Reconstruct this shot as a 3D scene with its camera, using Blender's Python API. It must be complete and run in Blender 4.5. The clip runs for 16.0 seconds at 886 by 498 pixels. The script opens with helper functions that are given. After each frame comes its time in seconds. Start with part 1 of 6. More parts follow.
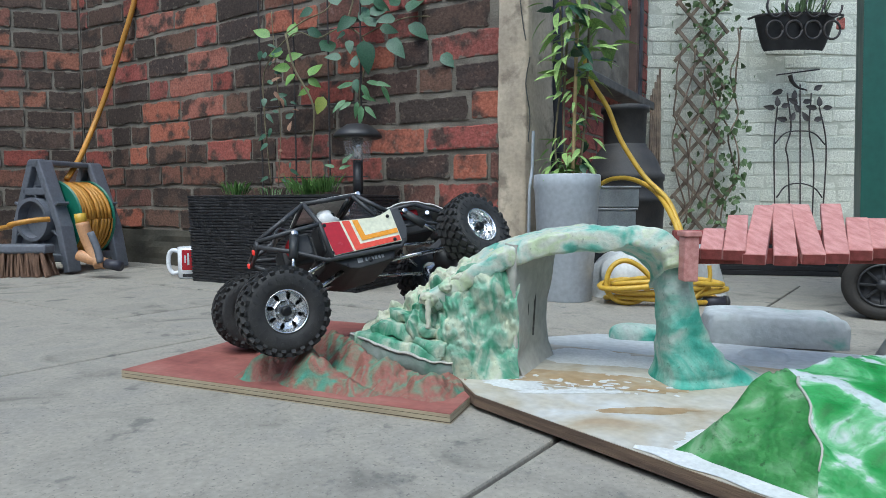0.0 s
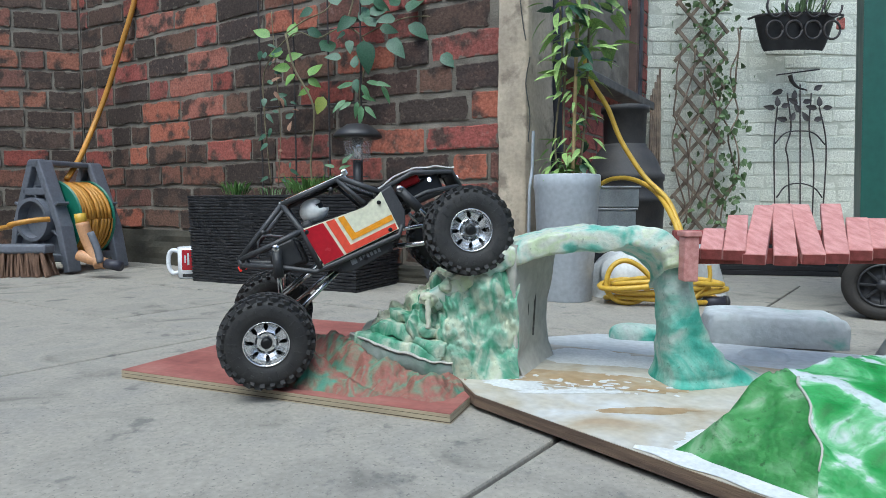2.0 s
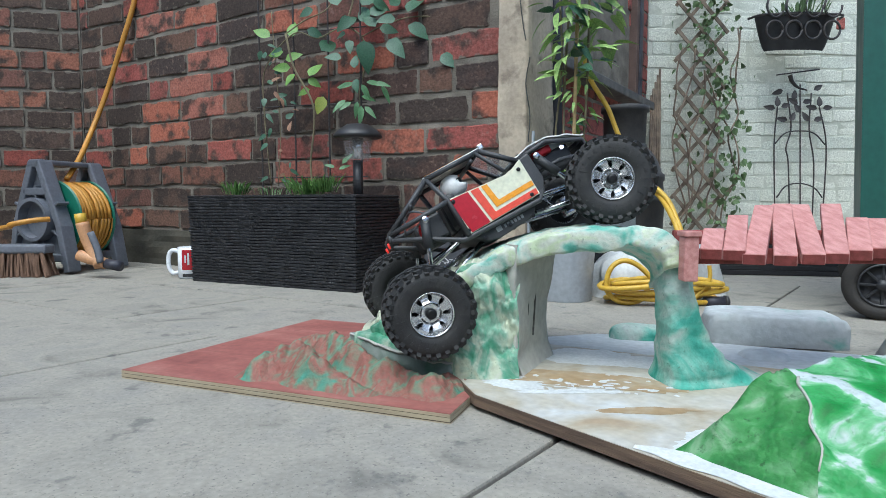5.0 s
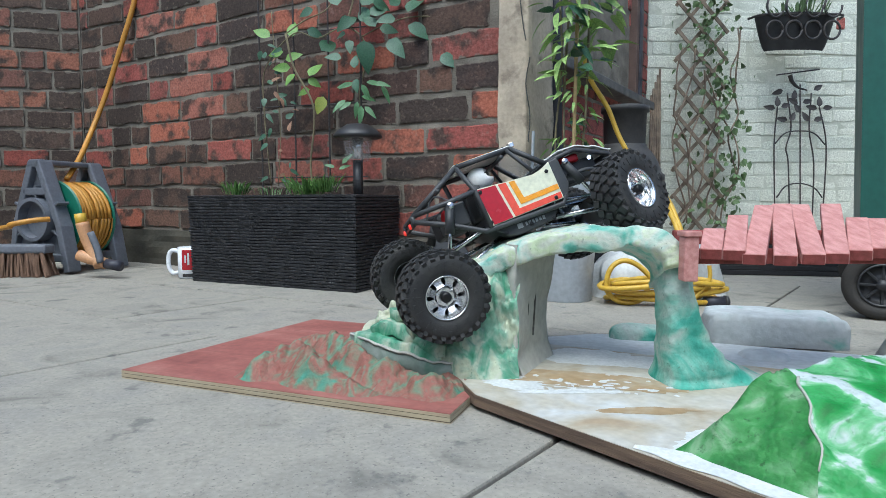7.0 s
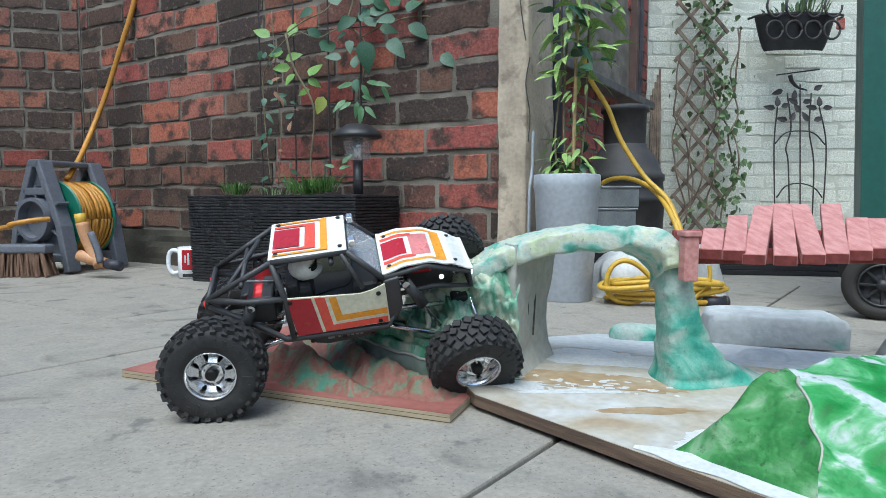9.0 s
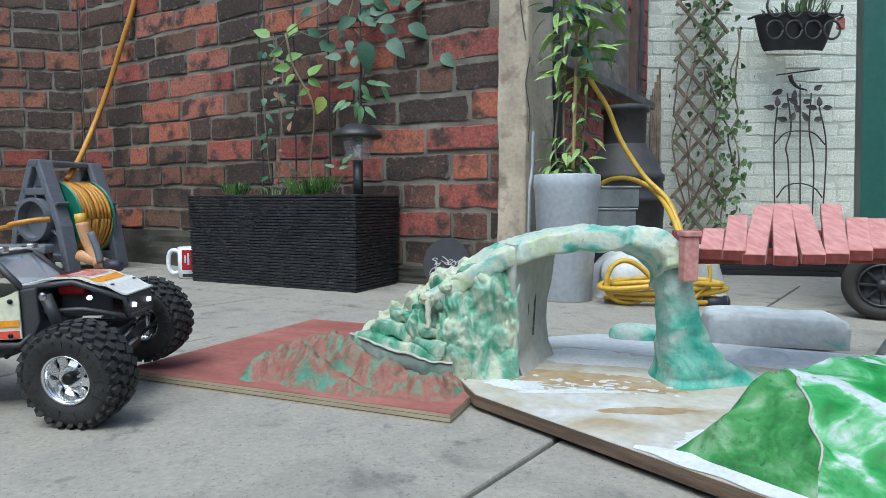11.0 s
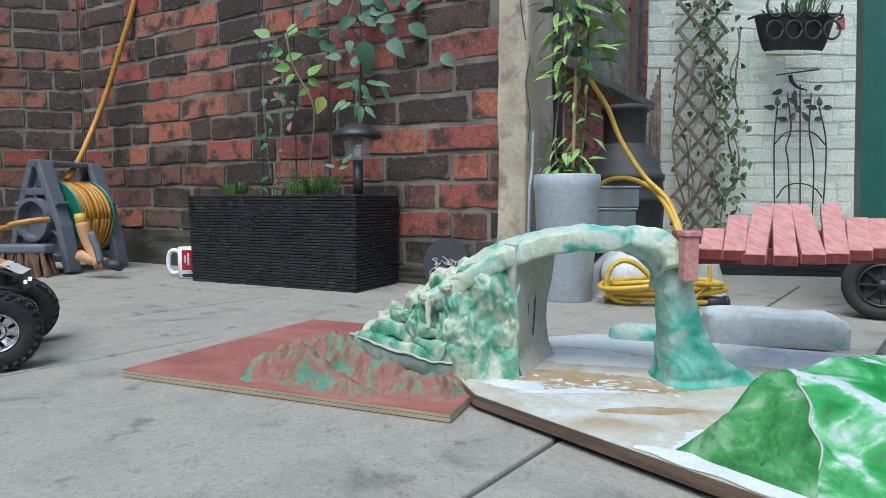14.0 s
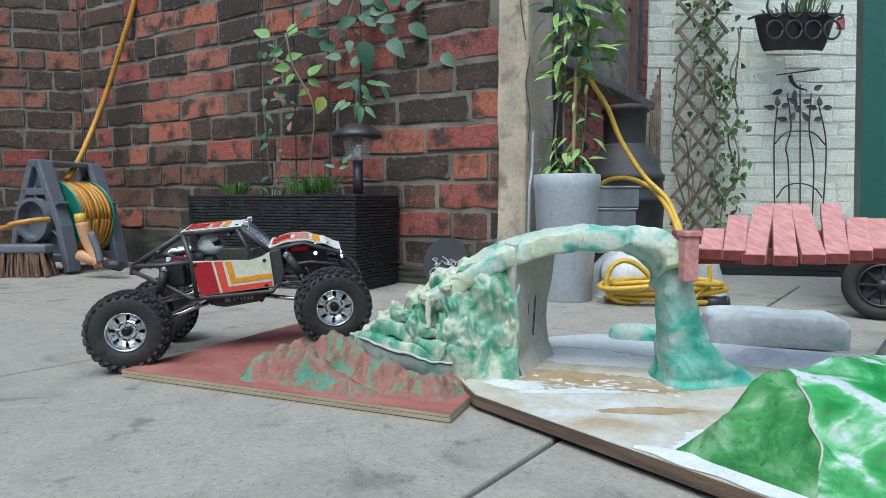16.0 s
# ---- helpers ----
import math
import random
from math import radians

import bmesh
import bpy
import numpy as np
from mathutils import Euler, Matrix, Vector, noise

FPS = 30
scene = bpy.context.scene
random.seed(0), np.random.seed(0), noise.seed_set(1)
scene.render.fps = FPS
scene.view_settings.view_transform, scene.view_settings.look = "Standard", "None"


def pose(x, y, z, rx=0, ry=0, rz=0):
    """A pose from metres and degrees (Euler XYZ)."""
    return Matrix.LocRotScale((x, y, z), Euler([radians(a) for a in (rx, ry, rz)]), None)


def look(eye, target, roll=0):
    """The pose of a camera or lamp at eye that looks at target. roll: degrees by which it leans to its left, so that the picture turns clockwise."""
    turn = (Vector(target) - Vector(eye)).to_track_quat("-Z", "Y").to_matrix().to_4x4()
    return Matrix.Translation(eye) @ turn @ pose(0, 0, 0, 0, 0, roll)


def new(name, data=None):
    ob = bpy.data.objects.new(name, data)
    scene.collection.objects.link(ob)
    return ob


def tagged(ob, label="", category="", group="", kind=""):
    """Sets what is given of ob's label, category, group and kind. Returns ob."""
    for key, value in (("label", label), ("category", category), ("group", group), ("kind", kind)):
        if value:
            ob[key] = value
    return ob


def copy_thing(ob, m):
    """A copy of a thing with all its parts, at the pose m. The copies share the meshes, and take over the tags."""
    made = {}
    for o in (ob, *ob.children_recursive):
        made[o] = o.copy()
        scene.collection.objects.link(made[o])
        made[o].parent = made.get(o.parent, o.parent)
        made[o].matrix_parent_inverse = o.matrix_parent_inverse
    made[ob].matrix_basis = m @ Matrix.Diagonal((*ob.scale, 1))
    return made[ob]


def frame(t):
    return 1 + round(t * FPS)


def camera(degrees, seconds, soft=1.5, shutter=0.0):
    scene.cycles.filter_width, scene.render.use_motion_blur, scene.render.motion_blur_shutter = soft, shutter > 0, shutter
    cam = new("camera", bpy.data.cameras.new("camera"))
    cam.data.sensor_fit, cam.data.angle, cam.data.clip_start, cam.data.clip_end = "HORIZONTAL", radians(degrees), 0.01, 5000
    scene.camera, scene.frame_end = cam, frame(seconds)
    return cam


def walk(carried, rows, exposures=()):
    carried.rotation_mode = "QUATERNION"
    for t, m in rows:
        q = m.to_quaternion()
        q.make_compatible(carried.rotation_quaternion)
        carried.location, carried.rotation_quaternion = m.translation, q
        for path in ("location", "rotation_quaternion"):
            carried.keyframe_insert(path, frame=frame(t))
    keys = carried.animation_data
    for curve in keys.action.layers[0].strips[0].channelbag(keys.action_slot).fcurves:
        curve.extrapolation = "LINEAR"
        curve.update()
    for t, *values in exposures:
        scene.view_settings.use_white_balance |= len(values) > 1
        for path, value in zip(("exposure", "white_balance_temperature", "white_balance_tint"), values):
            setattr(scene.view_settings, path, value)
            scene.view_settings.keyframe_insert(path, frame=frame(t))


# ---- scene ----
cam = camera(71.45, 16.0, soft=0.75)
EYE = pose(0, 0, 0.24, 90 - 4.25, 0, 0)
walk(cam, [(0.0, EYE), (16.0, EYE)], [(0.0, 0.47, 5600, 0), (1.5, 0.56, 5600, 0), (3.0, 0.64, 5600, 0), (9.0, 0.66, 5600, 0), (11.5, 0.62, 5600, 0), (16.0, 0.60, 5600, 0)])

# ---- light: bright overcast sky over a walled yard ----
world = bpy.data.worlds.new("sky")
scene.world = world
world.use_nodes = True
wn = world.node_tree
sky = wn.nodes.new("ShaderNodeTexSky")
sky.sky_type = "NISHITA"
sky.sun_disc = False
sky.sun_elevation, sky.sun_rotation = radians(62), radians(200)
sky.air_density, sky.dust_density, sky.ozone_density = 1.0, 4.0, 1.0
wn.nodes["Background"].inputs[1].default_value = 0.13
wn.links.new(sky.outputs[0], wn.nodes["Background"].inputs[0])
sun_data = bpy.data.lights.new("sun", "SUN")
sun_data.energy, sun_data.angle, sun_data.color = 1.3, radians(40), (1.0, 0.985, 0.96)
sun = new("sun", sun_data)
sun.matrix_world = look((-1.0, -2.6, 5.2), (0, 0, 0))


# ---- materials ----
def mat(name, c1, c2=None, scale=30.0, rough=0.7, metal=0.0, bump=0.2, fine=None, ramp=(0.35, 0.65), spec=0.5, coat=0.0, stretch=None):
    """Two colours mixed by coarse noise, fine grain in brightness, bump and uneven gloss."""
    m = bpy.data.materials.new(name)
    m.use_nodes = True
    nt, N = m.node_tree, m.node_tree.nodes
    b = N["Principled BSDF"]
    tc = N.new("ShaderNodeTexCoord")
    src = tc.outputs["Object"]
    if stretch:
        mp = N.new("ShaderNodeMapping")
        mp.inputs["Scale"].default_value = stretch
        nt.links.new(src, mp.inputs[0])
        src = mp.outputs[0]
    n1, n2 = N.new("ShaderNodeTexNoise"), N.new("ShaderNodeTexNoise")
    n1.inputs["Scale"].default_value, n1.inputs["Detail"].default_value = scale, 5
    n2.inputs["Scale"].default_value, n2.inputs["Detail"].default_value = fine or scale * 9, 6
    for n in (n1, n2):
        nt.links.new(src, n.inputs["Vector"])
    r = N.new("ShaderNodeValToRGB")
    r.color_ramp.elements[0].position, r.color_ramp.elements[1].position = ramp
    r.color_ramp.elements[0].color = (*c1, 1)
    r.color_ramp.elements[1].color = (*(c2 or [v * 0.75 for v in c1]), 1)
    nt.links.new(n1.outputs[0], r.inputs[0])
    mr = N.new("ShaderNodeMapRange")
    mr.inputs[3].default_value, mr.inputs[4].default_value = 0.72, 1.28
    nt.links.new(n2.outputs[0], mr.inputs[0])
    mx = N.new("ShaderNodeMix")
    mx.data_type, mx.blend_type = "RGBA", "MULTIPLY"
    mx.inputs[0].default_value = 1.0
    nt.links.new(r.outputs[0], mx.inputs[6])
    nt.links.new(mr.outputs[0], mx.inputs[7])
    nt.links.new(mx.outputs[2], b.inputs["Base Color"])
    rr = N.new("ShaderNodeMapRange")
    rr.inputs[3].default_value, rr.inputs[4].default_value = max(0.03, rough - 0.12), min(1, rough + 0.12)
    nt.links.new(n1.outputs[0], rr.inputs[0])
    nt.links.new(rr.outputs[0], b.inputs["Roughness"])
    b.inputs["Metallic"].default_value = metal
    b.inputs["Specular IOR Level"].default_value = spec
    b.inputs["Coat Weight"].default_value = coat
    if bump:
        bp = N.new("ShaderNodeBump")
        bp.inputs["Strength"].default_value, bp.inputs["Distance"].default_value = bump, 0.002
        nt.links.new(n2.outputs[0], bp.inputs["Height"])
        nt.links.new(bp.outputs[0], b.inputs["Normal"])
    return m


def ramp_stops(r, stops):
    e = r.color_ramp.elements
    while len(e) < len(stops):
        e.new(0.5)
    for k, (p, c) in enumerate(stops):
        e[k].position, e[k].color = p, (*c, 1)


def layered(m, stops, scale, detail=6, keep=0.0, stretch=None, distort=0.6, seed=0.0):
    """Replace the coarse colour of m by a ramp of several paints over distorted noise."""
    nt, N = m.node_tree, m.node_tree.nodes
    r = next(n for n in N if n.type == "VALTORGB")
    n1 = next(n for n in N if n.type == "TEX_NOISE")
    n1.inputs["Scale"].default_value, n1.inputs["Detail"].default_value = scale, detail
    n1.inputs["Distortion"].default_value = distort
    if seed:
        mp = N.new("ShaderNodeMapping")
        mp.inputs["Location"].default_value = (seed, seed * 1.7, seed * 0.6)
        if stretch:
            mp.inputs["Scale"].default_value = stretch
        tc = next(n for n in N if n.type == "TEX_COORD")
        nt.links.new(tc.outputs["Object"], mp.inputs[0])
        nt.links.new(mp.outputs[0], n1.inputs["Vector"])
    ramp_stops(r, stops)
    return m


def piece_mat(name, stops, soot, soot_amount, rough=0.9, bump=0.6, soot_scale=15.0, soft=0.13, smear=None):
    """Bricks: each piece takes its own colour, soot and spalling on top."""
    m = bpy.data.materials.new(name)
    m.use_nodes = True
    nt, N = m.node_tree, m.node_tree.nodes
    b = N["Principled BSDF"]
    oi = N.new("ShaderNodeObjectInfo")
    r = N.new("ShaderNodeValToRGB")
    r.color_ramp.interpolation = "CONSTANT"
    ramp_stops(r, stops)
    nt.links.new(oi.outputs["Random"], r.inputs[0])
    add = N.new("ShaderNodeVectorMath")
    add.operation = "ADD"
    sc = N.new("ShaderNodeVectorMath")
    sc.operation = "SCALE"
    sc.inputs[0].default_value = (17, 31, 7)
    nt.links.new(oi.outputs["Random"], sc.inputs["Scale"])
    geo = N.new("ShaderNodeNewGeometry")
    nt.links.new(geo.outputs["Position"], add.inputs[0])
    nt.links.new(sc.outputs[0], add.inputs[1])
    n1, n2 = N.new("ShaderNodeTexNoise"), N.new("ShaderNodeTexNoise")
    n1.inputs["Scale"].default_value, n1.inputs["Detail"].default_value = soot_scale, 9
    n2.inputs["Scale"].default_value, n2.inputs["Detail"].default_value = 130, 6
    nt.links.new(add.outputs[0], n1.inputs["Vector"])
    nt.links.new(add.outputs[0], n2.inputs["Vector"])
    s = N.new("ShaderNodeValToRGB")
    ramp_stops(s, [(soot_amount, (0, 0, 0)), (soot_amount + soft, (1, 1, 1))])
    nt.links.new(n1.outputs[0], s.inputs[0])
    mx = N.new("ShaderNodeMix")
    mx.data_type = "RGBA"
    mx.inputs[6].default_value = (*soot, 1)
    nt.links.new(s.outputs[0], mx.inputs[0])
    nt.links.new(r.outputs[0], mx.inputs[7])
    mr = N.new("ShaderNodeMapRange")
    mr.inputs[3].default_value, mr.inputs[4].default_value = 0.25, 1.65
    nt.links.new(n2.outputs[0], mr.inputs[0])
    mm = N.new("ShaderNodeMix")
    mm.data_type, mm.blend_type = "RGBA", "MULTIPLY"
    mm.inputs[0].default_value = 1
    nt.links.new(mx.outputs[2], mm.inputs[6])
    nt.links.new(mr.outputs[0], mm.inputs[7])
    nt.links.new(mm.outputs[2], b.inputs["Base Color"])
    if smear:
        def math_node(op, p, q):
            n = N.new("ShaderNodeMath")
            n.operation = op
            for k, v in enumerate((p, q)):
                if isinstance(v, (int, float)):
                    n.inputs[k].default_value = v
                else:
                    nt.links.new(v, n.inputs[k])
            return n.outputs[0]
        tc, sep, n3 = N.new("ShaderNodeTexCoord"), N.new("ShaderNodeSeparateXYZ"), N.new("ShaderNodeTexNoise")
        nt.links.new(tc.outputs["Generated"], sep.inputs[0])
        n3.inputs["Scale"].default_value, n3.inputs["Detail"].default_value = 38, 8
        nt.links.new(add.outputs[0], n3.inputs["Vector"])
        ex = math_node("MULTIPLY", math_node("SUBTRACT", math_node("ABSOLUTE", math_node("SUBTRACT", sep.outputs[0], 0.5), 0), 0.455), 22.0)
        ez = math_node("MULTIPLY", math_node("SUBTRACT", math_node("ABSOLUTE", math_node("SUBTRACT", sep.outputs[2], 0.5), 0), 0.37), 7.5)
        e = math_node("ADD", math_node("MAXIMUM", math_node("MAXIMUM", ex, ez), -0.55), math_node("MULTIPLY", math_node("SUBTRACT", n3.outputs[0], 0.5), 4.2))
        edge = N.new("ShaderNodeValToRGB")
        ramp_stops(edge, [(0.45, (0, 0, 0)), (0.85, (1, 1, 1))])
        nt.links.new(e, edge.inputs[0])
        lime = N.new("ShaderNodeMix")
        lime.data_type = "RGBA"
        lime.inputs[7].default_value = (*smear, 1)
        nt.links.new(edge.outputs[0], lime.inputs[0])
        nt.links.new(mm.outputs[2], lime.inputs[6])
        nt.links.new(lime.outputs[2], b.inputs["Base Color"])
    b.inputs["Roughness"].default_value = rough
    b.inputs["Specular IOR Level"].default_value = 0.25
    bp = N.new("ShaderNodeBump")
    bp.inputs["Strength"].default_value, bp.inputs["Distance"].default_value = bump, 0.003
    nt.links.new(n2.outputs[0], bp.inputs["Height"])
    nt.links.new(bp.outputs[0], b.inputs["Normal"])
    return m


def glass(name, tint=(0.9, 0.93, 0.95), rough=0.05, ior=1.12):
    m = bpy.data.materials.new(name)
    m.use_nodes = True
    b = m.node_tree.nodes["Principled BSDF"]
    b.inputs["Base Color"].default_value = (*tint, 1)
    b.inputs["Roughness"].default_value = rough
    b.inputs["Transmission Weight"].default_value = 1.0
    b.inputs["IOR"].default_value = ior
    return m


def glow(name, col, k):
    m = mat(name, col, bump=0)
    b = m.node_tree.nodes["Principled BSDF"]
    b.inputs["Emission Color"].default_value = (*col, 1)
    b.inputs["Emission Strength"].default_value = k
    return m


M = dict(
    mortar=mat("mortar", (0.235, 0.21, 0.172), (0.12, 0.105, 0.084), 9, 0.95, bump=0.8, fine=220),
    brick=piece_mat("brick", [(0, (0.30, 0.095, 0.075)), (0.13, (0.085, 0.055, 0.045)), (0.26, (0.25, 0.085, 0.07)), (0.36, (0.36, 0.125, 0.08)), (0.48, (0.06, 0.045, 0.04)), (0.60, (0.30, 0.09, 0.075)), (0.72, (0.14, 0.07, 0.055)), (0.84, (0.05, 0.04, 0.036)), (0.93, (0.33, 0.13, 0.095))], (0.08, 0.052, 0.043), 0.38, smear=(0.155, 0.136, 0.11)),
    brick_dark=piece_mat("brick_sooty", [(0, (0.09, 0.058, 0.045)), (0.25, (0.14, 0.08, 0.058)), (0.4, (0.06, 0.045, 0.038)), (0.58, (0.24, 0.07, 0.055)), (0.75, (0.10, 0.062, 0.048)), (0.88, (0.18, 0.085, 0.06))], (0.05, 0.038, 0.032), 0.40, smear=(0.115, 0.102, 0.083)),
    brick_side=piece_mat("brick_weathered", [(0, (0.22, 0.10, 0.075)), (0.22, (0.11, 0.075, 0.06)), (0.42, (0.28, 0.12, 0.08)), (0.6, (0.075, 0.055, 0.045)), (0.8, (0.18, 0.09, 0.07))], (0.065, 0.048, 0.04), 0.38, smear=(0.155, 0.136, 0.11)),
    brick_white=piece_mat("brick_whitewashed", [(0, (0.60, 0.62, 0.54)), (0.3, (0.64, 0.66, 0.58)), (0.6, (0.56, 0.59, 0.52)), (0.8, (0.62, 0.64, 0.56))], (0.46, 0.48, 0.40), 0.24, 0.7, 0.3),
    brick_red=piece_mat("brick_red", [(0, (0.30, 0.095, 0.08)), (0.4, (0.26, 0.08, 0.07)), (0.7, (0.33, 0.11, 0.09))], (0.08, 0.045, 0.04), 0.34),
    mortar_white=mat("mortar_whitewashed", (0.54, 0.56, 0.49), (0.42, 0.44, 0.37), 12, 0.85, bump=0.4),
    render=mat("cement_render", (0.54, 0.46, 0.35), (0.38, 0.32, 0.245), 9, 0.92, bump=0.6, fine=90),
    plinth=mat("mossy_plinth", (0.075, 0.068, 0.05), (0.036, 0.035, 0.027), 9, 0.95, bump=0.8),
    gap=mat("joint_grit", (0.10, 0.10, 0.095), (0.05, 0.05, 0.045), 40, 0.95, bump=0.5),
)


# ---- mesh helpers ----
def part(name, bm, material, parent=None, label="", smooth=False, m=None):
    me = bpy.data.meshes.new(name)
    bm.to_mesh(me)
    bm.free()
    for k in (material if isinstance(material, (list, tuple)) else [material]):
        me.materials.append(k)
    if smooth:
        me.shade_smooth()
    ob = new(name, me)
    if parent is not None:
        ob.parent = parent
    if m is not None:
        ob.matrix_local = m
    if label:
        ob["label"] = label
    return ob


def thing(name, label, category, m=None, group="", kind=""):
    ob = new(name)
    ob.empty_display_size = 0.05
    if m is not None:
        ob.matrix_world = m
    return tagged(ob, label, category, group, kind)


def box(bm, c, s, m=None, bevel=0.0):
    g = bmesh.ops.create_cube(bm, size=1.0, matrix=(m or Matrix()) @ Matrix.LocRotScale(c, None, s))
    if bevel:
        es = list({e for v in g["verts"] for e in v.link_edges})
        bmesh.ops.bevel(bm, geom=es, offset=bevel, segments=2, affect="EDGES", profile=0.5)
    return bm


def boxm(c, s, bevel=0.0, m=None):
    return box(bmesh.new(), c, s, m, bevel)


def lathe(prof, n=32, bm=None, m=None, close=False):
    """Turn (radius, height) pairs about z."""
    bm = bm or bmesh.new()
    m = m or Matrix()
    rings = []
    for r, z in prof:
        rings.append([bm.verts.new(m @ Vector((r * math.cos(a), r * math.sin(a), z))) for a in (2 * math.pi * k / n for k in range(n))] if r > 1e-6 else [bm.verts.new(m @ Vector((0, 0, z)))])
    if close:
        rings.append(rings[0])
    for a, b in zip(rings, rings[1:]):
        for k in range(n):
            j = (k + 1) % n
            if len(a) == 1 and len(b) == 1:
                continue
            if len(a) == 1:
                bm.faces.new((a[0], b[k], b[j]))
            elif len(b) == 1:
                bm.faces.new((a[k], a[j], b[0]))
            else:
                bm.faces.new((a[k], a[j], b[j], b[k]))
    bmesh.ops.recalc_face_normals(bm, faces=bm.faces)
    return bm


def smooth_path(pts, sub=8):
    """Catmull-Rom through pts."""
    P = [Vector(p) for p in pts]
    P = [2 * P[0] - P[1], *P, 2 * P[-1] - P[-2]]
    out = []
    for i in range(1, len(P) - 2):
        a, b, c, d = P[i - 1:i + 3]
        for k in range(sub):
            t = k / sub
            out.append(0.5 * (2 * b + (c - a) * t + (2 * a - 5 * b + 4 * c - d) * t * t + (3 * b - a - 3 * c + d) * t ** 3))
    return out + [P[-2]]


def tube(pts, r, n=8, bm=None, sub=0, r2=None):
    """A round bar along pts; r2: radius at the far end."""
    bm = bm or bmesh.new()
    P = smooth_path(pts, sub) if sub else [Vector(p) for p in pts]
    rings, side = [], None
    for i, p in enumerate(P):
        t = (P[min(i + 1, len(P) - 1)] - P[max(i - 1, 0)]).normalized()
        if side is None:
            side = t.orthogonal().normalized()
        side = (side - t * side.dot(t)).normalized()
        up = t.cross(side)
        q = r if r2 is None else r + (r2 - r) * i / (len(P) - 1)
        rings.append([bm.verts.new(p + q * (math.cos(a) * side + math.sin(a) * up)) for a in (2 * math.pi * k / n for k in range(n))])
    for a, b in zip(rings, rings[1:]):
        for k in range(n):
            bm.faces.new((a[k], a[(k + 1) % n], b[(k + 1) % n], b[k]))
    bm.faces.new(rings[0][::-1])
    bm.faces.new(rings[-1])
    bmesh.ops.recalc_face_normals(bm, faces=bm.faces)
    return bm


def prism(poly, h, bm=None, m=None, bevel=0.0):
    """A flat outline (x, y) raised by h along z."""
    bm = bm or bmesh.new()
    m = m or Matrix()
    lo = [bm.verts.new(m @ Vector((x, y, 0))) for x, y in poly]
    hi = [bm.verts.new(m @ Vector((x, y, h))) for x, y in poly]
    fs = [bm.faces.new(lo[::-1]), bm.faces.new(hi)]
    n = len(poly)
    for k in range(n):
        fs.append(bm.faces.new((lo[k], lo[(k + 1) % n], hi[(k + 1) % n], hi[k])))
    if bevel:
        bmesh.ops.bevel(bm, geom=list({e for f in fs for e in f.edges}), offset=bevel, segments=2, affect="EDGES", profile=0.5)
    bmesh.ops.recalc_face_normals(bm, faces=bm.faces)
    return bm


def sheet(fn, nu, nv, bm=None, back=None):
    """A surface fn(u, v) -> point for u, v in 0..1; back: fn for the reverse side, closing it into a solid."""
    bm = bm or bmesh.new()
    g = [[bm.verts.new(fn(i / nu, j / nv)) for j in range(nv + 1)] for i in range(nu + 1)]
    for i in range(nu):
        for j in range(nv):
            bm.faces.new((g[i][j], g[i + 1][j], g[i + 1][j + 1], g[i][j + 1]))
    if back:
        h = [[bm.verts.new(back(i / nu, j / nv)) for j in range(nv + 1)] for i in range(nu + 1)]
        for i in range(nu):
            for j in range(nv):
                bm.faces.new((h[i][j], h[i][j + 1], h[i + 1][j + 1], h[i + 1][j]))
        rim = [(i, 0) for i in range(nu)] + [(nu, j) for j in range(nv)] + [(i, nv) for i in range(nu, 0, -1)] + [(0, j) for j in range(nv, 0, -1)]
        for (a, b), (c, d) in zip(rim, rim[1:] + rim[:1]):
            bm.faces.new((g[a][b], h[a][b], h[c][d], g[c][d]))
        bmesh.ops.recalc_face_normals(bm, faces=bm.faces)
    return bm


def lerp(a, b, t):
    return a + (b - a) * t


def curve1(x, pts):
    """Smooth interpolation through (x, value) pairs."""
    if x <= pts[0][0]:
        return pts[0][1]
    for (a, p), (b, q) in zip(pts, pts[1:]):
        if x <= b:
            t = (x - a) / (b - a)
            return lerp(p, q, t * t * (3 - 2 * t))
    return pts[-1][1]


def sway(p, s, k=1.0):
    """Noise at point p, wavelength s metres."""
    return k * noise.noise(Vector(p) / s)



def spotted(m, dark, scale, lo, hi, amount=1.0):
    """Darker stains with soft edges over the colour of m."""
    nt, N = m.node_tree, m.node_tree.nodes
    b = N["Principled BSDF"]
    old = b.inputs["Base Color"].links[0].from_socket
    n1 = N.new("ShaderNodeTexNoise")
    n1.inputs["Scale"].default_value, n1.inputs["Detail"].default_value, n1.inputs["Roughness"].default_value = scale, 6, 0.62
    geo = N.new("ShaderNodeNewGeometry")
    nt.links.new(geo.outputs["Position"], n1.inputs["Vector"])
    mr = N.new("ShaderNodeMapRange")
    mr.inputs[1].default_value, mr.inputs[2].default_value = lo, hi
    mr.inputs[3].default_value, mr.inputs[4].default_value = 0.0, amount
    nt.links.new(n1.outputs[0], mr.inputs[0])
    mx = N.new("ShaderNodeMix")
    mx.data_type = "RGBA"
    nt.links.new(mr.outputs[0], mx.inputs[0])
    nt.links.new(old, mx.inputs[6])
    mx.inputs[7].default_value = (*dark, 1)
    nt.links.new(mx.outputs[2], b.inputs["Base Color"])
    return m


def sheer(name, tint, alpha, rough=0.08):
    """Thin clear plastic that lets most light straight through."""
    m = bpy.data.materials.new(name)
    m.use_nodes = True
    b = m.node_tree.nodes["Principled BSDF"]
    b.inputs["Base Color"].default_value = (*tint, 1)
    b.inputs["Roughness"].default_value = rough
    b.inputs["Alpha"].default_value = alpha
    return m

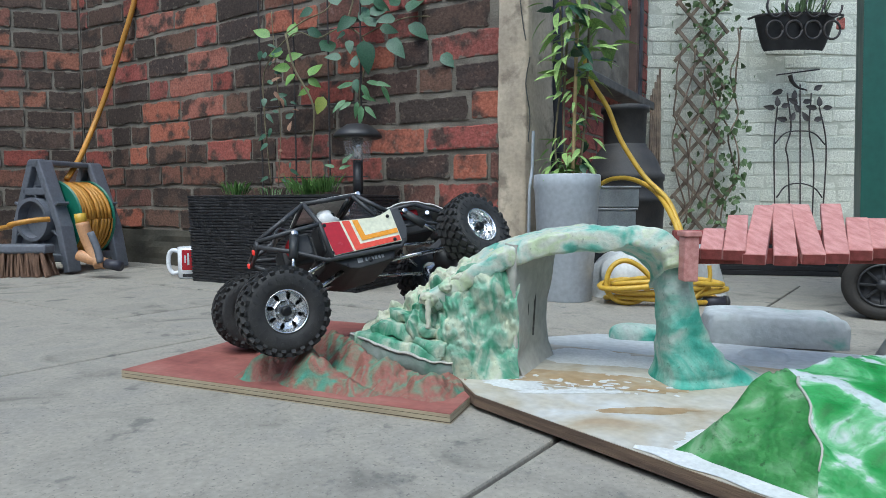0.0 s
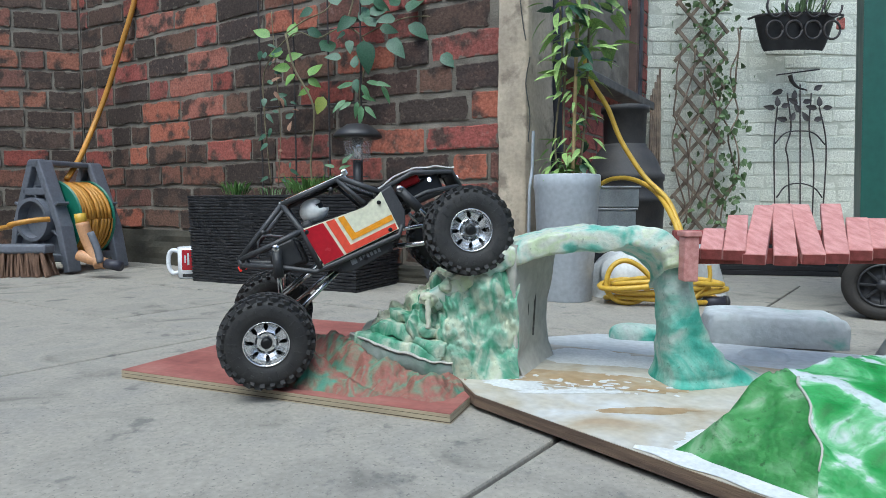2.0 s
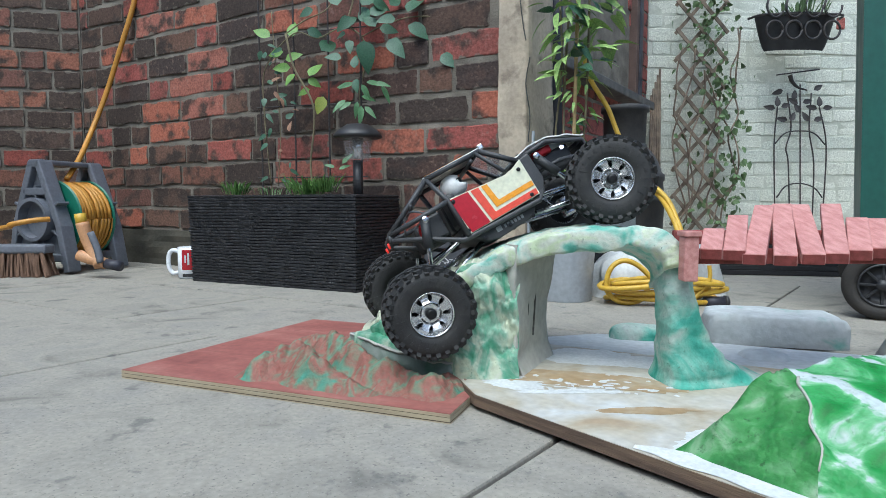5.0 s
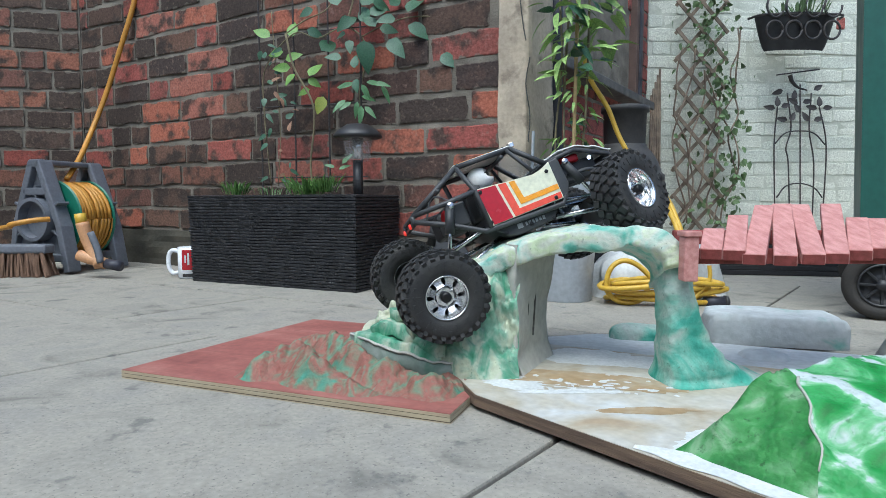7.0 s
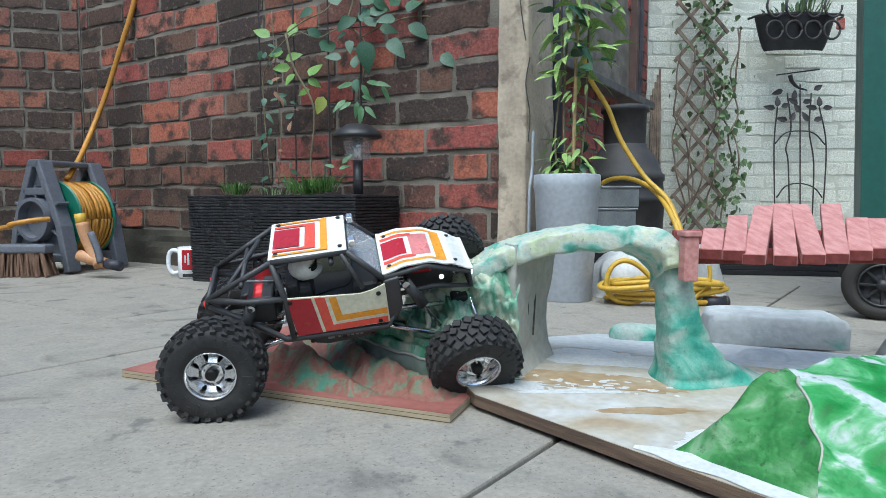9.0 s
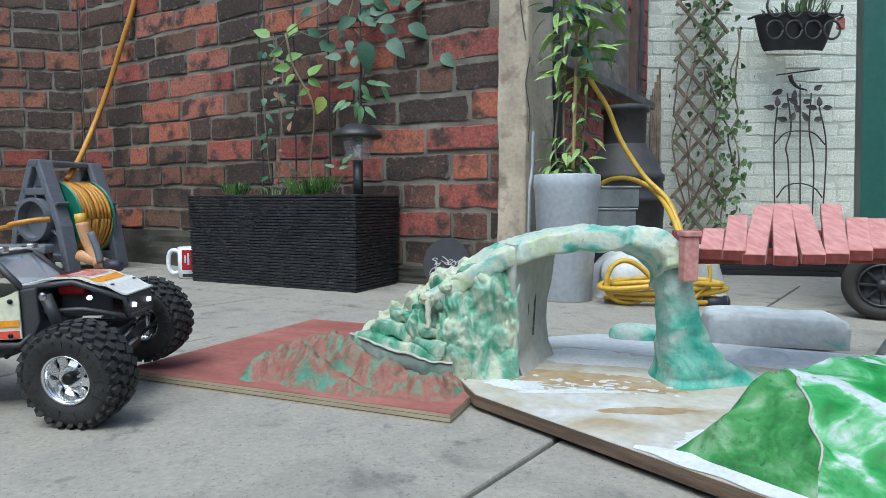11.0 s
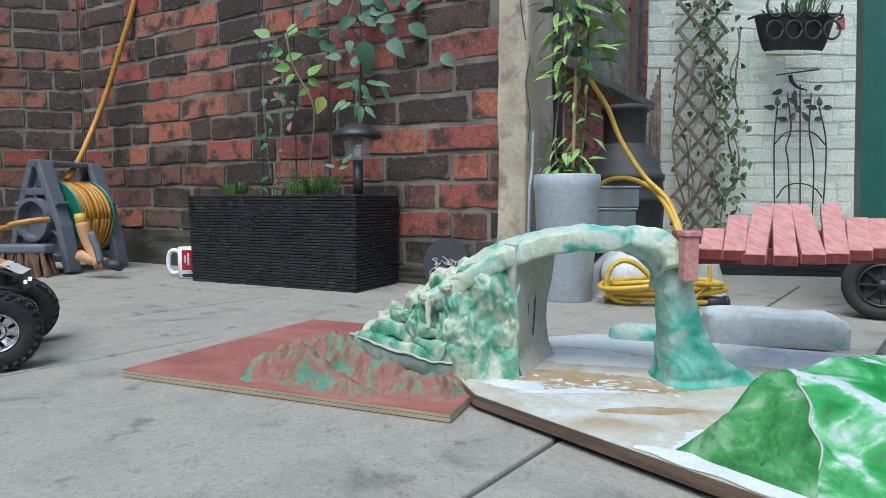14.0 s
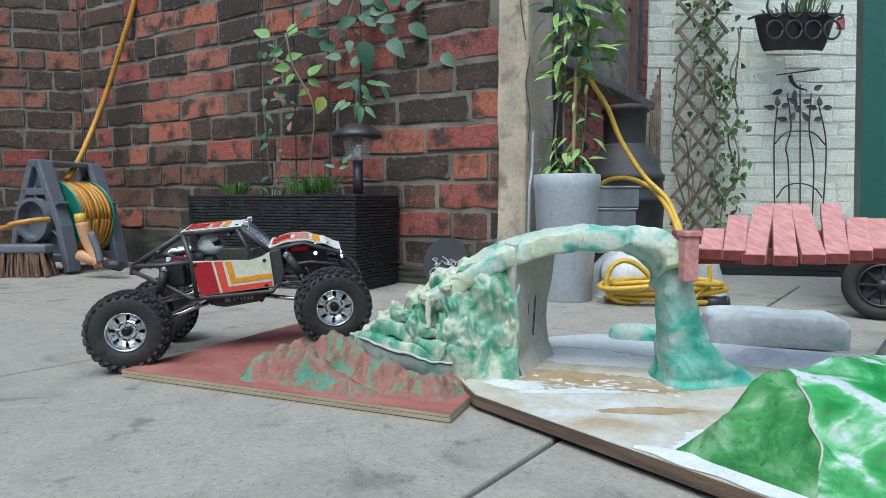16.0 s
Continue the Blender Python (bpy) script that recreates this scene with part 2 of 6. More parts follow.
M.update(
    slab=layered(mat("concrete_slab", (0.31, 0.30, 0.28), None, 5, 0.88, bump=0.35, fine=160), [(0.28, (0.165, 0.155, 0.136)), (0.36, (0.255, 0.24, 0.208)), (0.5, (0.312, 0.29, 0.247)), (0.72, (0.255, 0.243, 0.22))], 9, 12, seed=3.1),

    slate_black=mat("black_slate_resin", (0.013, 0.013, 0.015), (0.022, 0.022, 0.025), 25, 0.5, bump=0.5),
    grit=mat("joint_grit", (0.15, 0.145, 0.135), (0.075, 0.072, 0.066), 22, 0.95, bump=0.9),
    soil=mat("soil", (0.05, 0.035, 0.025), (0.02, 0.015, 0.01), 50, 0.95, bump=1.0),
    pot=mat("grey_plastic", (0.43, 0.465, 0.50), (0.38, 0.41, 0.445), 10, 0.4, bump=0.05),
    black_plastic=mat("black_plastic", (0.018, 0.018, 0.02), (0.03, 0.03, 0.032), 30, 0.45, bump=0.1),
    iron=mat("cast_iron", (0.035, 0.035, 0.038), (0.06, 0.055, 0.052), 18, 0.62, bump=0.4),
    zinc=mat("galvanised_zinc", (0.36, 0.38, 0.39), (0.27, 0.29, 0.30), 25, 0.45, metal=0.5, bump=0.1),
    hose=mat("yellow_hose", (0.62, 0.40, 0.05), (0.52, 0.32, 0.03), 60, 0.45, bump=0.15),
    hose_orange=mat("amber_hose", (0.55, 0.27, 0.04), (0.45, 0.21, 0.03), 60, 0.45, bump=0.15),
    reel=mat("grey_reel_plastic", (0.16, 0.17, 0.20), (0.115, 0.125, 0.145), 12, 0.5, bump=0.1),
    reel_green=mat("green_reel_plastic", (0.02, 0.16, 0.10), (0.015, 0.12, 0.08), 14, 0.45, bump=0.1),
    peach=mat("peach_grip", (0.55, 0.30, 0.15), (0.48, 0.25, 0.12), 20, 0.5, bump=0.1),
    white_glaze=mat("white_glaze", (0.75, 0.77, 0.80), (0.70, 0.72, 0.75), 10, 0.15, bump=0),
    red_print=mat("red_print", (0.42, 0.02, 0.03), None, 10, 0.25, bump=0),
    bristle=mat("bristle", (0.22, 0.13, 0.085), (0.12, 0.07, 0.045), 90, 0.9, bump=0.8, stretch=(1, 1, 0.15)),
    leaf=mat("leaf_bright", (0.16, 0.30, 0.045), (0.10, 0.22, 0.035), 18, 0.45, bump=0.25),
    leaf_mid=mat("leaf_mid", (0.10, 0.21, 0.085), (0.065, 0.16, 0.06), 18, 0.45, bump=0.25),
    leaf_dry=mat("leaf_dry", (0.30, 0.17, 0.10), (0.20, 0.11, 0.07), 20, 0.7, bump=0.3),
    shrub=mat("shrub_leaf", (0.33, 0.46, 0.14), (0.20, 0.35, 0.09), 18, 0.5, bump=0.25),
    seedling=mat("seedling_leaf", (0.13, 0.24, 0.055), (0.07, 0.16, 0.035), 40, 0.5, bump=0.3),
    leaf_dark=mat("leaf_dark", (0.052, 0.125, 0.068), (0.032, 0.09, 0.048), 18, 0.42, bump=0.25),
    leaf_yellow=mat("leaf_yellow", (0.30, 0.32, 0.05), (0.20, 0.26, 0.04), 20, 0.45, bump=0.25),
    ivy=mat("ivy_dry", (0.13, 0.21, 0.085), (0.08, 0.12, 0.05), 20, 0.7, bump=0.3),
    stem=mat("stem", (0.22, 0.19, 0.11), (0.14, 0.12, 0.07), 40, 0.8, bump=0.4),
    cane=mat("bamboo_cane", (0.45, 0.33, 0.16), (0.36, 0.26, 0.12), 30, 0.6, bump=0.2),
    lath=mat("weathered_lath", (0.24, 0.185, 0.135), (0.13, 0.10, 0.075), 25, 0.85, bump=0.5),
    wire=mat("dark_wire", (0.03, 0.03, 0.033), (0.05, 0.04, 0.035), 30, 0.6, bump=0.2),
    frame_dark=mat("dark_frame", (0.045, 0.045, 0.06), (0.03, 0.03, 0.04), 15, 0.5, bump=0.15),
    frame_brown=mat("brown_frame", (0.12, 0.075, 0.06), (0.09, 0.055, 0.045), 15, 0.6, bump=0.2),
    sill=mat("stone_sill", (0.13, 0.125, 0.12), (0.08, 0.078, 0.075), 15, 0.8, bump=0.5),
    bin_green=mat("bin_green", (0.03, 0.115, 0.092), (0.024, 0.095, 0.076), 8, 0.38, bump=0.06),
    rubber=mat("wheel_rubber", (0.022, 0.02, 0.018), (0.035, 0.03, 0.025), 25, 0.75, bump=0.3),
    sack=mat("white_sack", (0.60, 0.62, 0.62), (0.48, 0.50, 0.51), 14, 0.5, bump=0.4),
    disc=mat("slate_disc", (0.035, 0.037, 0.043), (0.05, 0.052, 0.058), 30, 0.7, bump=0.3),
    chalk=mat("white_ink", (0.62, 0.63, 0.64), None, 30, 0.7, bump=0),
    chrome=mat("chrome", (0.75, 0.76, 0.78), (0.65, 0.66, 0.68), 40, 0.14, metal=1.0, bump=0.0),
    clear=sheer("clear_plastic", (0.75, 0.78, 0.8), 0.13, 0.05),
    pane=mat("window_pane", (0.36, 0.38, 0.37), (0.46, 0.48, 0.46), 5, 0.15, bump=0.0),
)
spotted(M["slab"], (0.15, 0.148, 0.14), 38, 0.60, 0.70, 0.75)
spotted(M["slab"], (0.125, 0.122, 0.115), 13, 0.615, 0.68, 0.75)
spotted(M["slab"], (0.42, 0.40, 0.37), 260, 0.62, 0.70, 0.6)
spotted(M["slab"], (0.10, 0.097, 0.09), 300, 0.59, 0.66, 0.7)
spotted(M["render"], (0.16, 0.13, 0.10), 14, 0.56, 0.68, 0.7)
spotted(M["brick_white"], (0.40, 0.41, 0.33), 9, 0.62, 0.72, 0.5)
spotted(M["slate_black"], (0.10, 0.10, 0.105), 60, 0.60, 0.75, 0.6)
spotted(M["brick"], (0.34, 0.24, 0.19), 60, 0.58, 0.74, 0.5)
spotted(M["brick_dark"], (0.22, 0.16, 0.125), 60, 0.58, 0.74, 0.5)
spotted(M["brick_side"], (0.28, 0.2, 0.155), 60, 0.58, 0.74, 0.5)
spotted(M["mortar"], (0.09, 0.085, 0.07), 18, 0.56, 0.70, 0.6)
rnd = random.Random(7)

# ---- ground and paving ----
ground = part("ground", sheet(lambda u, v: Vector((lerp(-60, 60, u), lerp(-60, 60, v), -0.012)), 2, 2), M["gap"])
tagged(ground, "dark gritty ground beneath the paving", "ground", kind="structure")
pavement = part("pavement", sheet(lambda u, v: Vector((lerp(-4, 4.2, u), lerp(-3.5, 4.6, v), -0.006)), 2, 2), M["grit"])
tagged(pavement, "worn grey concrete paving slabs with gritty joints", "pavement", kind="structure")
E1, E2 = Vector((0.855, -0.519, 0)), Vector((0.62, 0.785, 0))
ROWS = [(-2.1, 0.0), (-1.53, 0.31), (-0.96, -0.12), (-0.38, 0.2), (0.19, 0.0), (0.737, -0.33), (1.115, 0.12), (1.62, 0.0), (2.08, -0.36), (2.55, 0.12), (3.0, 0), (3.45, 0.2), (3.9, 0), (4.35, 0.3), (4.8, 0.1), (5.25, 0)]
SLABS = []
for (n0, off), (n1, _) in zip(ROWS, ROWS[1:]):
    for k in range(-8, 9):
        SLABS.append((n0, n1, -0.29 + off + k * 0.72, -0.29 + off + (k + 1) * 0.72))


def slab(n0, n1, u0, u1):
    g = 0.0024
    k0 = [E2 * (n0 + g) + E1 * (u0 + g), E2 * (n0 + g) + E1 * (u1 - g), E2 * (n1 - g) + E1 * (u1 - g), E2 * (n1 - g) + E1 * (u0 + g)]
    if not any(-3.2 < p.x < 3.6 and -3 < p.y < 4.4 for p in k0):
        return None
    c = sum(k0, Vector()) / 4
    bm = prism([(p.x - c.x, p.y - c.y) for p in k0], 0.03, bevel=0.003)
    ob = part("slab", bm, M["slab"], pavement)
    ob.location = (c.x, c.y, -0.03 + rnd.uniform(-0.0012, 0.0008))
    ob.rotation_euler = (rnd.uniform(-0.001, 0.001), rnd.uniform(-0.001, 0.001), 0)
    return ob


for s in SLABS:
    slab(*s)

# ---- walls ----
BRICKS = []
for k in range(8):
    bm = boxm((0, 0, 0), (1, 1, 1))
    bmesh.ops.bevel(bm, geom=bm.edges[:], offset=0.05, segments=1, affect="EDGES")
    bmesh.ops.subdivide_edges(bm, edges=[e for e in bm.edges if e.calc_length() > 0.5], cuts=2, use_grid_fill=True)
    for v in bm.verts:
        v.co += Vector((sway((*v.co.xy, k * 3.3), 0.4, 0.03), sway((v.co.y, v.co.z, k * 5.1), 0.4, 0.03) + sway((v.co.x * 2, v.co.z, k * 4.4), 0.5, 0.05), sway((v.co.z, v.co.x * 2, k * 2.7), 0.5, 0.13)))
    me = bpy.data.meshes.new("brick")
    bm.to_mesh(me)
    bm.free()
    BRICKS.append(me)


def brick_wall(name, label, m, length, height, z0, pitch, bl, hl, depth, mats, core, joint=0.012, seed=1, proud=0.006, pick=None, thick=0.22):
    """A wall in its own frame: x along it, y into it, its face at y = 0. Mortar body with single bricks standing proud of it."""
    wall = part(name, boxm((length / 2, thick / 2 + proud, height / 2), (length, thick, height)), core, m=None)
    wall.matrix_world = m
    tagged(wall, label, "wall", kind="structure")
    r = random.Random(seed)
    z, row = z0, 0
    while z < height - 0.02:
        x = -r.uniform(0.0, 0.9) * bl
        while x < length:
            w = hl if r.random() < 0.28 else bl * r.uniform(0.95, 1.03)
            a, b = max(x, 0.0), min(x + w, length)
            if b - a > 0.03 and (pick is None or pick(0.5 * (a + b), z)):
                me = r.choice(BRICKS)
                me2 = mats(0.5 * (a + b), z, r)
                key = (me.name, me2.name)
                if key not in CACHE:
                    q = me.copy()
                    q.materials.clear()
                    q.materials.append(me2)
                    CACHE[key] = q
                ob = new("brick", CACHE[key])
                ob.parent = wall
                ob.location = (0.5 * (a + b), depth / 2 - proud + r.uniform(-0.003, 0.003) + proud, z + pitch / 2 + r.uniform(-0.003, 0.003))
                ob.scale = (b - a - joint, depth, pitch - joint + r.uniform(-0.005, 0.003))
                ob.rotation_euler = (r.uniform(-0.03, 0.03), r.uniform(-0.018, 0.018), r.uniform(-0.015, 0.015))
            x += w
        z += pitch
        row += 1
    return wall


CACHE = {}
WALL = pose(-1.534, 2.66, 0, 0, 0, -29.92)


def main_mats(x, z, r):
    dark = 0.9 if z < 0.42 and x < 0.9 else 0.8 if z < 0.22 else (0.62 if x < 0.45 else (0.22 if x > 1.62 else (0.72 if 0.8 < x < 1.4 else 0.25)))
    return M["brick_dark"] if r.random() < dark else M["brick"]


wall_north = brick_wall("wall_north", "old red and soot-black brick wall with thick lime joints", WALL, 1.95, 1.60, 0.056, 0.0825, 0.236, 0.118, 0.03, main_mats, M["mortar"], joint=0.011, seed=5, proud=0.005, pick=lambda x, z: z > 0.13 or x > 1.3)
part("plinth", sheet(lambda u, v: Vector((lerp(0, 1.95, u), -0.004 + sway((u * 4, v, 0.3), 0.2, 0.006), lerp(0, 0.136 if u < 0.66 else 0.054, v))), 60, 6), M["plinth"], wall_north, "mossy cement plinth")
wall_west = brick_wall("wall_west", "weathered brown and red brick side wall", pose(-2.75, 2.443, 0, 0, 0, 10.1), 1.235, 1.60, 0.056, 0.0825, 0.19, 0.10, 0.03, lambda x, z, r: M["brick_dark"] if z < 0.4 and r.random() < 0.7 else M["brick_side"], M["mortar"], seed=9)
wall_white = brick_wall("wall_white", "white-painted brick wall with mossy joints", pose(1.27, 3.9, 0), 2.6, 2.0, 0.0, 0.0825, 0.236, 0.118, 0.03, lambda x, z, r: M["brick_white"], M["mortar_white"], seed=4, proud=0.003, joint=0.008)
WIN = pose(0.16, 2.176, 0, 0, 0, math.degrees(math.atan2(1.724, 1.11)))
WL = math.hypot(1.724, 1.11)
wall_window = brick_wall("wall_window", "dark red brick house wall under a window", WIN, WL, 2.2, 0.0, 0.0825, 0.236, 0.118, 0.03, lambda x, z, r: M["brick_red"], M["mortar"], seed=12, pick=lambda x, z: (z < 0.80 or x > 1.74) and x > 0.25)

# rendered pier at the end of the long wall
bm = bmesh.new()


def pier_pt(u, v):
    ring = [(0.0, -0.012), (0.082, -0.014), (0.086, 0.0), (0.09, 0.16), (0.0, 0.2)]
    k = u * 4
    i = min(int(k), 3)
    a, b = ring[i], ring[i + 1]
    x, y, z = lerp(a[0], b[0], k - i), lerp(a[1], b[1], k - i), v * 1.6
    return Vector((1.948 + x + sway((x * 3, y * 3, z), 0.16, 0.006), y + sway((x * 2, z, 4.0), 0.12, 0.007), z))


pier = part("pier", sheet(pier_pt, 24, 90), M["render"], None, "", True)
pier.matrix_world = WALL
tagged(pier, "cracked beige cement-rendered wall pier", "pier", kind="structure")
for k, pts in enumerate([[(2.036, -0.008, 0.62), (2.03, -0.02, 0.55), (2.042, -0.02, 0.47), (2.038, -0.02, 0.40)], [(2.01, -0.02, 0.78), (2.022, -0.022, 0.70), (2.03, -0.022, 0.66)]]):
    part("crack", tube(pts, 0.0016, 5, sub=5), M["gap"], pier)

# plain walls, added out of view to close the yard
for name, m, ln in (("wall_east", pose(3.85, 4.0, 0, 0, 0, -90), 7.0), ("wall_south", pose(3.85, -3.0, 0, 0, 0, 180), 7.0), ("wall_far_west", pose(-2.75, -3.0, 0, 0, 0, 90), 5.45)):
    w = part(name, boxm((ln / 2, 0.1, 0.9), (ln, 0.2, 1.8)), M["mortar"])
    w.matrix_world = m
    tagged(w, "plain added yard wall of weathered masonry, out of view", "wall", kind="structure")

# window in the house wall
window_1 = thing("window_1", "large window with dark frame and sloping stone sill", "window", WIN, kind="structure")
part("pane", boxm((1.05, 0.02, 1.5), (1.36, 0.012, 1.36)), M["pane"], window_1, "dull reflecting glass")
part("window_frame", boxm((1.70, -0.012, 1.5), (0.05, 0.05, 1.36), 0.004), M["frame_brown"], window_1)
part("window_frame", boxm((1.752, -0.016, 1.5), (0.05, 0.06, 1.36), 0.004), M["frame_dark"], window_1)
part("window_sill", boxm((1.08, -0.04, 0.815), (1.62, 0.10, 0.045), 0.006), M["sill"], window_1)
downpipe = thing("downpipe", "dark painted downpipe beside the rendered pier", "downpipe", pose(0.375, 2.1, 0))
part("pipe", tube([(0, 0, 0), (0, 0, 1.6)], 0.026, 16), M["frame_dark"], downpipe, smooth=True)
for z in (0.42, 1.0):
    part("bracket", lathe([(0.028, z - 0.02), (0.033, z - 0.015), (0.033, z + 0.015), (0.028, z + 0.02)], 16), M["frame_dark"], downpipe)


# ---- long black planter ----
PL = pose(-0.776, 1.897, 0, 0, 0, -26.0)
planter = thing("planter", "long black slate-effect trough planter beside the brick wall", "planter", PL)


def planter_body():
    bm = bmesh.new()
    L, D, Hh, nl = 0.605, 0.222, 0.264, 30
    per = []
    for k in range(110):
        per.append((k / 110 * L, 0.0))
    for k in range(36):
        per.append((L, k / 36 * D))
    for k in range(48):
        per.append((L - k / 48 * L, D))
    for k in range(16):
        per.append((0, D - k / 16 * D))
    rings = []
    for i in range(nl):
        for z, inset in ((i / nl, 0.0045), ((i + 0.22) / nl, 0.0), ((i + 0.75) / nl, 0.0)):
            f = 0.006 * z
            ring = []
            for x, y in per:
                j = sway((x * 7, y * 7, i * 2.1), 0.3, 0.0045) + sway((x * 26, y * 26, i * 3.7), 0.3, 0.0022) - inset * (0.5 + 0.9 * abs(sway((x * 12, y * 12, i * 1.3), 0.3))) + f
                ring.append(bm.verts.new((x + j * (1 if x > L / 2 else -1), y + j * (1 if y > D / 2 else -1), z * Hh)))
            rings.append(ring)
    top = [bm.verts.new((v.co.x + (0.014 if v.co.x < L / 2 else -0.014), v.co.y + (0.014 if v.co.y < D / 2 else -0.014), Hh)) for v in rings[-1]]
    low = [bm.verts.new((v.co.x, v.co.y, Hh - 0.03)) for v in top]
    rings += [top, low]
    n = len(per)
    for a, b in zip(rings, rings[1:]):
        for k in range(n):
            bm.faces.new((a[k], a[(k + 1) % n], b[(k + 1) % n], b[k]))
    bm.faces.new(rings[0][::-1])
    return bm


part("trough", planter_body(), M["slate_black"], planter)
part("soil", sheet(lambda u, v: Vector((lerp(0.012, 0.593, u), lerp(0.012, 0.210, v), 0.237 + sway((u * 6, v * 3, 0), 0.4, 0.012))), 30, 10), M["soil"], planter)


# ---- plants ----
def leaf_bm(w=0.5, fold=0.18, curl=0.2, n=6, tip=1.0):
    """One leaf of unit length along x."""
    bm = bmesh.new()
    rows = []
    for i in range(n + 1):
        t = i / n
        h = w * 0.5 * math.sin(math.pi * min(1, t ** 0.75)) ** 0.8 * (1 - 0.25 * t * tip)
        z = -curl * t * t
        rows.append([bm.verts.new((t, -h, z + fold * h)), bm.verts.new((t, 0, z)), bm.verts.new((t, h, z + fold * h))])
    for a, b in zip(rows, rows[1:]):
        bm.faces.new((a[0], a[1], b[1], b[0]))
        bm.faces.new((a[1], a[2], b[2], b[1]))
    bmesh.ops.remove_doubles(bm, verts=bm.verts, dist=1e-4)
    return bm


LEAVES = {}
for nm, mt, kw in (("bright", "leaf", dict(w=0.62)), ("dark", "leaf_dark", dict(w=0.66, curl=0.3)), ("yellow", "leaf_yellow", dict(w=0.7, curl=0.1)), ("slim", "leaf", dict(w=0.30, curl=0.35)), ("shrub", "shrub", dict(w=0.27, curl=0.35)), ("slim_mid", "leaf_mid", dict(w=0.36, curl=0.3)), ("dry", "leaf_dry", dict(w=0.4, curl=0.5)), ("slim_dark", "leaf_dark", dict(w=0.42, curl=0.3))):
    me = bpy.data.meshes.new("leaf")
    b = leaf_bm(**kw)
    b.to_mesh(me)
    b.free()
    me.materials.append(M[mt])
    me.shade_smooth()
    LEAVES[nm] = me


def leaf(parent, kind, p, yaw, pitch, size, roll=0):
    ob = new("leaf", LEAVES[kind])
    ob.parent = parent
    ob.matrix_local = pose(*p, roll, pitch, yaw) @ Matrix.Diagonal((size, size, size, 1))
    return ob


def tuft(parent, name, c, n, h, mt, r, spread=0.02, w=0.006):
    """Many thin blades or tiny leaves from one base, joined."""
    bm = bmesh.new()
    for k in range(n):
        a = r.uniform(0, 6.28)
        b = Vector(c) + Vector((math.cos(a), math.sin(a), 0)) * r.uniform(0, spread)
        tip = b + Vector((math.cos(a) * r.uniform(0.2, 0.8), math.sin(a) * r.uniform(0.2, 0.8), 1)) * h * r.uniform(0.5, 1)
        mid = lerp(b, tip, 0.55) + Vector((0, 0, h * 0.12))
        s = Vector((-math.sin(a), math.cos(a), 0)) * w * r.uniform(0.6, 1.2)
        v = [bm.verts.new(q) for q in (b - s * 0.4, b + s * 0.4, mid + s, tip, mid - s)]
        bm.faces.new(v)
    return part(name, bm, M[mt], parent)


# climbing plant on a wire frame against the wall
climber = thing("climbing_plant", "leafy climbing plant trained up the brick wall", "plant", pose(0, 0, 0))
R = random.Random(11)
for pts, r in (([(-0.391, 1.870, 0.274), (-0.401, 1.880, 0.360), (-0.387, 1.870, 0.468), (-0.390, 1.860, 0.542), (-0.442, 1.860, 0.641), (-0.465, 1.860, 0.739)], 0.0035), ([(-0.243, 1.860, 0.484), (-0.248, 1.870, 0.577), (-0.225, 1.870, 0.676), (-0.242, 1.870, 0.733), (-0.281, 1.870, 0.771), (-0.266, 1.870, 0.840), (-0.260, 1.870, 0.937)], 0.003), ([(-0.281, 1.870, 0.771), (-0.327, 1.880, 0.753), (-0.380, 1.890, 0.734), (-0.450, 1.900, 0.750), (-0.551, 1.950, 0.660), (-0.561, 1.960, 0.523), (-0.541, 1.950, 0.293)], 0.0022), ([(-0.470, 1.880, 0.744), (-0.411, 1.880, 0.784), (-0.343, 1.880, 0.818), (-0.308, 1.880, 0.892)], 0.002), ([(-0.242, 1.870, 0.733), (-0.172, 1.850, 0.761), (-0.088, 1.820, 0.776), (0.025, 1.780, 0.764), (0.103, 1.750, 0.771)], 0.002), ([(-0.517, 1.940, 0.293), (-0.508, 1.950, 0.469), (-0.520, 1.950, 0.660), (-0.530, 1.950, 0.831)], 0.0016)):
    part("stem", tube(pts, r, 6, sub=6), M["stem"], climber, smooth=True)


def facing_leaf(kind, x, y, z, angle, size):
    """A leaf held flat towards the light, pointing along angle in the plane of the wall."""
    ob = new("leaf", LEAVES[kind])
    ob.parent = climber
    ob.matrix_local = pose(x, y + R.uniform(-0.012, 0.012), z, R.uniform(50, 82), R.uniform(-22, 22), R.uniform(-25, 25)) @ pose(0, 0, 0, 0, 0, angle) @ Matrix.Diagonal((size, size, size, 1))


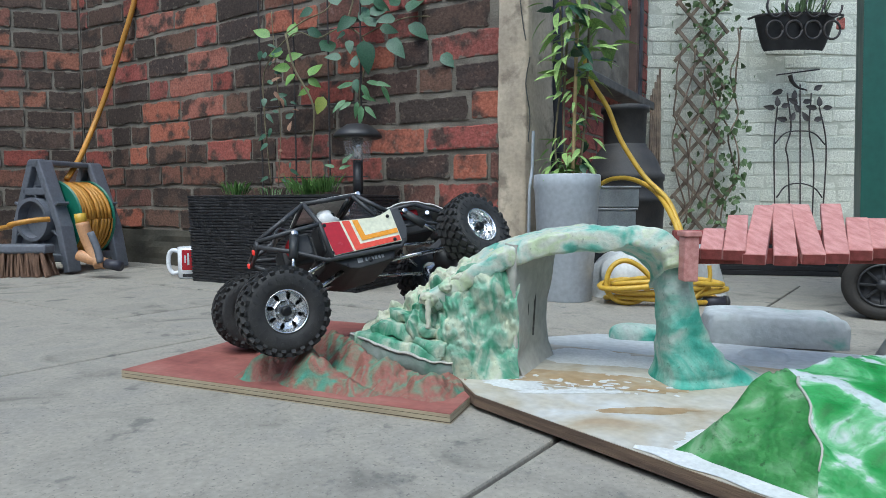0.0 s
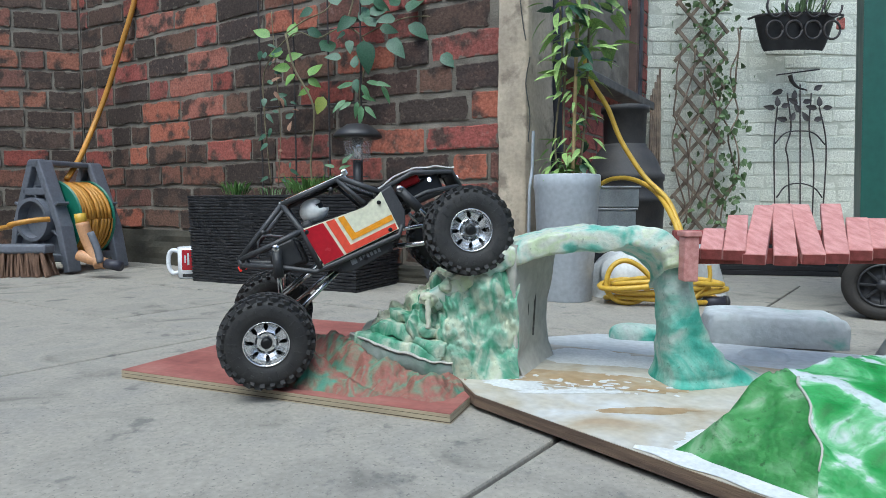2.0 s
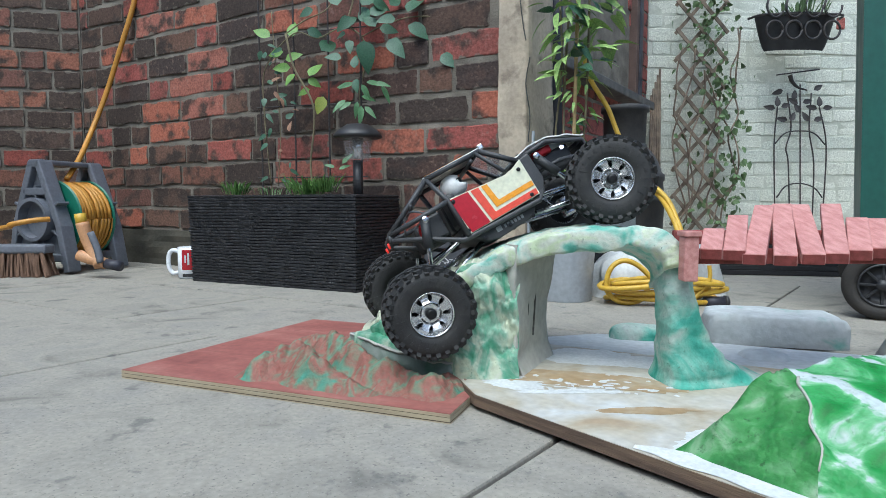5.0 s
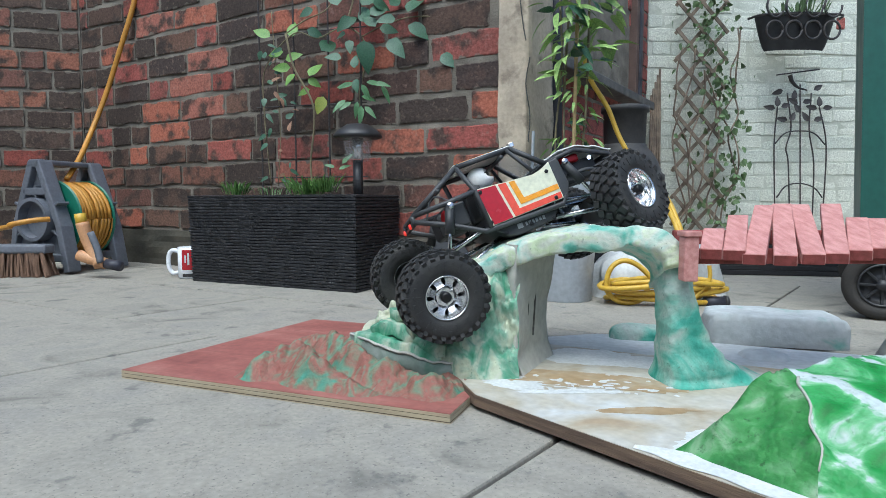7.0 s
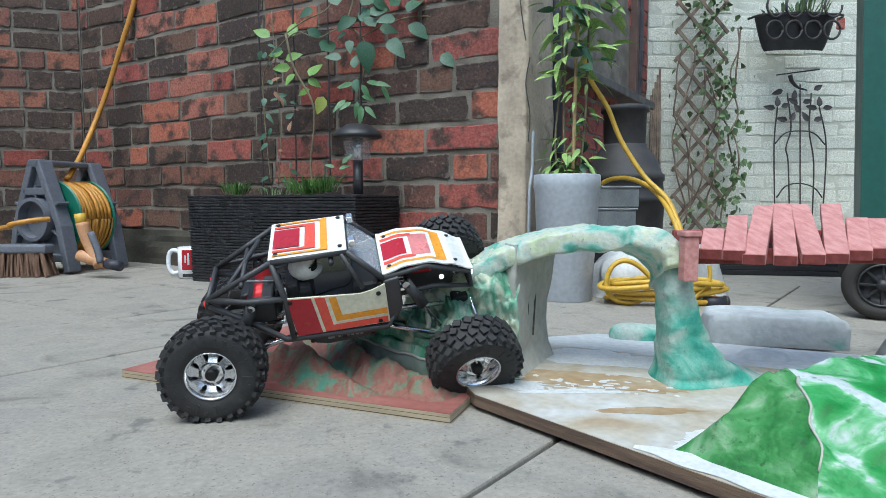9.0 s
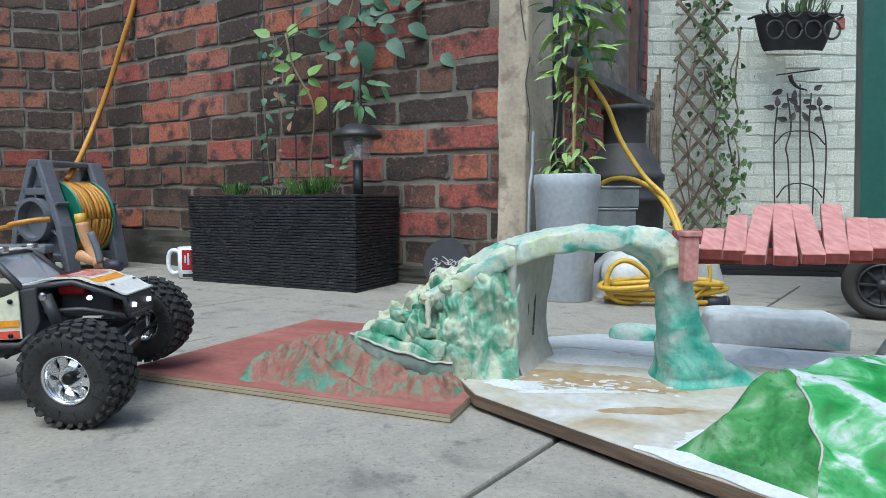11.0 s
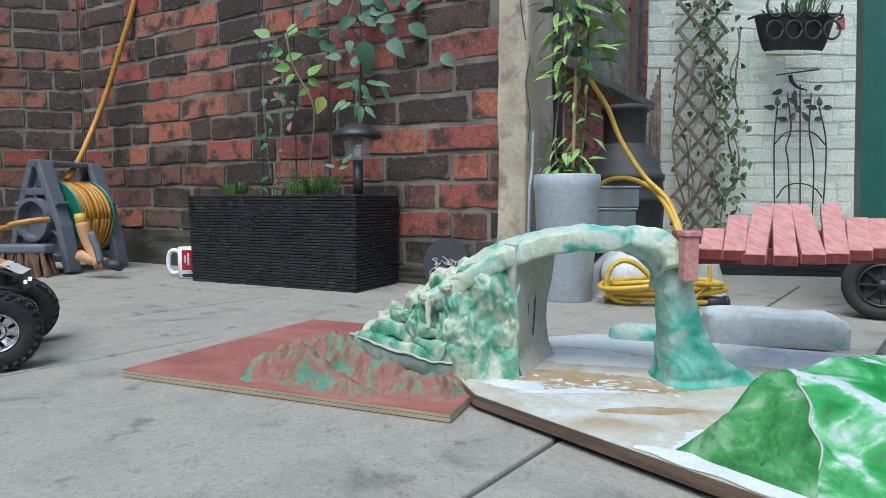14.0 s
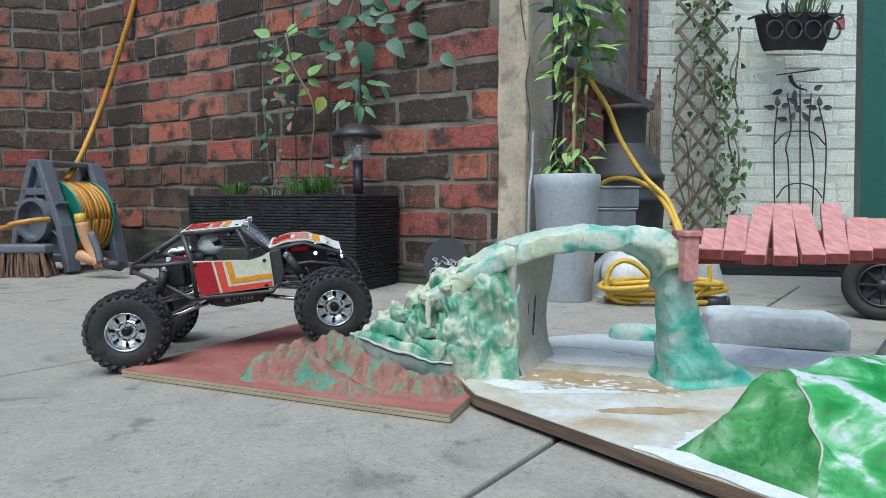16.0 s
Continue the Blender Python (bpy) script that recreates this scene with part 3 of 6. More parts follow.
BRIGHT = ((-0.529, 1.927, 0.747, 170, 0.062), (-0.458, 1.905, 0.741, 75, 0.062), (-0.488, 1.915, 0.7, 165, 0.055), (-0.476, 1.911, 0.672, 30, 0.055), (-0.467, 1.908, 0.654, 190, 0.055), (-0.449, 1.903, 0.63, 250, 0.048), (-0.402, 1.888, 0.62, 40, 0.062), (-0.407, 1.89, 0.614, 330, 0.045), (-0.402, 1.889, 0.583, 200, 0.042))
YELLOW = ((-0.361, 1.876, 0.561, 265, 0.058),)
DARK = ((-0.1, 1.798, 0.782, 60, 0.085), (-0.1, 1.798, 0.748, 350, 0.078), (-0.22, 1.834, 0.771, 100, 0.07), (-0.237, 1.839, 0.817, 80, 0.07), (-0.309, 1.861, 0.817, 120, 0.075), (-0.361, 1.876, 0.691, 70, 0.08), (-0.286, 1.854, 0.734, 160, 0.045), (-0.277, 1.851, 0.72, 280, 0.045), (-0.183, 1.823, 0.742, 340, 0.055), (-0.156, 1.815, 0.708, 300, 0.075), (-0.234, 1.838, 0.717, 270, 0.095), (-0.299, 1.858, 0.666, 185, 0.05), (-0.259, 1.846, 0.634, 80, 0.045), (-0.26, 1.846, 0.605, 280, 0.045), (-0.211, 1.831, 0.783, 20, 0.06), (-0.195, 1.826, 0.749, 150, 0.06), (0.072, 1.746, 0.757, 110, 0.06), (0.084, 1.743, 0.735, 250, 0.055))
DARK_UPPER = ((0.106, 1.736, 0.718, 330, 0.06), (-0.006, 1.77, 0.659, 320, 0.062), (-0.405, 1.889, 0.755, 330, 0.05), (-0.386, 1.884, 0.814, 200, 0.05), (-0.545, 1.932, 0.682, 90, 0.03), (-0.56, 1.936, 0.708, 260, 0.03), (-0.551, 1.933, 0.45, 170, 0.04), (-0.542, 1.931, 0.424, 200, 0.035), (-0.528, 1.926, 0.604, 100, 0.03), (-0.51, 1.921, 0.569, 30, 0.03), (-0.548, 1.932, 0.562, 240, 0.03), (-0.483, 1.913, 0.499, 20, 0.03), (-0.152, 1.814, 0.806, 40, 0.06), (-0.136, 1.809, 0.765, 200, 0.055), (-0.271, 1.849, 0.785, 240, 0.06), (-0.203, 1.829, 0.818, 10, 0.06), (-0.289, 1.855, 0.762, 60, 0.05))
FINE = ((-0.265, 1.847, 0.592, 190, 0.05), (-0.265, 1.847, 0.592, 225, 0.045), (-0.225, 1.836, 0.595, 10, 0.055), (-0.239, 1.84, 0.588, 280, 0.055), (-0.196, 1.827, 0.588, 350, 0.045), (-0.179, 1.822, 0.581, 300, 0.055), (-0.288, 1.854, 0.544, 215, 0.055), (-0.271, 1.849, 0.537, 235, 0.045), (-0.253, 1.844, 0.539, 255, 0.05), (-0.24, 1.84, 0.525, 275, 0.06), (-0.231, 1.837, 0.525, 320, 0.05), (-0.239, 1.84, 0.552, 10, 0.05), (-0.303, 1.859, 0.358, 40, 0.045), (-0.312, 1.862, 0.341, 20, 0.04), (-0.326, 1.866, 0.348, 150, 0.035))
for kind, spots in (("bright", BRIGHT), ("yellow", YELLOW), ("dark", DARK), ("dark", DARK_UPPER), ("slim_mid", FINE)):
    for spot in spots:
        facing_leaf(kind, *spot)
for k in range(26):
    x, z = R.uniform(-0.56, -0.46), R.uniform(0.30, 0.80)
    facing_leaf("slim_dark" if k % 3 else "dry", x, 1.84 - (x + 0.24) * 0.3, z, R.uniform(0, 360), R.uniform(0.02, 0.04))
trellis_wire = thing("wire_trellis", "thin dark wire trellis standing behind the planter", "trellis", pose(0, 0, 0))
for x, y in ((-0.572, 1.970), (-0.457, 1.934), (-0.345, 1.898), (-0.243, 1.864)):
    part("upright", tube([(x, y, 0.24), (x * 1.01, y, 1.15)], 0.003, 6), M["wire"], trellis_wire)
for z in (0.32, 0.54, 0.76):
    part("crossbar", tube([(-0.587, 1.972, z), (-0.226, 1.86, z)], 0.002, 6), M["wire"], trellis_wire)
for (x, y, z, n, h, mt, sp) in ((-0.619, 1.850, 0.265, 60, 0.045, "seedling", 0.035), (-0.390, 1.787, 0.264, 110, 0.06, "seedling", 0.055), (-0.338, 1.772, 0.272, 40, 0.055, "seedling", 0.04), (-0.505, 1.819, 0.265, 20, 0.030, "ivy", 0.050)):
    t = thing("seedling_clump", "small green seedling clump in the planter", "plant", pose(x, y, z), "seedlings in the planter")
    tuft(t, "leaves", (0, 0, 0), n, h, mt, R, sp, 0.0030)

# solar lamp
lamp = thing("solar_lamp", "black solar garden lamp with clear shade", "garden lamp", Matrix.Translation((-0.236, 1.720, 0.264)) @ pose(0, 0, -0.03))
part("stake", tube([(0, 0, 0), (0, 0, 0.125)], 0.0135, 16), M["black_plastic"], lamp, smooth=True)
part("shade", lathe([(0.016, 0.118), (0.03, 0.122), (0.036, 0.132), (0.041, 0.19), (0.039, 0.19), (0.034, 0.134), (0.0, 0.126)], 32), M["clear"], lamp, "clear ribbed plastic shade", True)
part("reflector", lathe([(0.0, 0.128), (0.013, 0.13), (0.016, 0.188), (0, 0.19)], 20), M["chrome"], lamp, "polished reflector tube", True)
part("cap", lathe([(0.0, 0.186), (0.060, 0.184), (0.067, 0.187), (0.067, 0.193), (0.055, 0.206), (0.036, 0.218), (0.03, 0.222), (0, 0.223)], 40), M["black_plastic"], lamp, smooth=True)

# mug
mug = thing("mug", "white ceramic mug with red printed band", "mug", pose(-0.815, 1.985, 0, 0, 0, 0))
part("cup", lathe([(0, 0.0), (0.036, 0.0), (0.04, 0.004), (0.04, 0.1), (0.0375, 0.1), (0.0365, 0.008), (0, 0.006)], 40), M["white_glaze"], mug, smooth=True)
part("handle", tube([(-0.038, 0, 0.085), (-0.06, 0, 0.088), (-0.072, 0, 0.07), (-0.072, 0, 0.035), (-0.06, 0, 0.015), (-0.038, 0, 0.017)], 0.007, 10, sub=5), M["white_glaze"], mug, smooth=True)
part("print_band", sheet(lambda u, v: Vector((0.0404 * math.sin(lerp(-0.35, 1.9, u)), -0.0404 * math.cos(lerp(-0.35, 1.9, u)), lerp(0.028, 0.092, v))), 20, 2), M["red_print"], mug)
for z0, z1, a0, a1 in ((0.052, 0.075, -0.12, 0.0), (0.045, 0.082, 0.1, 0.25), (0.006, 0.016, -0.3, 0.6)):
    part("print_bar", sheet(lambda u, v: Vector((0.0408 * math.sin(lerp(a0, a1, u)), -0.0408 * math.cos(lerp(a0, a1, u)), lerp(z0, z1, v))), 5, 2), M["chalk"] if z0 > 0.02 else M["black_plastic"], mug)

# round slate disc with a white drawing
disc = thing("slate_disc", "round dark slate disc with white line drawing", "decorative plate", pose(0.004, 1.712, 0.0, -10, 0, -26))
part("plate", lathe([(0, -0.004), (0.07, -0.004), (0.072, -0.002), (0.072, 0.003), (0, 0.003)], 48, m=pose(0, 0, 0.0725, 90)), M["disc"], disc)
for k in range(26):
    r = random.Random(k)
    a, q = r.uniform(-0.042, 0.03), r.uniform(0.02, 0.085)
    pts = [(a, -0.0048, q)]
    for j in range(3):
        pts.append((pts[-1][0] + r.uniform(-0.011, 0.015), -0.0048, pts[-1][2] + r.uniform(-0.009, 0.009)))
    part("drawn_line", tube(pts, 0.0011, 4, sub=3), M["chalk"], disc)
for cx in (-0.03, 0.03):
    part("drawn_line", tube([(cx + 0.017 * math.cos(a), -0.0048, 0.042 + 0.017 * math.sin(a)) for a in (k * 0.42 for k in range(16))], 0.0012, 4), M["chalk"], disc)


# ---- grey pot with a staked plant ----
pot = thing("plant_pot", "tall smooth grey plastic pot of bushy green plant", "plant pot", pose(0.306, 1.53, 0))
part("pot_wall", lathe([(0, 0), (0.062, 0), (0.064, 0.004), (0.079, 0.27), (0.0815, 0.278), (0.0815, 0.307), (0.079, 0.31), (0.076, 0.306), (0.073, 0.27), (0, 0.27)], 56), M["pot"], pot, smooth=True)
part("soil", lathe([(0, 0.285), (0.075, 0.281)], 32), M["soil"], pot)
bush = thing("potted_shrub", "tall green shrub tied to bamboo cane in grey pot", "plant", pose(0.306, 1.53, 0.28))
part("cane", tube([(0.012, -0.01, 0), (0.02, -0.012, 0.62)], 0.0045, 8), M["cane"], bush, "pale bamboo cane")
for pts, r in (([(0.0, 0, 0), (-0.01, 0, 0.2), (0.01, 0.01, 0.6)], 0.003), ([(0.03, 0.01, 0), (0.045, 0, 0.22), (0.05, 0, 0.6)], 0.003), ([(-0.02, 0, 0), (-0.03, 0, 0.12), (-0.02, -0.02, 0.3), (-0.03, 0, 0.55)], 0.0025)):
    part("stem", tube(pts, r, 6, sub=5), M["stem"], bush, smooth=True)
R = random.Random(21)
for k in range(235):
    z = R.choice([R.uniform(0.0, 0.13), R.uniform(0.0, 0.08), R.uniform(0.14, 0.32), R.uniform(0.26, 0.6), R.uniform(0.30, 0.6), R.uniform(0.33, 0.6)])
    sp = 0.045 if z < 0.13 else (0.02 if z < 0.2 else 0.045)
    a = R.uniform(0, 360)
    x0 = (R.choice((-0.012, 0.015, 0.045)) + R.uniform(-0.05, 0.10) * min(1, max(0, z - 0.24) / 0.15)) if z > 0.1 else R.uniform(-0.04, 0.05)
    leaf(bush, "shrub" if R.random() < 0.88 else "slim_dark", (x0 + sp * 0.4 * math.cos(radians(a)), sp * 0.4 * math.sin(radians(a)), z), a, R.uniform(-25, 40), R.uniform(0.045, 0.08) * (0.75 if z < 0.25 else 1.1), R.uniform(-40, 40))
post = thing("white_stake", "thin white plastic stake beside the pot", "stake", pose(0, 0, 0))
part("stake", tube([(0.232, 1.600, 0.425), (0.230, 1.600, 0.327), (0.222, 1.590, 0.254), (0.225, 1.6, 0.0)], 0.004, 8, sub=4), M["pot"], post)

# ---- black chiminea, zinc trough, hoses ----
chim = thing("chiminea", "black cast-iron chiminea with a collared stack", "chiminea", pose(0.685, 2.35, 0))
part("belly", lathe([(0, 0), (0.10, 0), (0.13, 0.05), (0.145, 0.14), (0.148, 0.24), (0.155, 0.245), (0.155, 0.262), (0.147, 0.268), (0.142, 0.32), (0.148, 0.325), (0.148, 0.345), (0.138, 0.352), (0.125, 0.39), (0.10, 0.43), (0.082, 0.45), (0.08, 0.46), (0, 0.46)], 44), M["iron"], chim, smooth=True)
part("chimney_pipe", lathe([(0.076, 0.455), (0.079, 0.575), (0.088, 0.58), (0.088, 0.598), (0.08, 0.602), (0.07, 0.6), (0.066, 0.47)], 40), M["iron"], chim, smooth=True)
part("door_plate", boxm((-0.10, -0.12, 0.37), (0.10, 0.012, 0.045), 0.004, pose(0, 0, 0, 30, 0, -25)), M["iron"], chim)
for k, (zz, w) in enumerate(((0.228, 0.155), (0.168, 0.14))):
    tr = thing("zinc_trough", "small grey galvanised trough behind the pot", "trough", pose(0.455, 1.72, zz - 0.0))
    part("tub", boxm((0, 0, 0.028), (w, 0.09, 0.056), 0.004), M["zinc"], tr)
    part("rim", boxm((0, 0, 0.056), (w + 0.008, 0.098, 0.006), 0.002), M["zinc"], tr)
st = thing("trough_stand", "dark plastic stand under the zinc troughs", "stand", pose(0.455, 1.72, 0))
part("crate", boxm((0, 0, 0.084), (0.13, 0.085, 0.168), 0.006), M["black_plastic"], st)
canes = thing("cane_bundle", "bundle of old garden canes leaning in the corner", "garden canes", pose(0, 0, 0))
for k in range(5):
    part("cane", tube([(1.24 + 0.02 * k, 3.72 + 0.01 * k, 0), (1.28 + 0.012 * k, 3.84, 0.9 + 0.04 * k)], 0.007, 6), M["lath"], canes)

hose_run = thing("garden_hose", "yellow garden hose looping down beside the pot", "hose", pose(0, 0, 0))
part("hose_line", tube([(0.358, 1.620, 0.639), (0.381, 1.620, 0.560), (0.421, 1.600, 0.485), (0.453, 1.580, 0.397), (0.503, 1.550, 0.308), (0.543, 1.500, 0.251), (0.553, 1.450, 0.194), (0.563, 1.420, 0.136), (0.569, 1.400, 0.085), (0.526, 1.400, 0.027)], 0.0062, 10, sub=8), M["hose"], hose_run, smooth=True)
part("hose_line", tube([(0.426, 1.720, 0.287), (0.461, 1.680, 0.306), (0.497, 1.620, 0.302), (0.529, 1.540, 0.268), (0.543, 1.460, 0.207), (0.550, 1.420, 0.149)], 0.0062, 10, sub=8), M["hose"], hose_run, smooth=True)
coil = thing("hose_coil", "loose coil of yellow garden hose on the paving", "hose", pose(0.50, 1.46, 0))
R = random.Random(5)
for k in range(6):
    c = Vector((R.uniform(-0.02, 0.05), R.uniform(-0.01, 0.02), 0.008 + 0.008 * k))
    rx, ry = R.uniform(0.095, 0.14), R.uniform(0.045, 0.06)
    part("loop", tube([c + Vector((rx * math.cos(a), ry * math.sin(a), 0.006 * math.sin(2 * a + k) + 0.006)) for a in (j * 0.33 for j in range(20))], 0.0062, 8), M["hose"], coil, smooth=True)
part("loop", tube([(0.503, 1.430, 0.049), (0.459, 1.440, 0.094), (0.419, 1.440, 0.105), (0.391, 1.440, 0.081), (0.387, 1.440, 0.034), (0.421, 1.440, 0.007), (0.465, 1.430, 0.016), (0.483, 1.430, 0.056)], 0.0062, 8, sub=6), M["hose"], hose_run, smooth=True)
part("hose_line", tube([(0.617, 1.420, 0.096), (0.618, 1.420, 0.063), (0.592, 1.420, 0.030), (0.563, 1.410, 0.006), (0.495, 1.420, -0.003)], 0.005, 8, sub=6), M["hose"], hose_run, smooth=True)
sack = thing("white_sack", "crumpled white plastic sack on the paving", "sack", pose(0.54, 1.58, 0))


def sack_pt(u, v, k=1.0):
    a, b = u * 2 * math.pi, v * math.pi / 2
    r = 1 + 0.10 * math.sin(3 * a + 1) + sway((math.cos(a) * 2, math.sin(a) * 2, v * 2), 0.7, 0.14)
    return Vector((0.175 * math.cos(a) * math.cos(b) ** 0.45 * r, 0.075 * math.sin(a) * math.cos(b) ** 0.45 * r, 0.135 * math.sin(b) * (1 + 0.1 * math.cos(a)) + 0.001))


part("bag", sheet(sack_pt, 48, 16), M["sack"], sack, smooth=True)
can = thing("grey_spray_nozzle", "dark grey hose nozzle lying beside the sack", "nozzle", pose(*(0.637, 1.440, 0.007)))
part("barrel", tube([(-0.02, 0, 0.0), (0.025, 0, 0.0)], 0.014, 14), M["frame_dark"], can, smooth=True)
part("ring", tube([(0.026, 0, 0.0), (0.034, 0, 0.0)], 0.016, 14), M["black_plastic"], can, smooth=True)

# low black planter at the foot of the white wall
low = thing("low_planter", "low black slate-effect planter by white wall", "planter", pose(0.955, 2.06, 0, 0, 0, -10))
for k in range(8):
    part("course", boxm((0.22, 0.1, 0.009 + 0.0165 * k), (0.50 + 0.004 * (k % 2), 0.2, 0.0155), 0.002), M["slate_black"], low)

# ---- wheelie bin ----
bin_ = thing("wheelie_bin", "dark green wheelie bin on black spoked wheels", "wheelie bin", pose(1.025, 1.31, 0, 0, 0, -32))


def bin_pt(u, v):
    ring = [(-0.13, -0.12), (0.25, -0.12), (0.25, 0.32), (-0.13, 0.32), (-0.13, -0.12)]
    k = u * 4
    i = min(int(k), 3)
    x, y = lerp(ring[i][0], ring[i + 1][0], k - i), lerp(ring[i][1], ring[i + 1][1], k - i)
    f = 0.9 + 0.16 * v
    return Vector((x * f, y * f, 0.13 + 0.80 * v))


bm = sheet(bin_pt, 16, 10)
bmesh.ops.remove_doubles(bm, verts=bm.verts, dist=1e-4)
part("body", bm, M["bin_green"], bin_, smooth=False)
part("base", boxm((0.06, 0.1, 0.13), (0.30, 0.38, 0.03), 0.01), M["bin_green"], bin_)
part("rim", boxm((0.06, 0.1, 0.93), (0.46, 0.52, 0.04), 0.012), M["bin_green"], bin_)
part("lid", boxm((0.06, 0.1, 0.97), (0.47, 0.54, 0.03), 0.012), M["bin_green"], bin_)
part("axle", tube([(-0.075, -0.05, 0.075), (-0.075, 0.30, 0.075)], 0.009, 10), M["wire"], bin_)
for y in (-0.105, 0.30):
    wh = new("wheel")
    wh.parent = bin_
    wh.matrix_local = pose(-0.075, y, 0.0725, 90, 0, 0)
    part("tyre", lathe([(0.044, -0.02), (0.062, -0.024), (0.071, -0.017), (0.0725, 0), (0.071, 0.017), (0.062, 0.024), (0.044, 0.02)], 48, close=True), M["rubber"], wh, smooth=True)
    part("rim", lathe([(0.046, 0.014), (0.044, 0.022), (0.040, 0.022), (0.040, 0.008), (0.012, 0.008), (0.011, 0.024), (0, 0.026)], 40), M["black_plastic"], wh, smooth=True)
    for k in range(8):
        part("spoke", boxm((0.026, 0, 0.012), (0.032, 0.005, 0.009), 0.001, pose(0, 0, 0, 0, 0, 45 * k)), M["black_plastic"], wh)

# ---- white wall: trellis, metal support, hanging basket ----
tre = thing("wooden_trellis", "grey expanding lath trellis overgrown with dry ivy", "trellis", pose(*(1.415, 3.800, 0.118)))
TW, TH = 0.29, 1.46
for k in range(-2, 10):
    for s in (1, -1):
        pts = []
        a, b = Vector((0, 0, k * 0.165)), Vector((TW, 0, k * 0.165 + TW * 1.15))
        if b.z < 0 or a.z > TH:
            continue
        if s < 0:
            a.x, b.x = TW, 0
        d = b - a
        part("lath", boxm((0, 0, 0), (d.length + 0.03, 0.008, 0.020), 0.0, Matrix.Translation((a + b) / 2 + Vector((0, 0.01 * s, 0))) @ Matrix.Rotation(-math.atan2(d.z, d.x), 4, "Y")), M["lath"], tre)
ivy = thing("ivy", "half-dry ivy climbing the wooden trellis", "ivy", pose(*(1.393, 3.740, 0.120)))
R = random.Random(3)
for k in range(7):
    x = R.uniform(0.02, 0.34)
    pts = [(x, 0.02, 0)]
    while pts[-1][2] < R.uniform(0.7, 1.4):
        pts.append((min(0.38, max(0.0, pts[-1][0] + R.uniform(-0.07, 0.07))), R.uniform(-0.02, 0.05), pts[-1][2] + 0.13))
    part("stem", tube(pts, 0.005, 6, sub=4), M["lath"], ivy, smooth=True)
bm = bmesh.new()
lv = leaf_bm(0.85, n=3)
base = [v.co.copy() for v in lv.verts]
faces = [[v.index for v in f.verts] for f in lv.faces]
lv.free()
for k in range(330):
    z = R.uniform(0.0, 1.45)
    c = 0.27 + 0.08 * math.sin(z * 4) if R.random() < 0.8 else R.uniform(0, 0.4)
    mm = pose(c + R.gauss(0, 0.06), R.uniform(-0.05, 0.03), z, R.uniform(-90, 90), R.uniform(0, 80), R.uniform(0, 360))
    s = R.uniform(0.025, 0.055)
    vs = [bm.verts.new(mm @ (q * s)) for q in base]
    for f in faces:
        bm.faces.new([vs[i] for i in f])
part("leaves", bm, M["ivy"], ivy)

sup = thing("metal_plant_support", "black wire plant support with leaves and bird", "plant support", pose(0, 0, 0))
Y = 3.82
for pts in ([(2.056, 3.820, 0.0), (2.056, 3.820, 0.135), (2.034, 3.820, 0.586), (2.043, 3.820, 0.792), (2.045, 3.820, 0.826)], [(2.147, 3.820, 0.0), (2.147, 3.820, 0.135), (2.125, 3.820, 0.483), (2.107, 3.820, 0.579), (2.133, 3.820, 0.706), (2.101, 3.820, 0.911)], [(2.213, 3.820, 0.0), (2.213, 3.820, 0.135), (2.178, 3.820, 0.962)], [(2.287, 3.820, 0.0), (2.287, 3.820, 0.135), (2.282, 3.820, 0.483), (2.245, 3.820, 0.689), (2.249, 3.820, 0.911)], [(2.350, 3.820, 0.0), (2.350, 3.820, 0.135), (2.354, 3.820, 0.586), (2.301, 3.820, 0.826)], [(2.037, 3.820, 0.603), (2.100, 3.820, 0.669), (2.190, 3.820, 0.682), (2.274, 3.820, 0.669), (2.346, 3.820, 0.600)], [(2.061, 3.820, 0.275), (2.114, 3.820, 0.344), (2.200, 3.820, 0.362), (2.288, 3.820, 0.337), (2.344, 3.820, 0.275)], [(2.031, 3.820, 1.019), (2.291, 3.820, 1.053)]):
    part("rod", tube(pts, 0.0045, 6, sub=6), M["wire"], sup, smooth=True)
me = bpy.data.meshes.new("leaf")
b = leaf_bm(0.55, n=4)
b.to_mesh(me)
b.free()
me.materials.append(M["wire"])
for (x, z, a) in ((2.040, 0.824, 90), (2.027, 0.817, 170), (2.061, 0.824, 20), (2.295, 0.824, 90), (2.282, 0.814, 165), (2.316, 0.817, 10), (2.135, 0.865, 80), (2.191, 0.851, 15), (2.163, 0.845, 150), (2.179, 0.790, 120), (2.119, 0.739, 60), (2.105, 0.746, 170), (2.230, 0.739, 120), (2.264, 0.743, 20), (2.070, 0.926, 200), (2.256, 0.926, 30)):
    ob = new("leaf", me)
    ob.parent = sup
    ob.matrix_local = Matrix.Translation((x, 3.81, z)) @ pose(0, 0, 0, 0, -a, 0) @ pose(0, 0, 0, 80) @ Matrix.Diagonal((0.07, 0.07, 0.07, 1))
part("bird", tube([(2.113, 3.820, 1.019), (2.129, 3.820, 0.979), (2.165, 3.820, 0.945), (2.221, 3.820, 0.928)], 0.014, 10, sub=5, r2=0.004), M["wire"], sup, "flat black bird figure", True)

bas = thing("wall_basket", "black wrought-iron wall basket with dry plants", "wall basket", pose(*(2.069, 3.720, 1.133)))


def basket_pt(u, v):
    a = math.pi * u
    w = lerp(0.17, 0.235, v ** 0.7)
    return Vector((-w * math.cos(a), -(0.05 + 0.06 * v) * math.sin(a), lerp(0, 0.20, v)))


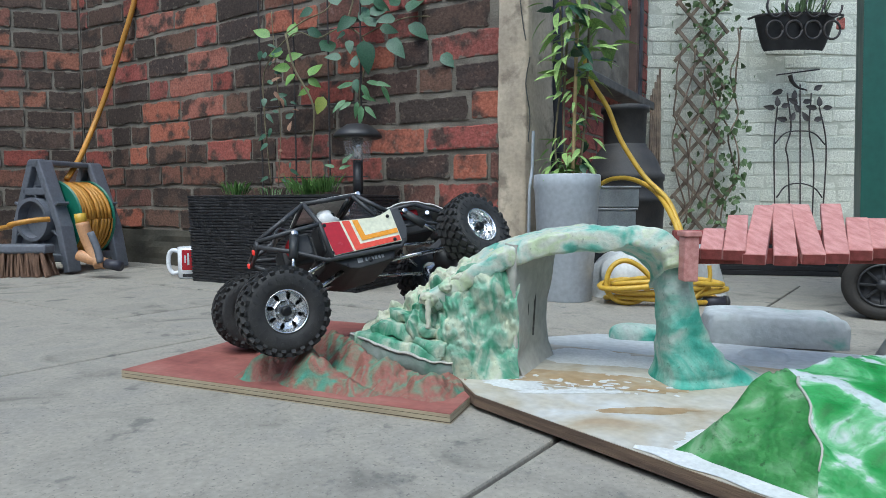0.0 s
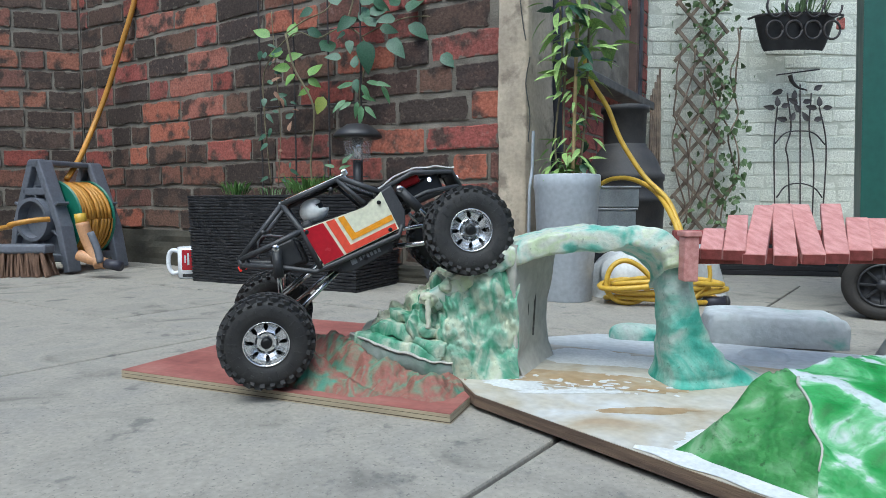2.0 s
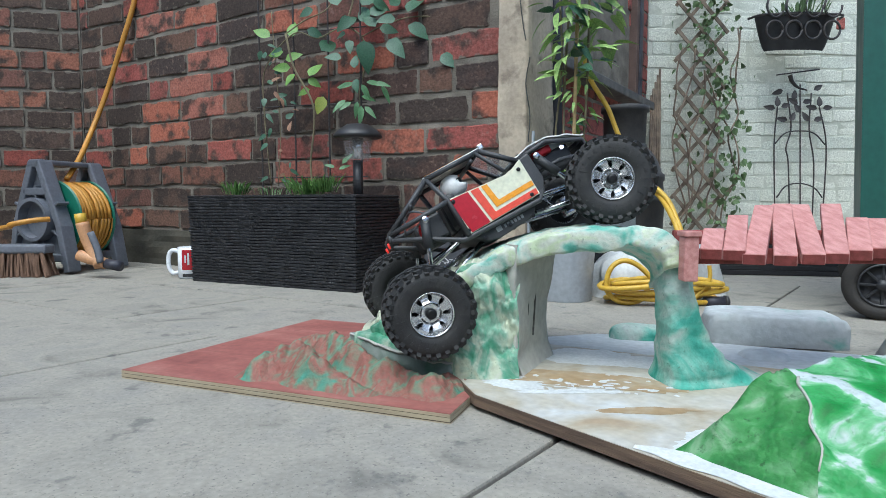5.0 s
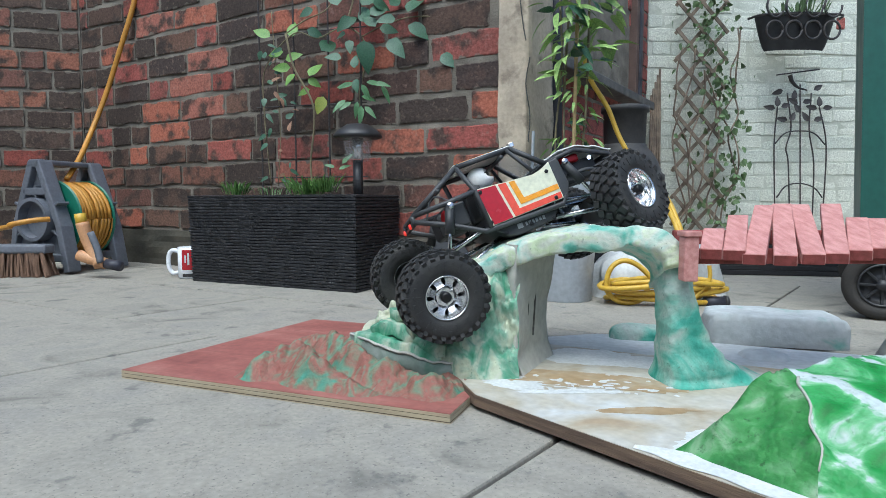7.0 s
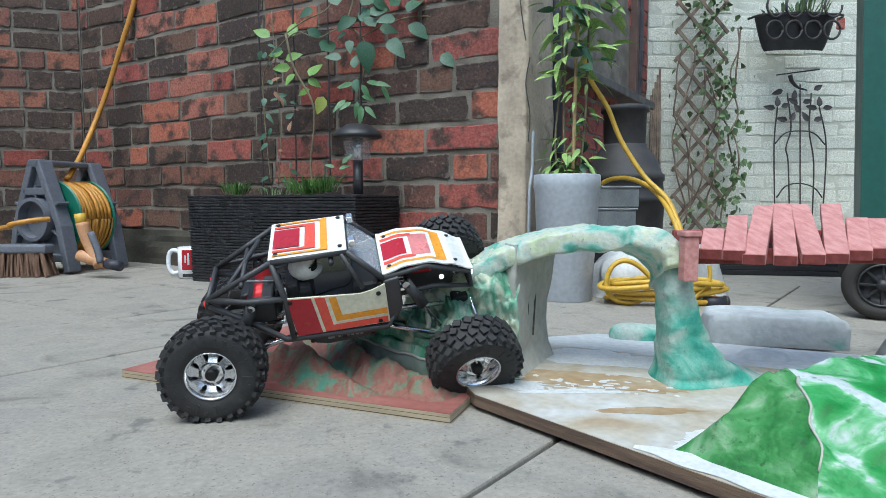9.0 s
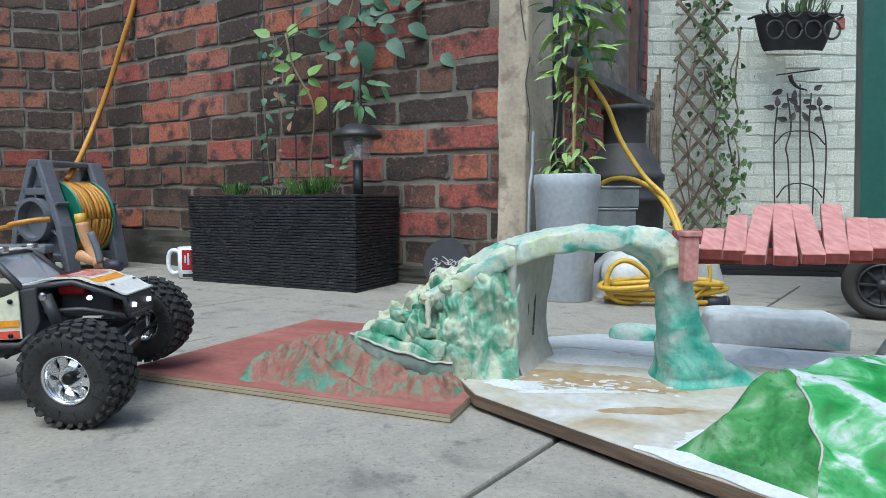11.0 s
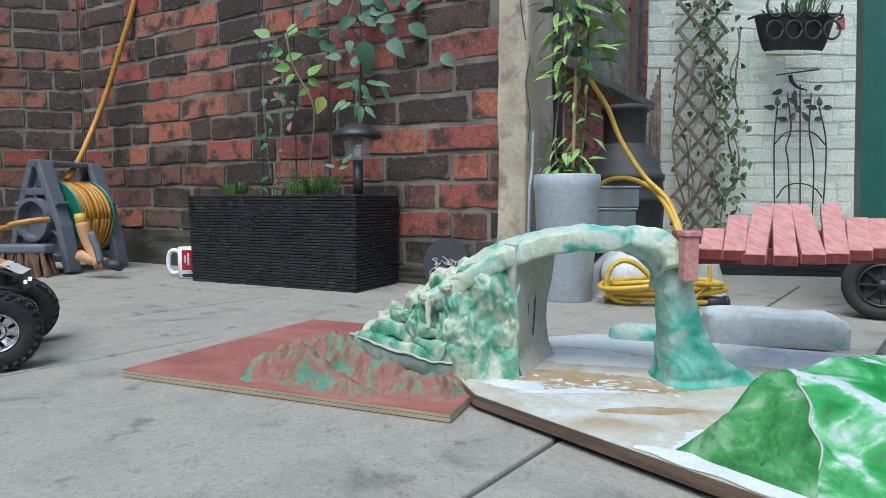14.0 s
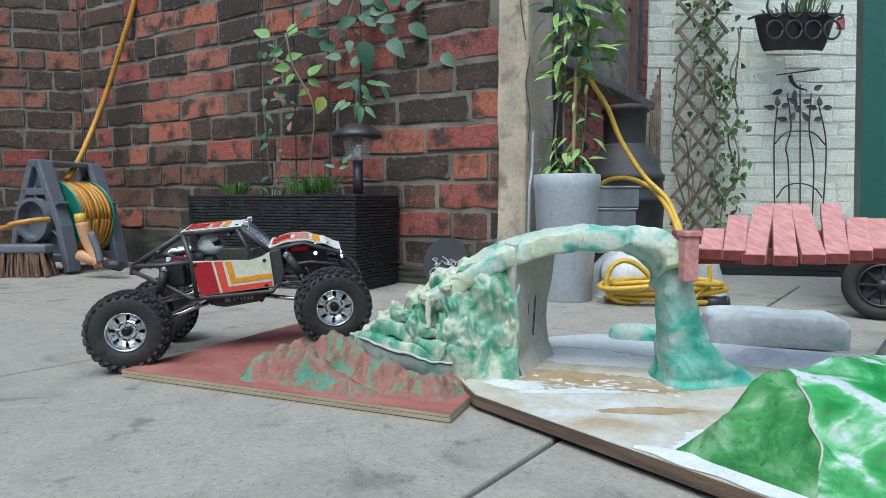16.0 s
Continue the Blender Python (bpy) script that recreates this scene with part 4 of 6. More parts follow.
part("liner", sheet(basket_pt, 30, 8), M["black_plastic"], bas, "black basket liner", True)
part("soil", sheet(lambda u, v: Vector((lerp(-0.22, 0.22, u), lerp(-0.1, 0.0, v) * math.sin(math.pi * u), 0.18)), 16, 4), M["soil"], bas)
for k in range(4):
    cx = -0.165 + 0.11 * k
    part("horseshoe", tube([(cx + 0.047 * math.cos(a), -0.10, 0.10 + 0.052 * math.sin(a)) for a in (j * 0.45 for j in range(15))], 0.007, 6), M["wire"], bas, smooth=True)
    part("horseshoe", tube([(cx + 0.05 * math.cos(a), -0.105, 0.235 + 0.065 * math.sin(a)) for a in (math.pi * 0.85 + j * 0.28 for j in range(17))][:14], 0.0065, 6), M["wire"], bas, smooth=True)
part("top_rail", tube([(-0.27, -0.0, 0.19), (-0.2, -0.09, 0.19), (0.2, -0.09, 0.19), (0.27, 0.0, 0.19)], 0.007, 6, sub=4), M["wire"], bas)
tuft(bas, "plants", (0.0, -0.03, 0.18), 60, 0.11, "ivy", R, 0.17, 0.008)["kind"] = "stuff"
scrape = part("bare_patch", boxm((0, 0, 0), (0.055, 0.02, 0.075), 0.01), M["brick_red"])
scrape.matrix_world = Matrix.Translation((2.459, 3.905, 1.349))
scrape.parent = wall_white
scrape.matrix_parent_inverse = wall_white.matrix_world.inverted()

# ---- hose reel, broom ----
reel = thing("hose_reel", "grey floor-standing hose reel with amber hose", "hose reel", pose(-1.345, 2.215, 0, 0, 0, -19))


def aframe():
    bm = bmesh.new()
    for pts in ([(-0.128, 0, 0.013), (-0.10, 0, 0.16), (-0.016, 0, 0.375)], [(0.128, 0, 0.013), (0.10, 0, 0.16), (0.016, 0, 0.375)], [(-0.125, 0, 0.055), (0.125, 0, 0.055)], [(-0.05, 0, 0.28), (0.05, 0, 0.28)], [(-0.018, 0, 0.375), (0.018, 0, 0.375)]):
        for a, b in zip(pts, pts[1:]):
            d = Vector(b) - Vector(a)
            box(bm, (0, 0, 0), (d.length + 0.012, 0.05, 0.026), Matrix.Translation((Vector(a) + Vector(b)) / 2) @ Matrix.Rotation(-math.atan2(d.z, d.x), 4, "Y"), 0.004)
    return bm


for y, nm in ((-0.10, "side_frame"), (0.10, "side_frame")):
    s = part(nm, aframe(), M["reel"], reel)
    s.location.y = y
    part("web", prism([(-0.115, 0.055), (0.115, 0.055), (0.095, 0.16), (0.016, 0.36), (-0.016, 0.36), (-0.095, 0.16)], 0.006, m=pose(0, 0.003, 0, 90)), M["reel"], s)
    part("hub_ring", lathe([(0.062, -0.034), (0.074, -0.034), (0.074, 0.03), (0.062, 0.03)], 36, m=pose(0, -0.012, 0.185, 90), close=True), M["reel"], s, smooth=False)
    part("hub_core", lathe([(0, -0.004), (0.062, -0.004)], 32, m=pose(0, -0.012, 0.185, 90)), M["reel"], s)
    for k in range(6):
        part("rib", boxm((0.093, 0, 0), (0.045, 0.045, 0.008), 0.002, pose(0, 0, 0.185) @ Matrix.Rotation(radians(60 * k + 30), 4, "Y")), M["reel"], s)
for y in (-0.06, 0.075):
    part("flange", lathe([(0.0, -0.004), (0.134, -0.004), (0.138, 0.0), (0.134, 0.005), (0.0, 0.004)], 44, m=pose(0.0, y, 0.185, 90)), M["reel_green"], reel, "green drum flange", False)
for lay in range(3):
    for j in range(9):
        y = -0.05 + 0.0135 * j + 0.006 * (lay % 2)
        r = 0.100 + 0.012 * lay + 0.003 * math.sin(j * 2.3 + lay)
        part("hose_turn", tube([(r * math.cos(a), y + 0.0135 * a / 6.28 + 0.004 * math.sin(a + j), 0.185 + r * math.sin(a)) for a in (k * 0.2618 for k in range(25))], 0.0068, 8), M["hose_orange"], reel, smooth=True)
part("carry_handle", boxm((0.0, 0, 0.378), (0.035, 0.22, 0.02), 0.006), M["reel"], reel)
feed = thing("feed_hose", "amber hose rising up the brick wall", "hose", pose(0, 0, 0))
part("hose_line", tube([(-1.337, 2.200, 0.324), (-1.348, 2.300, 0.403), (-1.358, 2.420, 0.535), (-1.319, 2.460, 0.683), (-1.257, 2.460, 0.857), (-1.205, 2.460, 1.007), (-1.163, 2.460, 1.178)], 0.0095, 12, sub=8), M["hose_orange"], feed, smooth=True)
part("hose_line", tube([(-1.289, 2.020, 0.188), (-1.321, 1.990, 0.185), (-1.381, 1.970, 0.172), (-1.413, 2.000, 0.163), (-1.589, 2.100, 0.144)], 0.0085, 12, sub=8), M["hose_orange"], feed, smooth=True)
gun = thing("hose_nozzle", "peach and grey hose spray gun on reel", "spray gun", pose(0, 0, 0))
part("connector", tube([(-1.166, 1.980, 0.207), (-1.161, 1.980, 0.171)], 0.017, 14), M["hose"], gun, smooth=True)
part("grip", tube([(-1.160, 1.980, 0.177), (-1.144, 1.980, 0.122), (-1.114, 1.970, 0.068), (-1.095, 1.960, 0.042)], 0.02, 14, sub=5), M["peach"], gun, smooth=True)
part("barrel", tube([(-1.168, 1.970, 0.074), (-1.120, 1.965, 0.059), (-1.077, 1.960, 0.047)], 0.018, 14, sub=4), M["peach"], gun, smooth=True)
part("head", tube([(-1.080, 1.960, 0.049), (-1.025, 1.950, 0.039)], 0.016, 14), M["frame_dark"], gun, smooth=True)
part("trigger", tube([(-1.120, 1.955, 0.147), (-1.098, 1.950, 0.097), (-1.086, 1.945, 0.051)], 0.011, 10, sub=4), M["reel"], gun, smooth=True)
broom = thing("broom_head", "wooden broom head with worn brown bristles", "broom", pose(-1.51, 2.0, 0, 0, 0, 3))
part("stock", boxm((0.06, 0, 0.092), (0.33, 0.06, 0.03), 0.008), M["reel"], broom)
bm = bmesh.new()
R = random.Random(8)
for k in range(420):
    x, y = R.uniform(-0.1, 0.215), R.uniform(-0.028, 0.028)
    a = Vector((x, y, 0.08))
    b = Vector((x + (x - 0.06) * 0.12 + R.uniform(-0.01, 0.01), y * 1.6 + R.uniform(-0.006, 0.006), R.uniform(0.0, 0.006)))
    tube([a, b], 0.0028, 3, bm)
part("bristles", bm, M["bristle"], broom)

M.update(
    foam=layered(mat("painted_foam", (0.5, 0.6, 0.5), None, 12, 0.75, bump=0.7, fine=140), [(0.30, (0.04, 0.19, 0.10)), (0.41, (0.085, 0.28, 0.17)), (0.50, (0.19, 0.35, 0.25)), (0.57, (0.34, 0.43, 0.33)), (0.65, (0.46, 0.51, 0.37)), (0.76, (0.54, 0.56, 0.48))], 34, 12, seed=2.3, distort=0.9, stretch=(1.2, 1, 0.7)),
    foam_crest=layered(mat("cream_painted_foam", (0.7, 0.7, 0.6), None, 12, 0.75, bump=0.8, fine=150), [(0.28, (0.10, 0.34, 0.22)), (0.38, (0.42, 0.55, 0.38)), (0.46, (0.50, 0.52, 0.39)), (0.62, (0.54, 0.54, 0.44)), (0.75, (0.48, 0.55, 0.33))], 22, 7, seed=3.3, distort=0.9),
    ledge_grey=layered(mat("grey_green_foam", (0.2, 0.25, 0.22), None, 12, 0.75, bump=0.6), [(0.3, (0.06, 0.16, 0.11)), (0.5, (0.16, 0.21, 0.18)), (0.7, (0.28, 0.31, 0.28))], 25, 6, seed=1.9),
    foam_top=layered(mat("painted_foam_pale", (0.6, 0.7, 0.6), None, 12, 0.7, bump=0.6, fine=160), [(0.29, (0.05, 0.30, 0.22)), (0.38, (0.15, 0.42, 0.33)), (0.45, (0.38, 0.53, 0.45)), (0.53, (0.52, 0.55, 0.47)), (0.62, (0.48, 0.57, 0.36)), (0.72, (0.56, 0.57, 0.54))], 17, 9, seed=5.1, distort=1.2),
    foam_leg=layered(mat("painted_foam_teal", (0.3, 0.5, 0.45), None, 12, 0.75, bump=0.5, fine=200), [(0.30, (0.03, 0.25, 0.18)), (0.40, (0.08, 0.34, 0.26)), (0.48, (0.19, 0.41, 0.33)), (0.56, (0.33, 0.46, 0.40)), (0.68, (0.46, 0.50, 0.47))], 17, 9, seed=8.7, distort=0.8),
    plaster=layered(mat("grey_plaster", (0.4, 0.4, 0.37), None, 10, 0.85, bump=0.4), [(0.3, (0.36, 0.355, 0.32)), (0.55, (0.44, 0.43, 0.385)), (0.75, (0.38, 0.385, 0.365))], 9, 6, seed=1.1),
    foam_block=layered(mat("white_foam_block", (0.5, 0.52, 0.53), None, 10, 0.8, bump=0.35), [(0.3, (0.42, 0.45, 0.47)), (0.5, (0.50, 0.53, 0.55)), (0.68, (0.50, 0.53, 0.54))], 8, 6, seed=4.4),
    foam_stained=layered(mat("stained_foam_block", (0.5, 0.52, 0.53), None, 10, 0.8, bump=0.6), [(0.30, (0.10, 0.34, 0.29)), (0.37, (0.26, 0.40, 0.37)), (0.43, (0.42, 0.45, 0.46)), (0.62, (0.50, 0.53, 0.54)), (0.75, (0.44, 0.50, 0.50))], 13, 9, seed=2.4),
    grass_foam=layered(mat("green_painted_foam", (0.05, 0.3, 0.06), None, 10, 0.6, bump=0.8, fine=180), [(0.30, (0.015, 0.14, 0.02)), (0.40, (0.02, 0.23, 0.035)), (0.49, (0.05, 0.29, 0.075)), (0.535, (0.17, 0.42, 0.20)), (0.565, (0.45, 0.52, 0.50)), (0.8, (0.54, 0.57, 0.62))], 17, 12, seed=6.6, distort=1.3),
    grass_dark=layered(mat("darker_green_foam", (0.05, 0.25, 0.05), None, 10, 0.65, bump=0.9, fine=180), [(0.28, (0.012, 0.09, 0.014)), (0.40, (0.022, 0.16, 0.026)), (0.49, (0.05, 0.22, 0.05)), (0.56, (0.10, 0.28, 0.10)), (0.66, (0.26, 0.38, 0.24))], 30, 13, seed=9.2),
    tan_stain=layered(mat("bare_tan_board", (0.3, 0.2, 0.1), None, 10, 0.75, bump=0.3), [(0.3, (0.30, 0.205, 0.105)), (0.5, (0.35, 0.255, 0.145)), (0.66, (0.40, 0.335, 0.24))], 26, 8, seed=2.2),
    white_paint=mat("white_splash_paint", (0.66, 0.67, 0.67), (0.56, 0.58, 0.58), 25, 0.6, bump=0.3),
    red_ply=layered(mat("red_stained_ply", (0.4, 0.12, 0.1), None, 12, 0.75, bump=0.25), [(0.3, (0.21, 0.068, 0.056)), (0.5, (0.285, 0.10, 0.082)), (0.7, (0.35, 0.155, 0.125))], 7, 7, seed=2.9, stretch=(1, 3, 1)),
    mound=layered(mat("red_green_filler", (0.3, 0.2, 0.15), None, 12, 0.7, bump=1.0, fine=210), [(0.28, (0.07, 0.25, 0.18)), (0.38, (0.12, 0.22, 0.145)), (0.45, (0.19, 0.165, 0.11)), (0.51, (0.23, 0.115, 0.083)), (0.57, (0.265, 0.095, 0.073)), (0.64, (0.21, 0.17, 0.12)), (0.70, (0.15, 0.215, 0.14)), (0.78, (0.27, 0.13, 0.10))], 27, 14, seed=7.3, distort=1.4, stretch=(1.3, 0.8, 1)),
    ply_edge=mat("plywood_edge", (0.42, 0.36, 0.25), (0.34, 0.28, 0.19), 60, 0.85, bump=0.4, stretch=(0.2, 0.2, 3)),
    ply_dark=mat("plywood_dark_ply", (0.12, 0.085, 0.055), (0.08, 0.06, 0.04), 60, 0.9, bump=0.3),
    ply_brown=mat("weathered_board_edge", (0.17, 0.115, 0.075), (0.09, 0.06, 0.045), 40, 0.9, bump=0.8, stretch=(0.3, 0.3, 4)),
    board=layered(mat("paint_splashed_board", (0.5, 0.42, 0.3), None, 10, 0.7, bump=0.3), [(0.30, (0.36, 0.28, 0.185)), (0.40, (0.41, 0.36, 0.275)), (0.50, (0.455, 0.425, 0.355)), (0.58, (0.49, 0.475, 0.43)), (0.66, (0.53, 0.54, 0.53))], 14, 9, seed=3.7, distort=0.5),
    pink_wood=mat("red_stained_batten", (0.58, 0.29, 0.265), (0.45, 0.19, 0.175), 26, 0.75, bump=0.4, stretch=(6, 0.6, 6)),
    pink_end=mat("red_stained_end_grain", (0.34, 0.075, 0.07), (0.22, 0.05, 0.045), 120, 0.85, bump=0.8),
)

for nm in ("foam", "foam_top", "foam_leg", "foam_crest"):
    spotted(M[nm], (0.06, 0.13, 0.10), 230, 0.63, 0.70, 0.75)
spotted(M["grass_dark"], (0.01, 0.05, 0.012), 120, 0.58, 0.68, 0.7)
spotted(M["grass_foam"], (0.015, 0.10, 0.02), 110, 0.60, 0.70, 0.6)
spotted(M["red_ply"], (0.13, 0.045, 0.035), 24, 0.60, 0.72, 0.5)

# ---- red plywood board with a filler mound ----
RB = pose(-0.441, 0.830, 0, 0, 0, -21.7)
LX, LY = 0.483, 0.412
red_board = thing("red_board", "red-stained plywood board with moulded rocky mound", "plywood board", RB)
RED = [(0, 0), (LX, 0), (LX, 0.084), (0.37, 0.155), (0.37, LY), (0.036, LY)]
for k, (z0, z1) in enumerate(((0.0, 0.0019), (0.0019, 0.0032), (0.0032, 0.0074), (0.0074, 0.0082), (0.0082, 0.0118))):
    g = 0.0 if k % 2 == 0 else 0.0006
    part("ply", prism([(x + (g if x < 0.1 else -g), y + (g if y < 0.05 else -g)) for x, y in RED], z1 - z0, m=pose(0, 0, z0)), M["ply_dark"] if k % 2 else M["ply_edge"], red_board)
part("top_face", prism([(x + (0.0003 if x < 0.1 else -0.0003), y + (0.0003 if y < 0.05 else -0.0003)) for x, y in RED], 0.0007, m=pose(0, 0, 0.0118)), M["red_ply"], red_board, "red-stained plywood face")


def ridge(x, y, ax, ay, bx, by, w, h):
    """Height of a rounded ridge along a line."""
    d = Vector((bx - ax, by - ay))
    t = max(0, min(1, Vector((x - ax, y - ay)).dot(d) / d.length_squared))
    r = (Vector((x, y)) - Vector((ax, ay)) - d * t).length
    return h * math.exp(-(r / w) ** 2)


def mound_z(x, y):
    h = 0.0
    for q in ((0.165, 0.065, 0.190, 0.115, 0.024, 0.024), (0.19, 0.11, 0.255, 0.056, 0.026, 0.029), (0.255, 0.056, 0.315, 0.036, 0.024, 0.018), (0.155, 0.20, 0.205, 0.175, 0.035, 0.026), (0.205, 0.178, 0.285, 0.110, 0.027, 0.031), (0.285, 0.108, 0.345, 0.092, 0.026, 0.024), (0.345, 0.092, 0.40, 0.082, 0.028, 0.018), (0.25, 0.20, 0.40, 0.17, 0.06, 0.024), (0.20, 0.27, 0.32, 0.26, 0.05, 0.014)):
        h = max(h, ridge(x, y, *q)) + 0.12 * min(h, ridge(x, y, *q))
    e = min(1, max(0, h / 0.012))
    h += e * (sway((x, y, 0.2), 0.05, 0.006) + sway((x * 1.4 + y * 0.8, y * 0.5 - x * 0.3, 3.0), 0.014, 0.0036) + sway((x, y, 9.0), 0.007, 0.0012) + 0.006 * (noise.turbulence((x * 26 + y * 14, y * 9 - x * 6, 1.0), 3, True) - 0.5) + sway((x, y, 6.0), 0.024, 0.0045))
    edge = min(1, max(0, (y - 0.022) / 0.03)) * min(1, max(0, (0.455 - x) / 0.03))
    return h * edge * edge * (3 - 2 * edge) - 0.0025


def mound_pt(u, v):
    x, y = lerp(0.12, 0.478, u), lerp(0.004, 0.36, v)
    return Vector((x, y, 0.0122 + max(-0.002, 1.36 * mound_z(x - 0.033, y + 0.018))))


part("mound", sheet(mound_pt, 200, 190), M["mound"], red_board, "rocky filler mound in red, brown and green", True)

# ---- large paint-splashed base board ----
base_board = thing("base_board", "large weathered board splashed with white paint", "board", pose(0, 0, 0))
BB = [(0.036, 0.696), (0.44, 0.207), (1.05, 0.45), (0.80, 0.80), (0.262, 1.03), (0.10, 0.985), (0.005, 0.815)]
part("panel", prism(BB, 0.0128, m=pose(0, 0, 0.0067)), M["ply_brown"], base_board, "weathered brown board edge")
part("top_face", prism([(0.0372, 0.6967), (0.4392, 0.2085), (1.0, 0.52), (0.102, 0.983), (0.007, 0.8145)], 0.0006, m=pose(0, 0, 0.0196)), M["board"], base_board, "white and tan paint-splashed board face")
part("top_face", prism([(0.102, 0.983), (1.0, 0.52), (0.80, 0.798), (0.262, 1.028)], 0.0008, m=pose(0, 0, 0.0195)), M["foam_block"], base_board)

# unseen dark battens, added to hold the panel up over a shadow gap
for bx, by, bl, ba in ((0.22, 0.53, 0.52, -50.5), (0.50, 0.62, 0.60, -45), (0.52, 0.86, 0.48, -25)):
    part("batten", boxm((0, 0, 0.0034), (bl, 0.03, 0.0066), 0.0, pose(bx, by, 0, 0, 0, ba)), M["ply_dark"], base_board)


def splash(c, size, ang, mt, seed, z=0.0206, name="paint_splash"):
    """A thin irregular spill on the board."""
    m = pose(*c, z, 0, 0, ang)

    def f(u, v):
        a = u * 2 * math.pi
        d = Vector((math.cos(a), math.sin(a), 0))
        r = 1 + sway((d.x, d.y, seed), 0.9, 0.35) + sway((d.x, d.y, seed + 4), 0.25, 0.22) + sway((d.x, d.y, seed + 8), 0.09, 0.10)
        return m @ Vector((d.x * size[0] * r * v, d.y * size[1] * r * v, 0.0002 * (1 - v)))
    return part(name, sheet(f, 90, 3), M[mt], base_board, "" if mt == "white_paint" else "bare tan board stain", True)


splash((0.150, 0.765), (0.105, 0.034), -14, "tan_stain", 1.0, 0.0205, "bare_stain")
splash((0.235, 0.735), (0.060, 0.030), -30, "tan_stain", 2.0, 0.0205, "bare_stain")
splash((0.215, 0.640), (0.055, 0.012), 0, "tan_stain", 2.7, 0.0205, "bare_stain")
splash((0.088, 0.735), (0.040, 0.020), -24, "white_paint", 3.0)
splash((0.062, 0.768), (0.026, 0.018), -40, "white_paint", 3.6, 0.0208)
splash((0.135, 0.705), (0.055, 0.009), 2, "white_paint", 4.0)
splash((0.245, 0.553), (0.026, 0.040), -50, "white_paint", 6.0)
splash((0.235, 0.860), (0.10, 0.05), -24, "white_paint", 7.0)
R = random.Random(44)
for k in range(60):
    u, v = R.gauss(0.5, 0.3), R.gauss(0, 0.03)
    u = abs(u)
    splash((lerp(0.09, 0.26, u), 0.718 - 0.03 * u + abs(v)), (R.uniform(0.002, 0.008) * R.uniform(0.6, 1.4), R.uniform(0.0015, 0.005)), R.uniform(-25, 15), "white_paint", 10.0 + k, 0.0210)

# ---- foam rock arch ----
arch = thing("rock_arch", "carved foam rock arch painted green and white", "rock arch", pose(0, 0, 0))


def rock_top(x):
    return curve1(x, [(-0.118, 0.058), (-0.095, 0.068), (-0.06, 0.088), (-0.03, 0.122), (0.0, 0.144), (0.04, 0.164), (0.075, 0.181), (0.12, 0.192)])


def rock_pt(u, v):
    x = lerp(-0.118, 0.096, u)
    zt = rock_top(x)
    zb = curve1(x, [(-0.118, 0.030), (-0.05, 0.020), (-0.01, 0.019), (0.1, 0.019)])
    yf = curve1(x, [(-0.118, 0.850), (-0.08, 0.818), (-0.03, 0.793), (0.02, 0.772), (0.06, 0.765), (0.10, 0.770)])
    sec = [(yf - 0.012, zb), (yf, lerp(zb, zt, 0.3)), (yf + 0.008, lerp(zb, zt, 0.7)), (yf + 0.026, zt - 0.003), (yf + 0.06, zt), (yf + 0.13, zt - 0.005), (yf + 0.14, lerp(zb, zt, 0.5)), (yf + 0.14, zb)]
    k = v * 7
    i = min(int(k), 6)
    y, z = lerp(sec[i][0], sec[i + 1][0], k - i), lerp(sec[i][1], sec[i + 1][1], k - i)
    w = min(1, v * 9) * (1 if v < 0.72 else 0.2) * min(1, u * 7)
    left = curve1(x, [(-0.03, 1.0), (0.02, 0.30)])
    n1 = noise.turbulence((x * 20, y * 12, z * 15 + x * 9), 4, True)
    a = w * (n1 - 0.45) * (0.45 + 0.75 * left)
    return Vector((x - 0.010 * a + 0.005 * w * sway((y, z, x), 0.03), y - 0.034 * a - w * (sway((x, z, 2.2), 0.02, 0.004) + sway((x, z, 7.7), 0.0065, 0.0016) + sway((x, z, 9.7), 0.0032, 0.0007)), max(0.019, z + 0.026 * a + w * (sway((x, y, 5.5), 0.022, 0.005) + sway((x, y, 8.5), 0.006, 0.0015)))))


part("rock_face", sheet(lambda u, v: rock_pt(u, v * 0.44), 180, 80), M["foam"], arch, "craggy green painted rock face", True)
part("rock_crest", sheet(lambda u, v: rock_pt(u, lerp(0.44, 1.0, v)), 180, 70), M["foam_crest"], arch, "lumpy cream-painted rock crest", True)


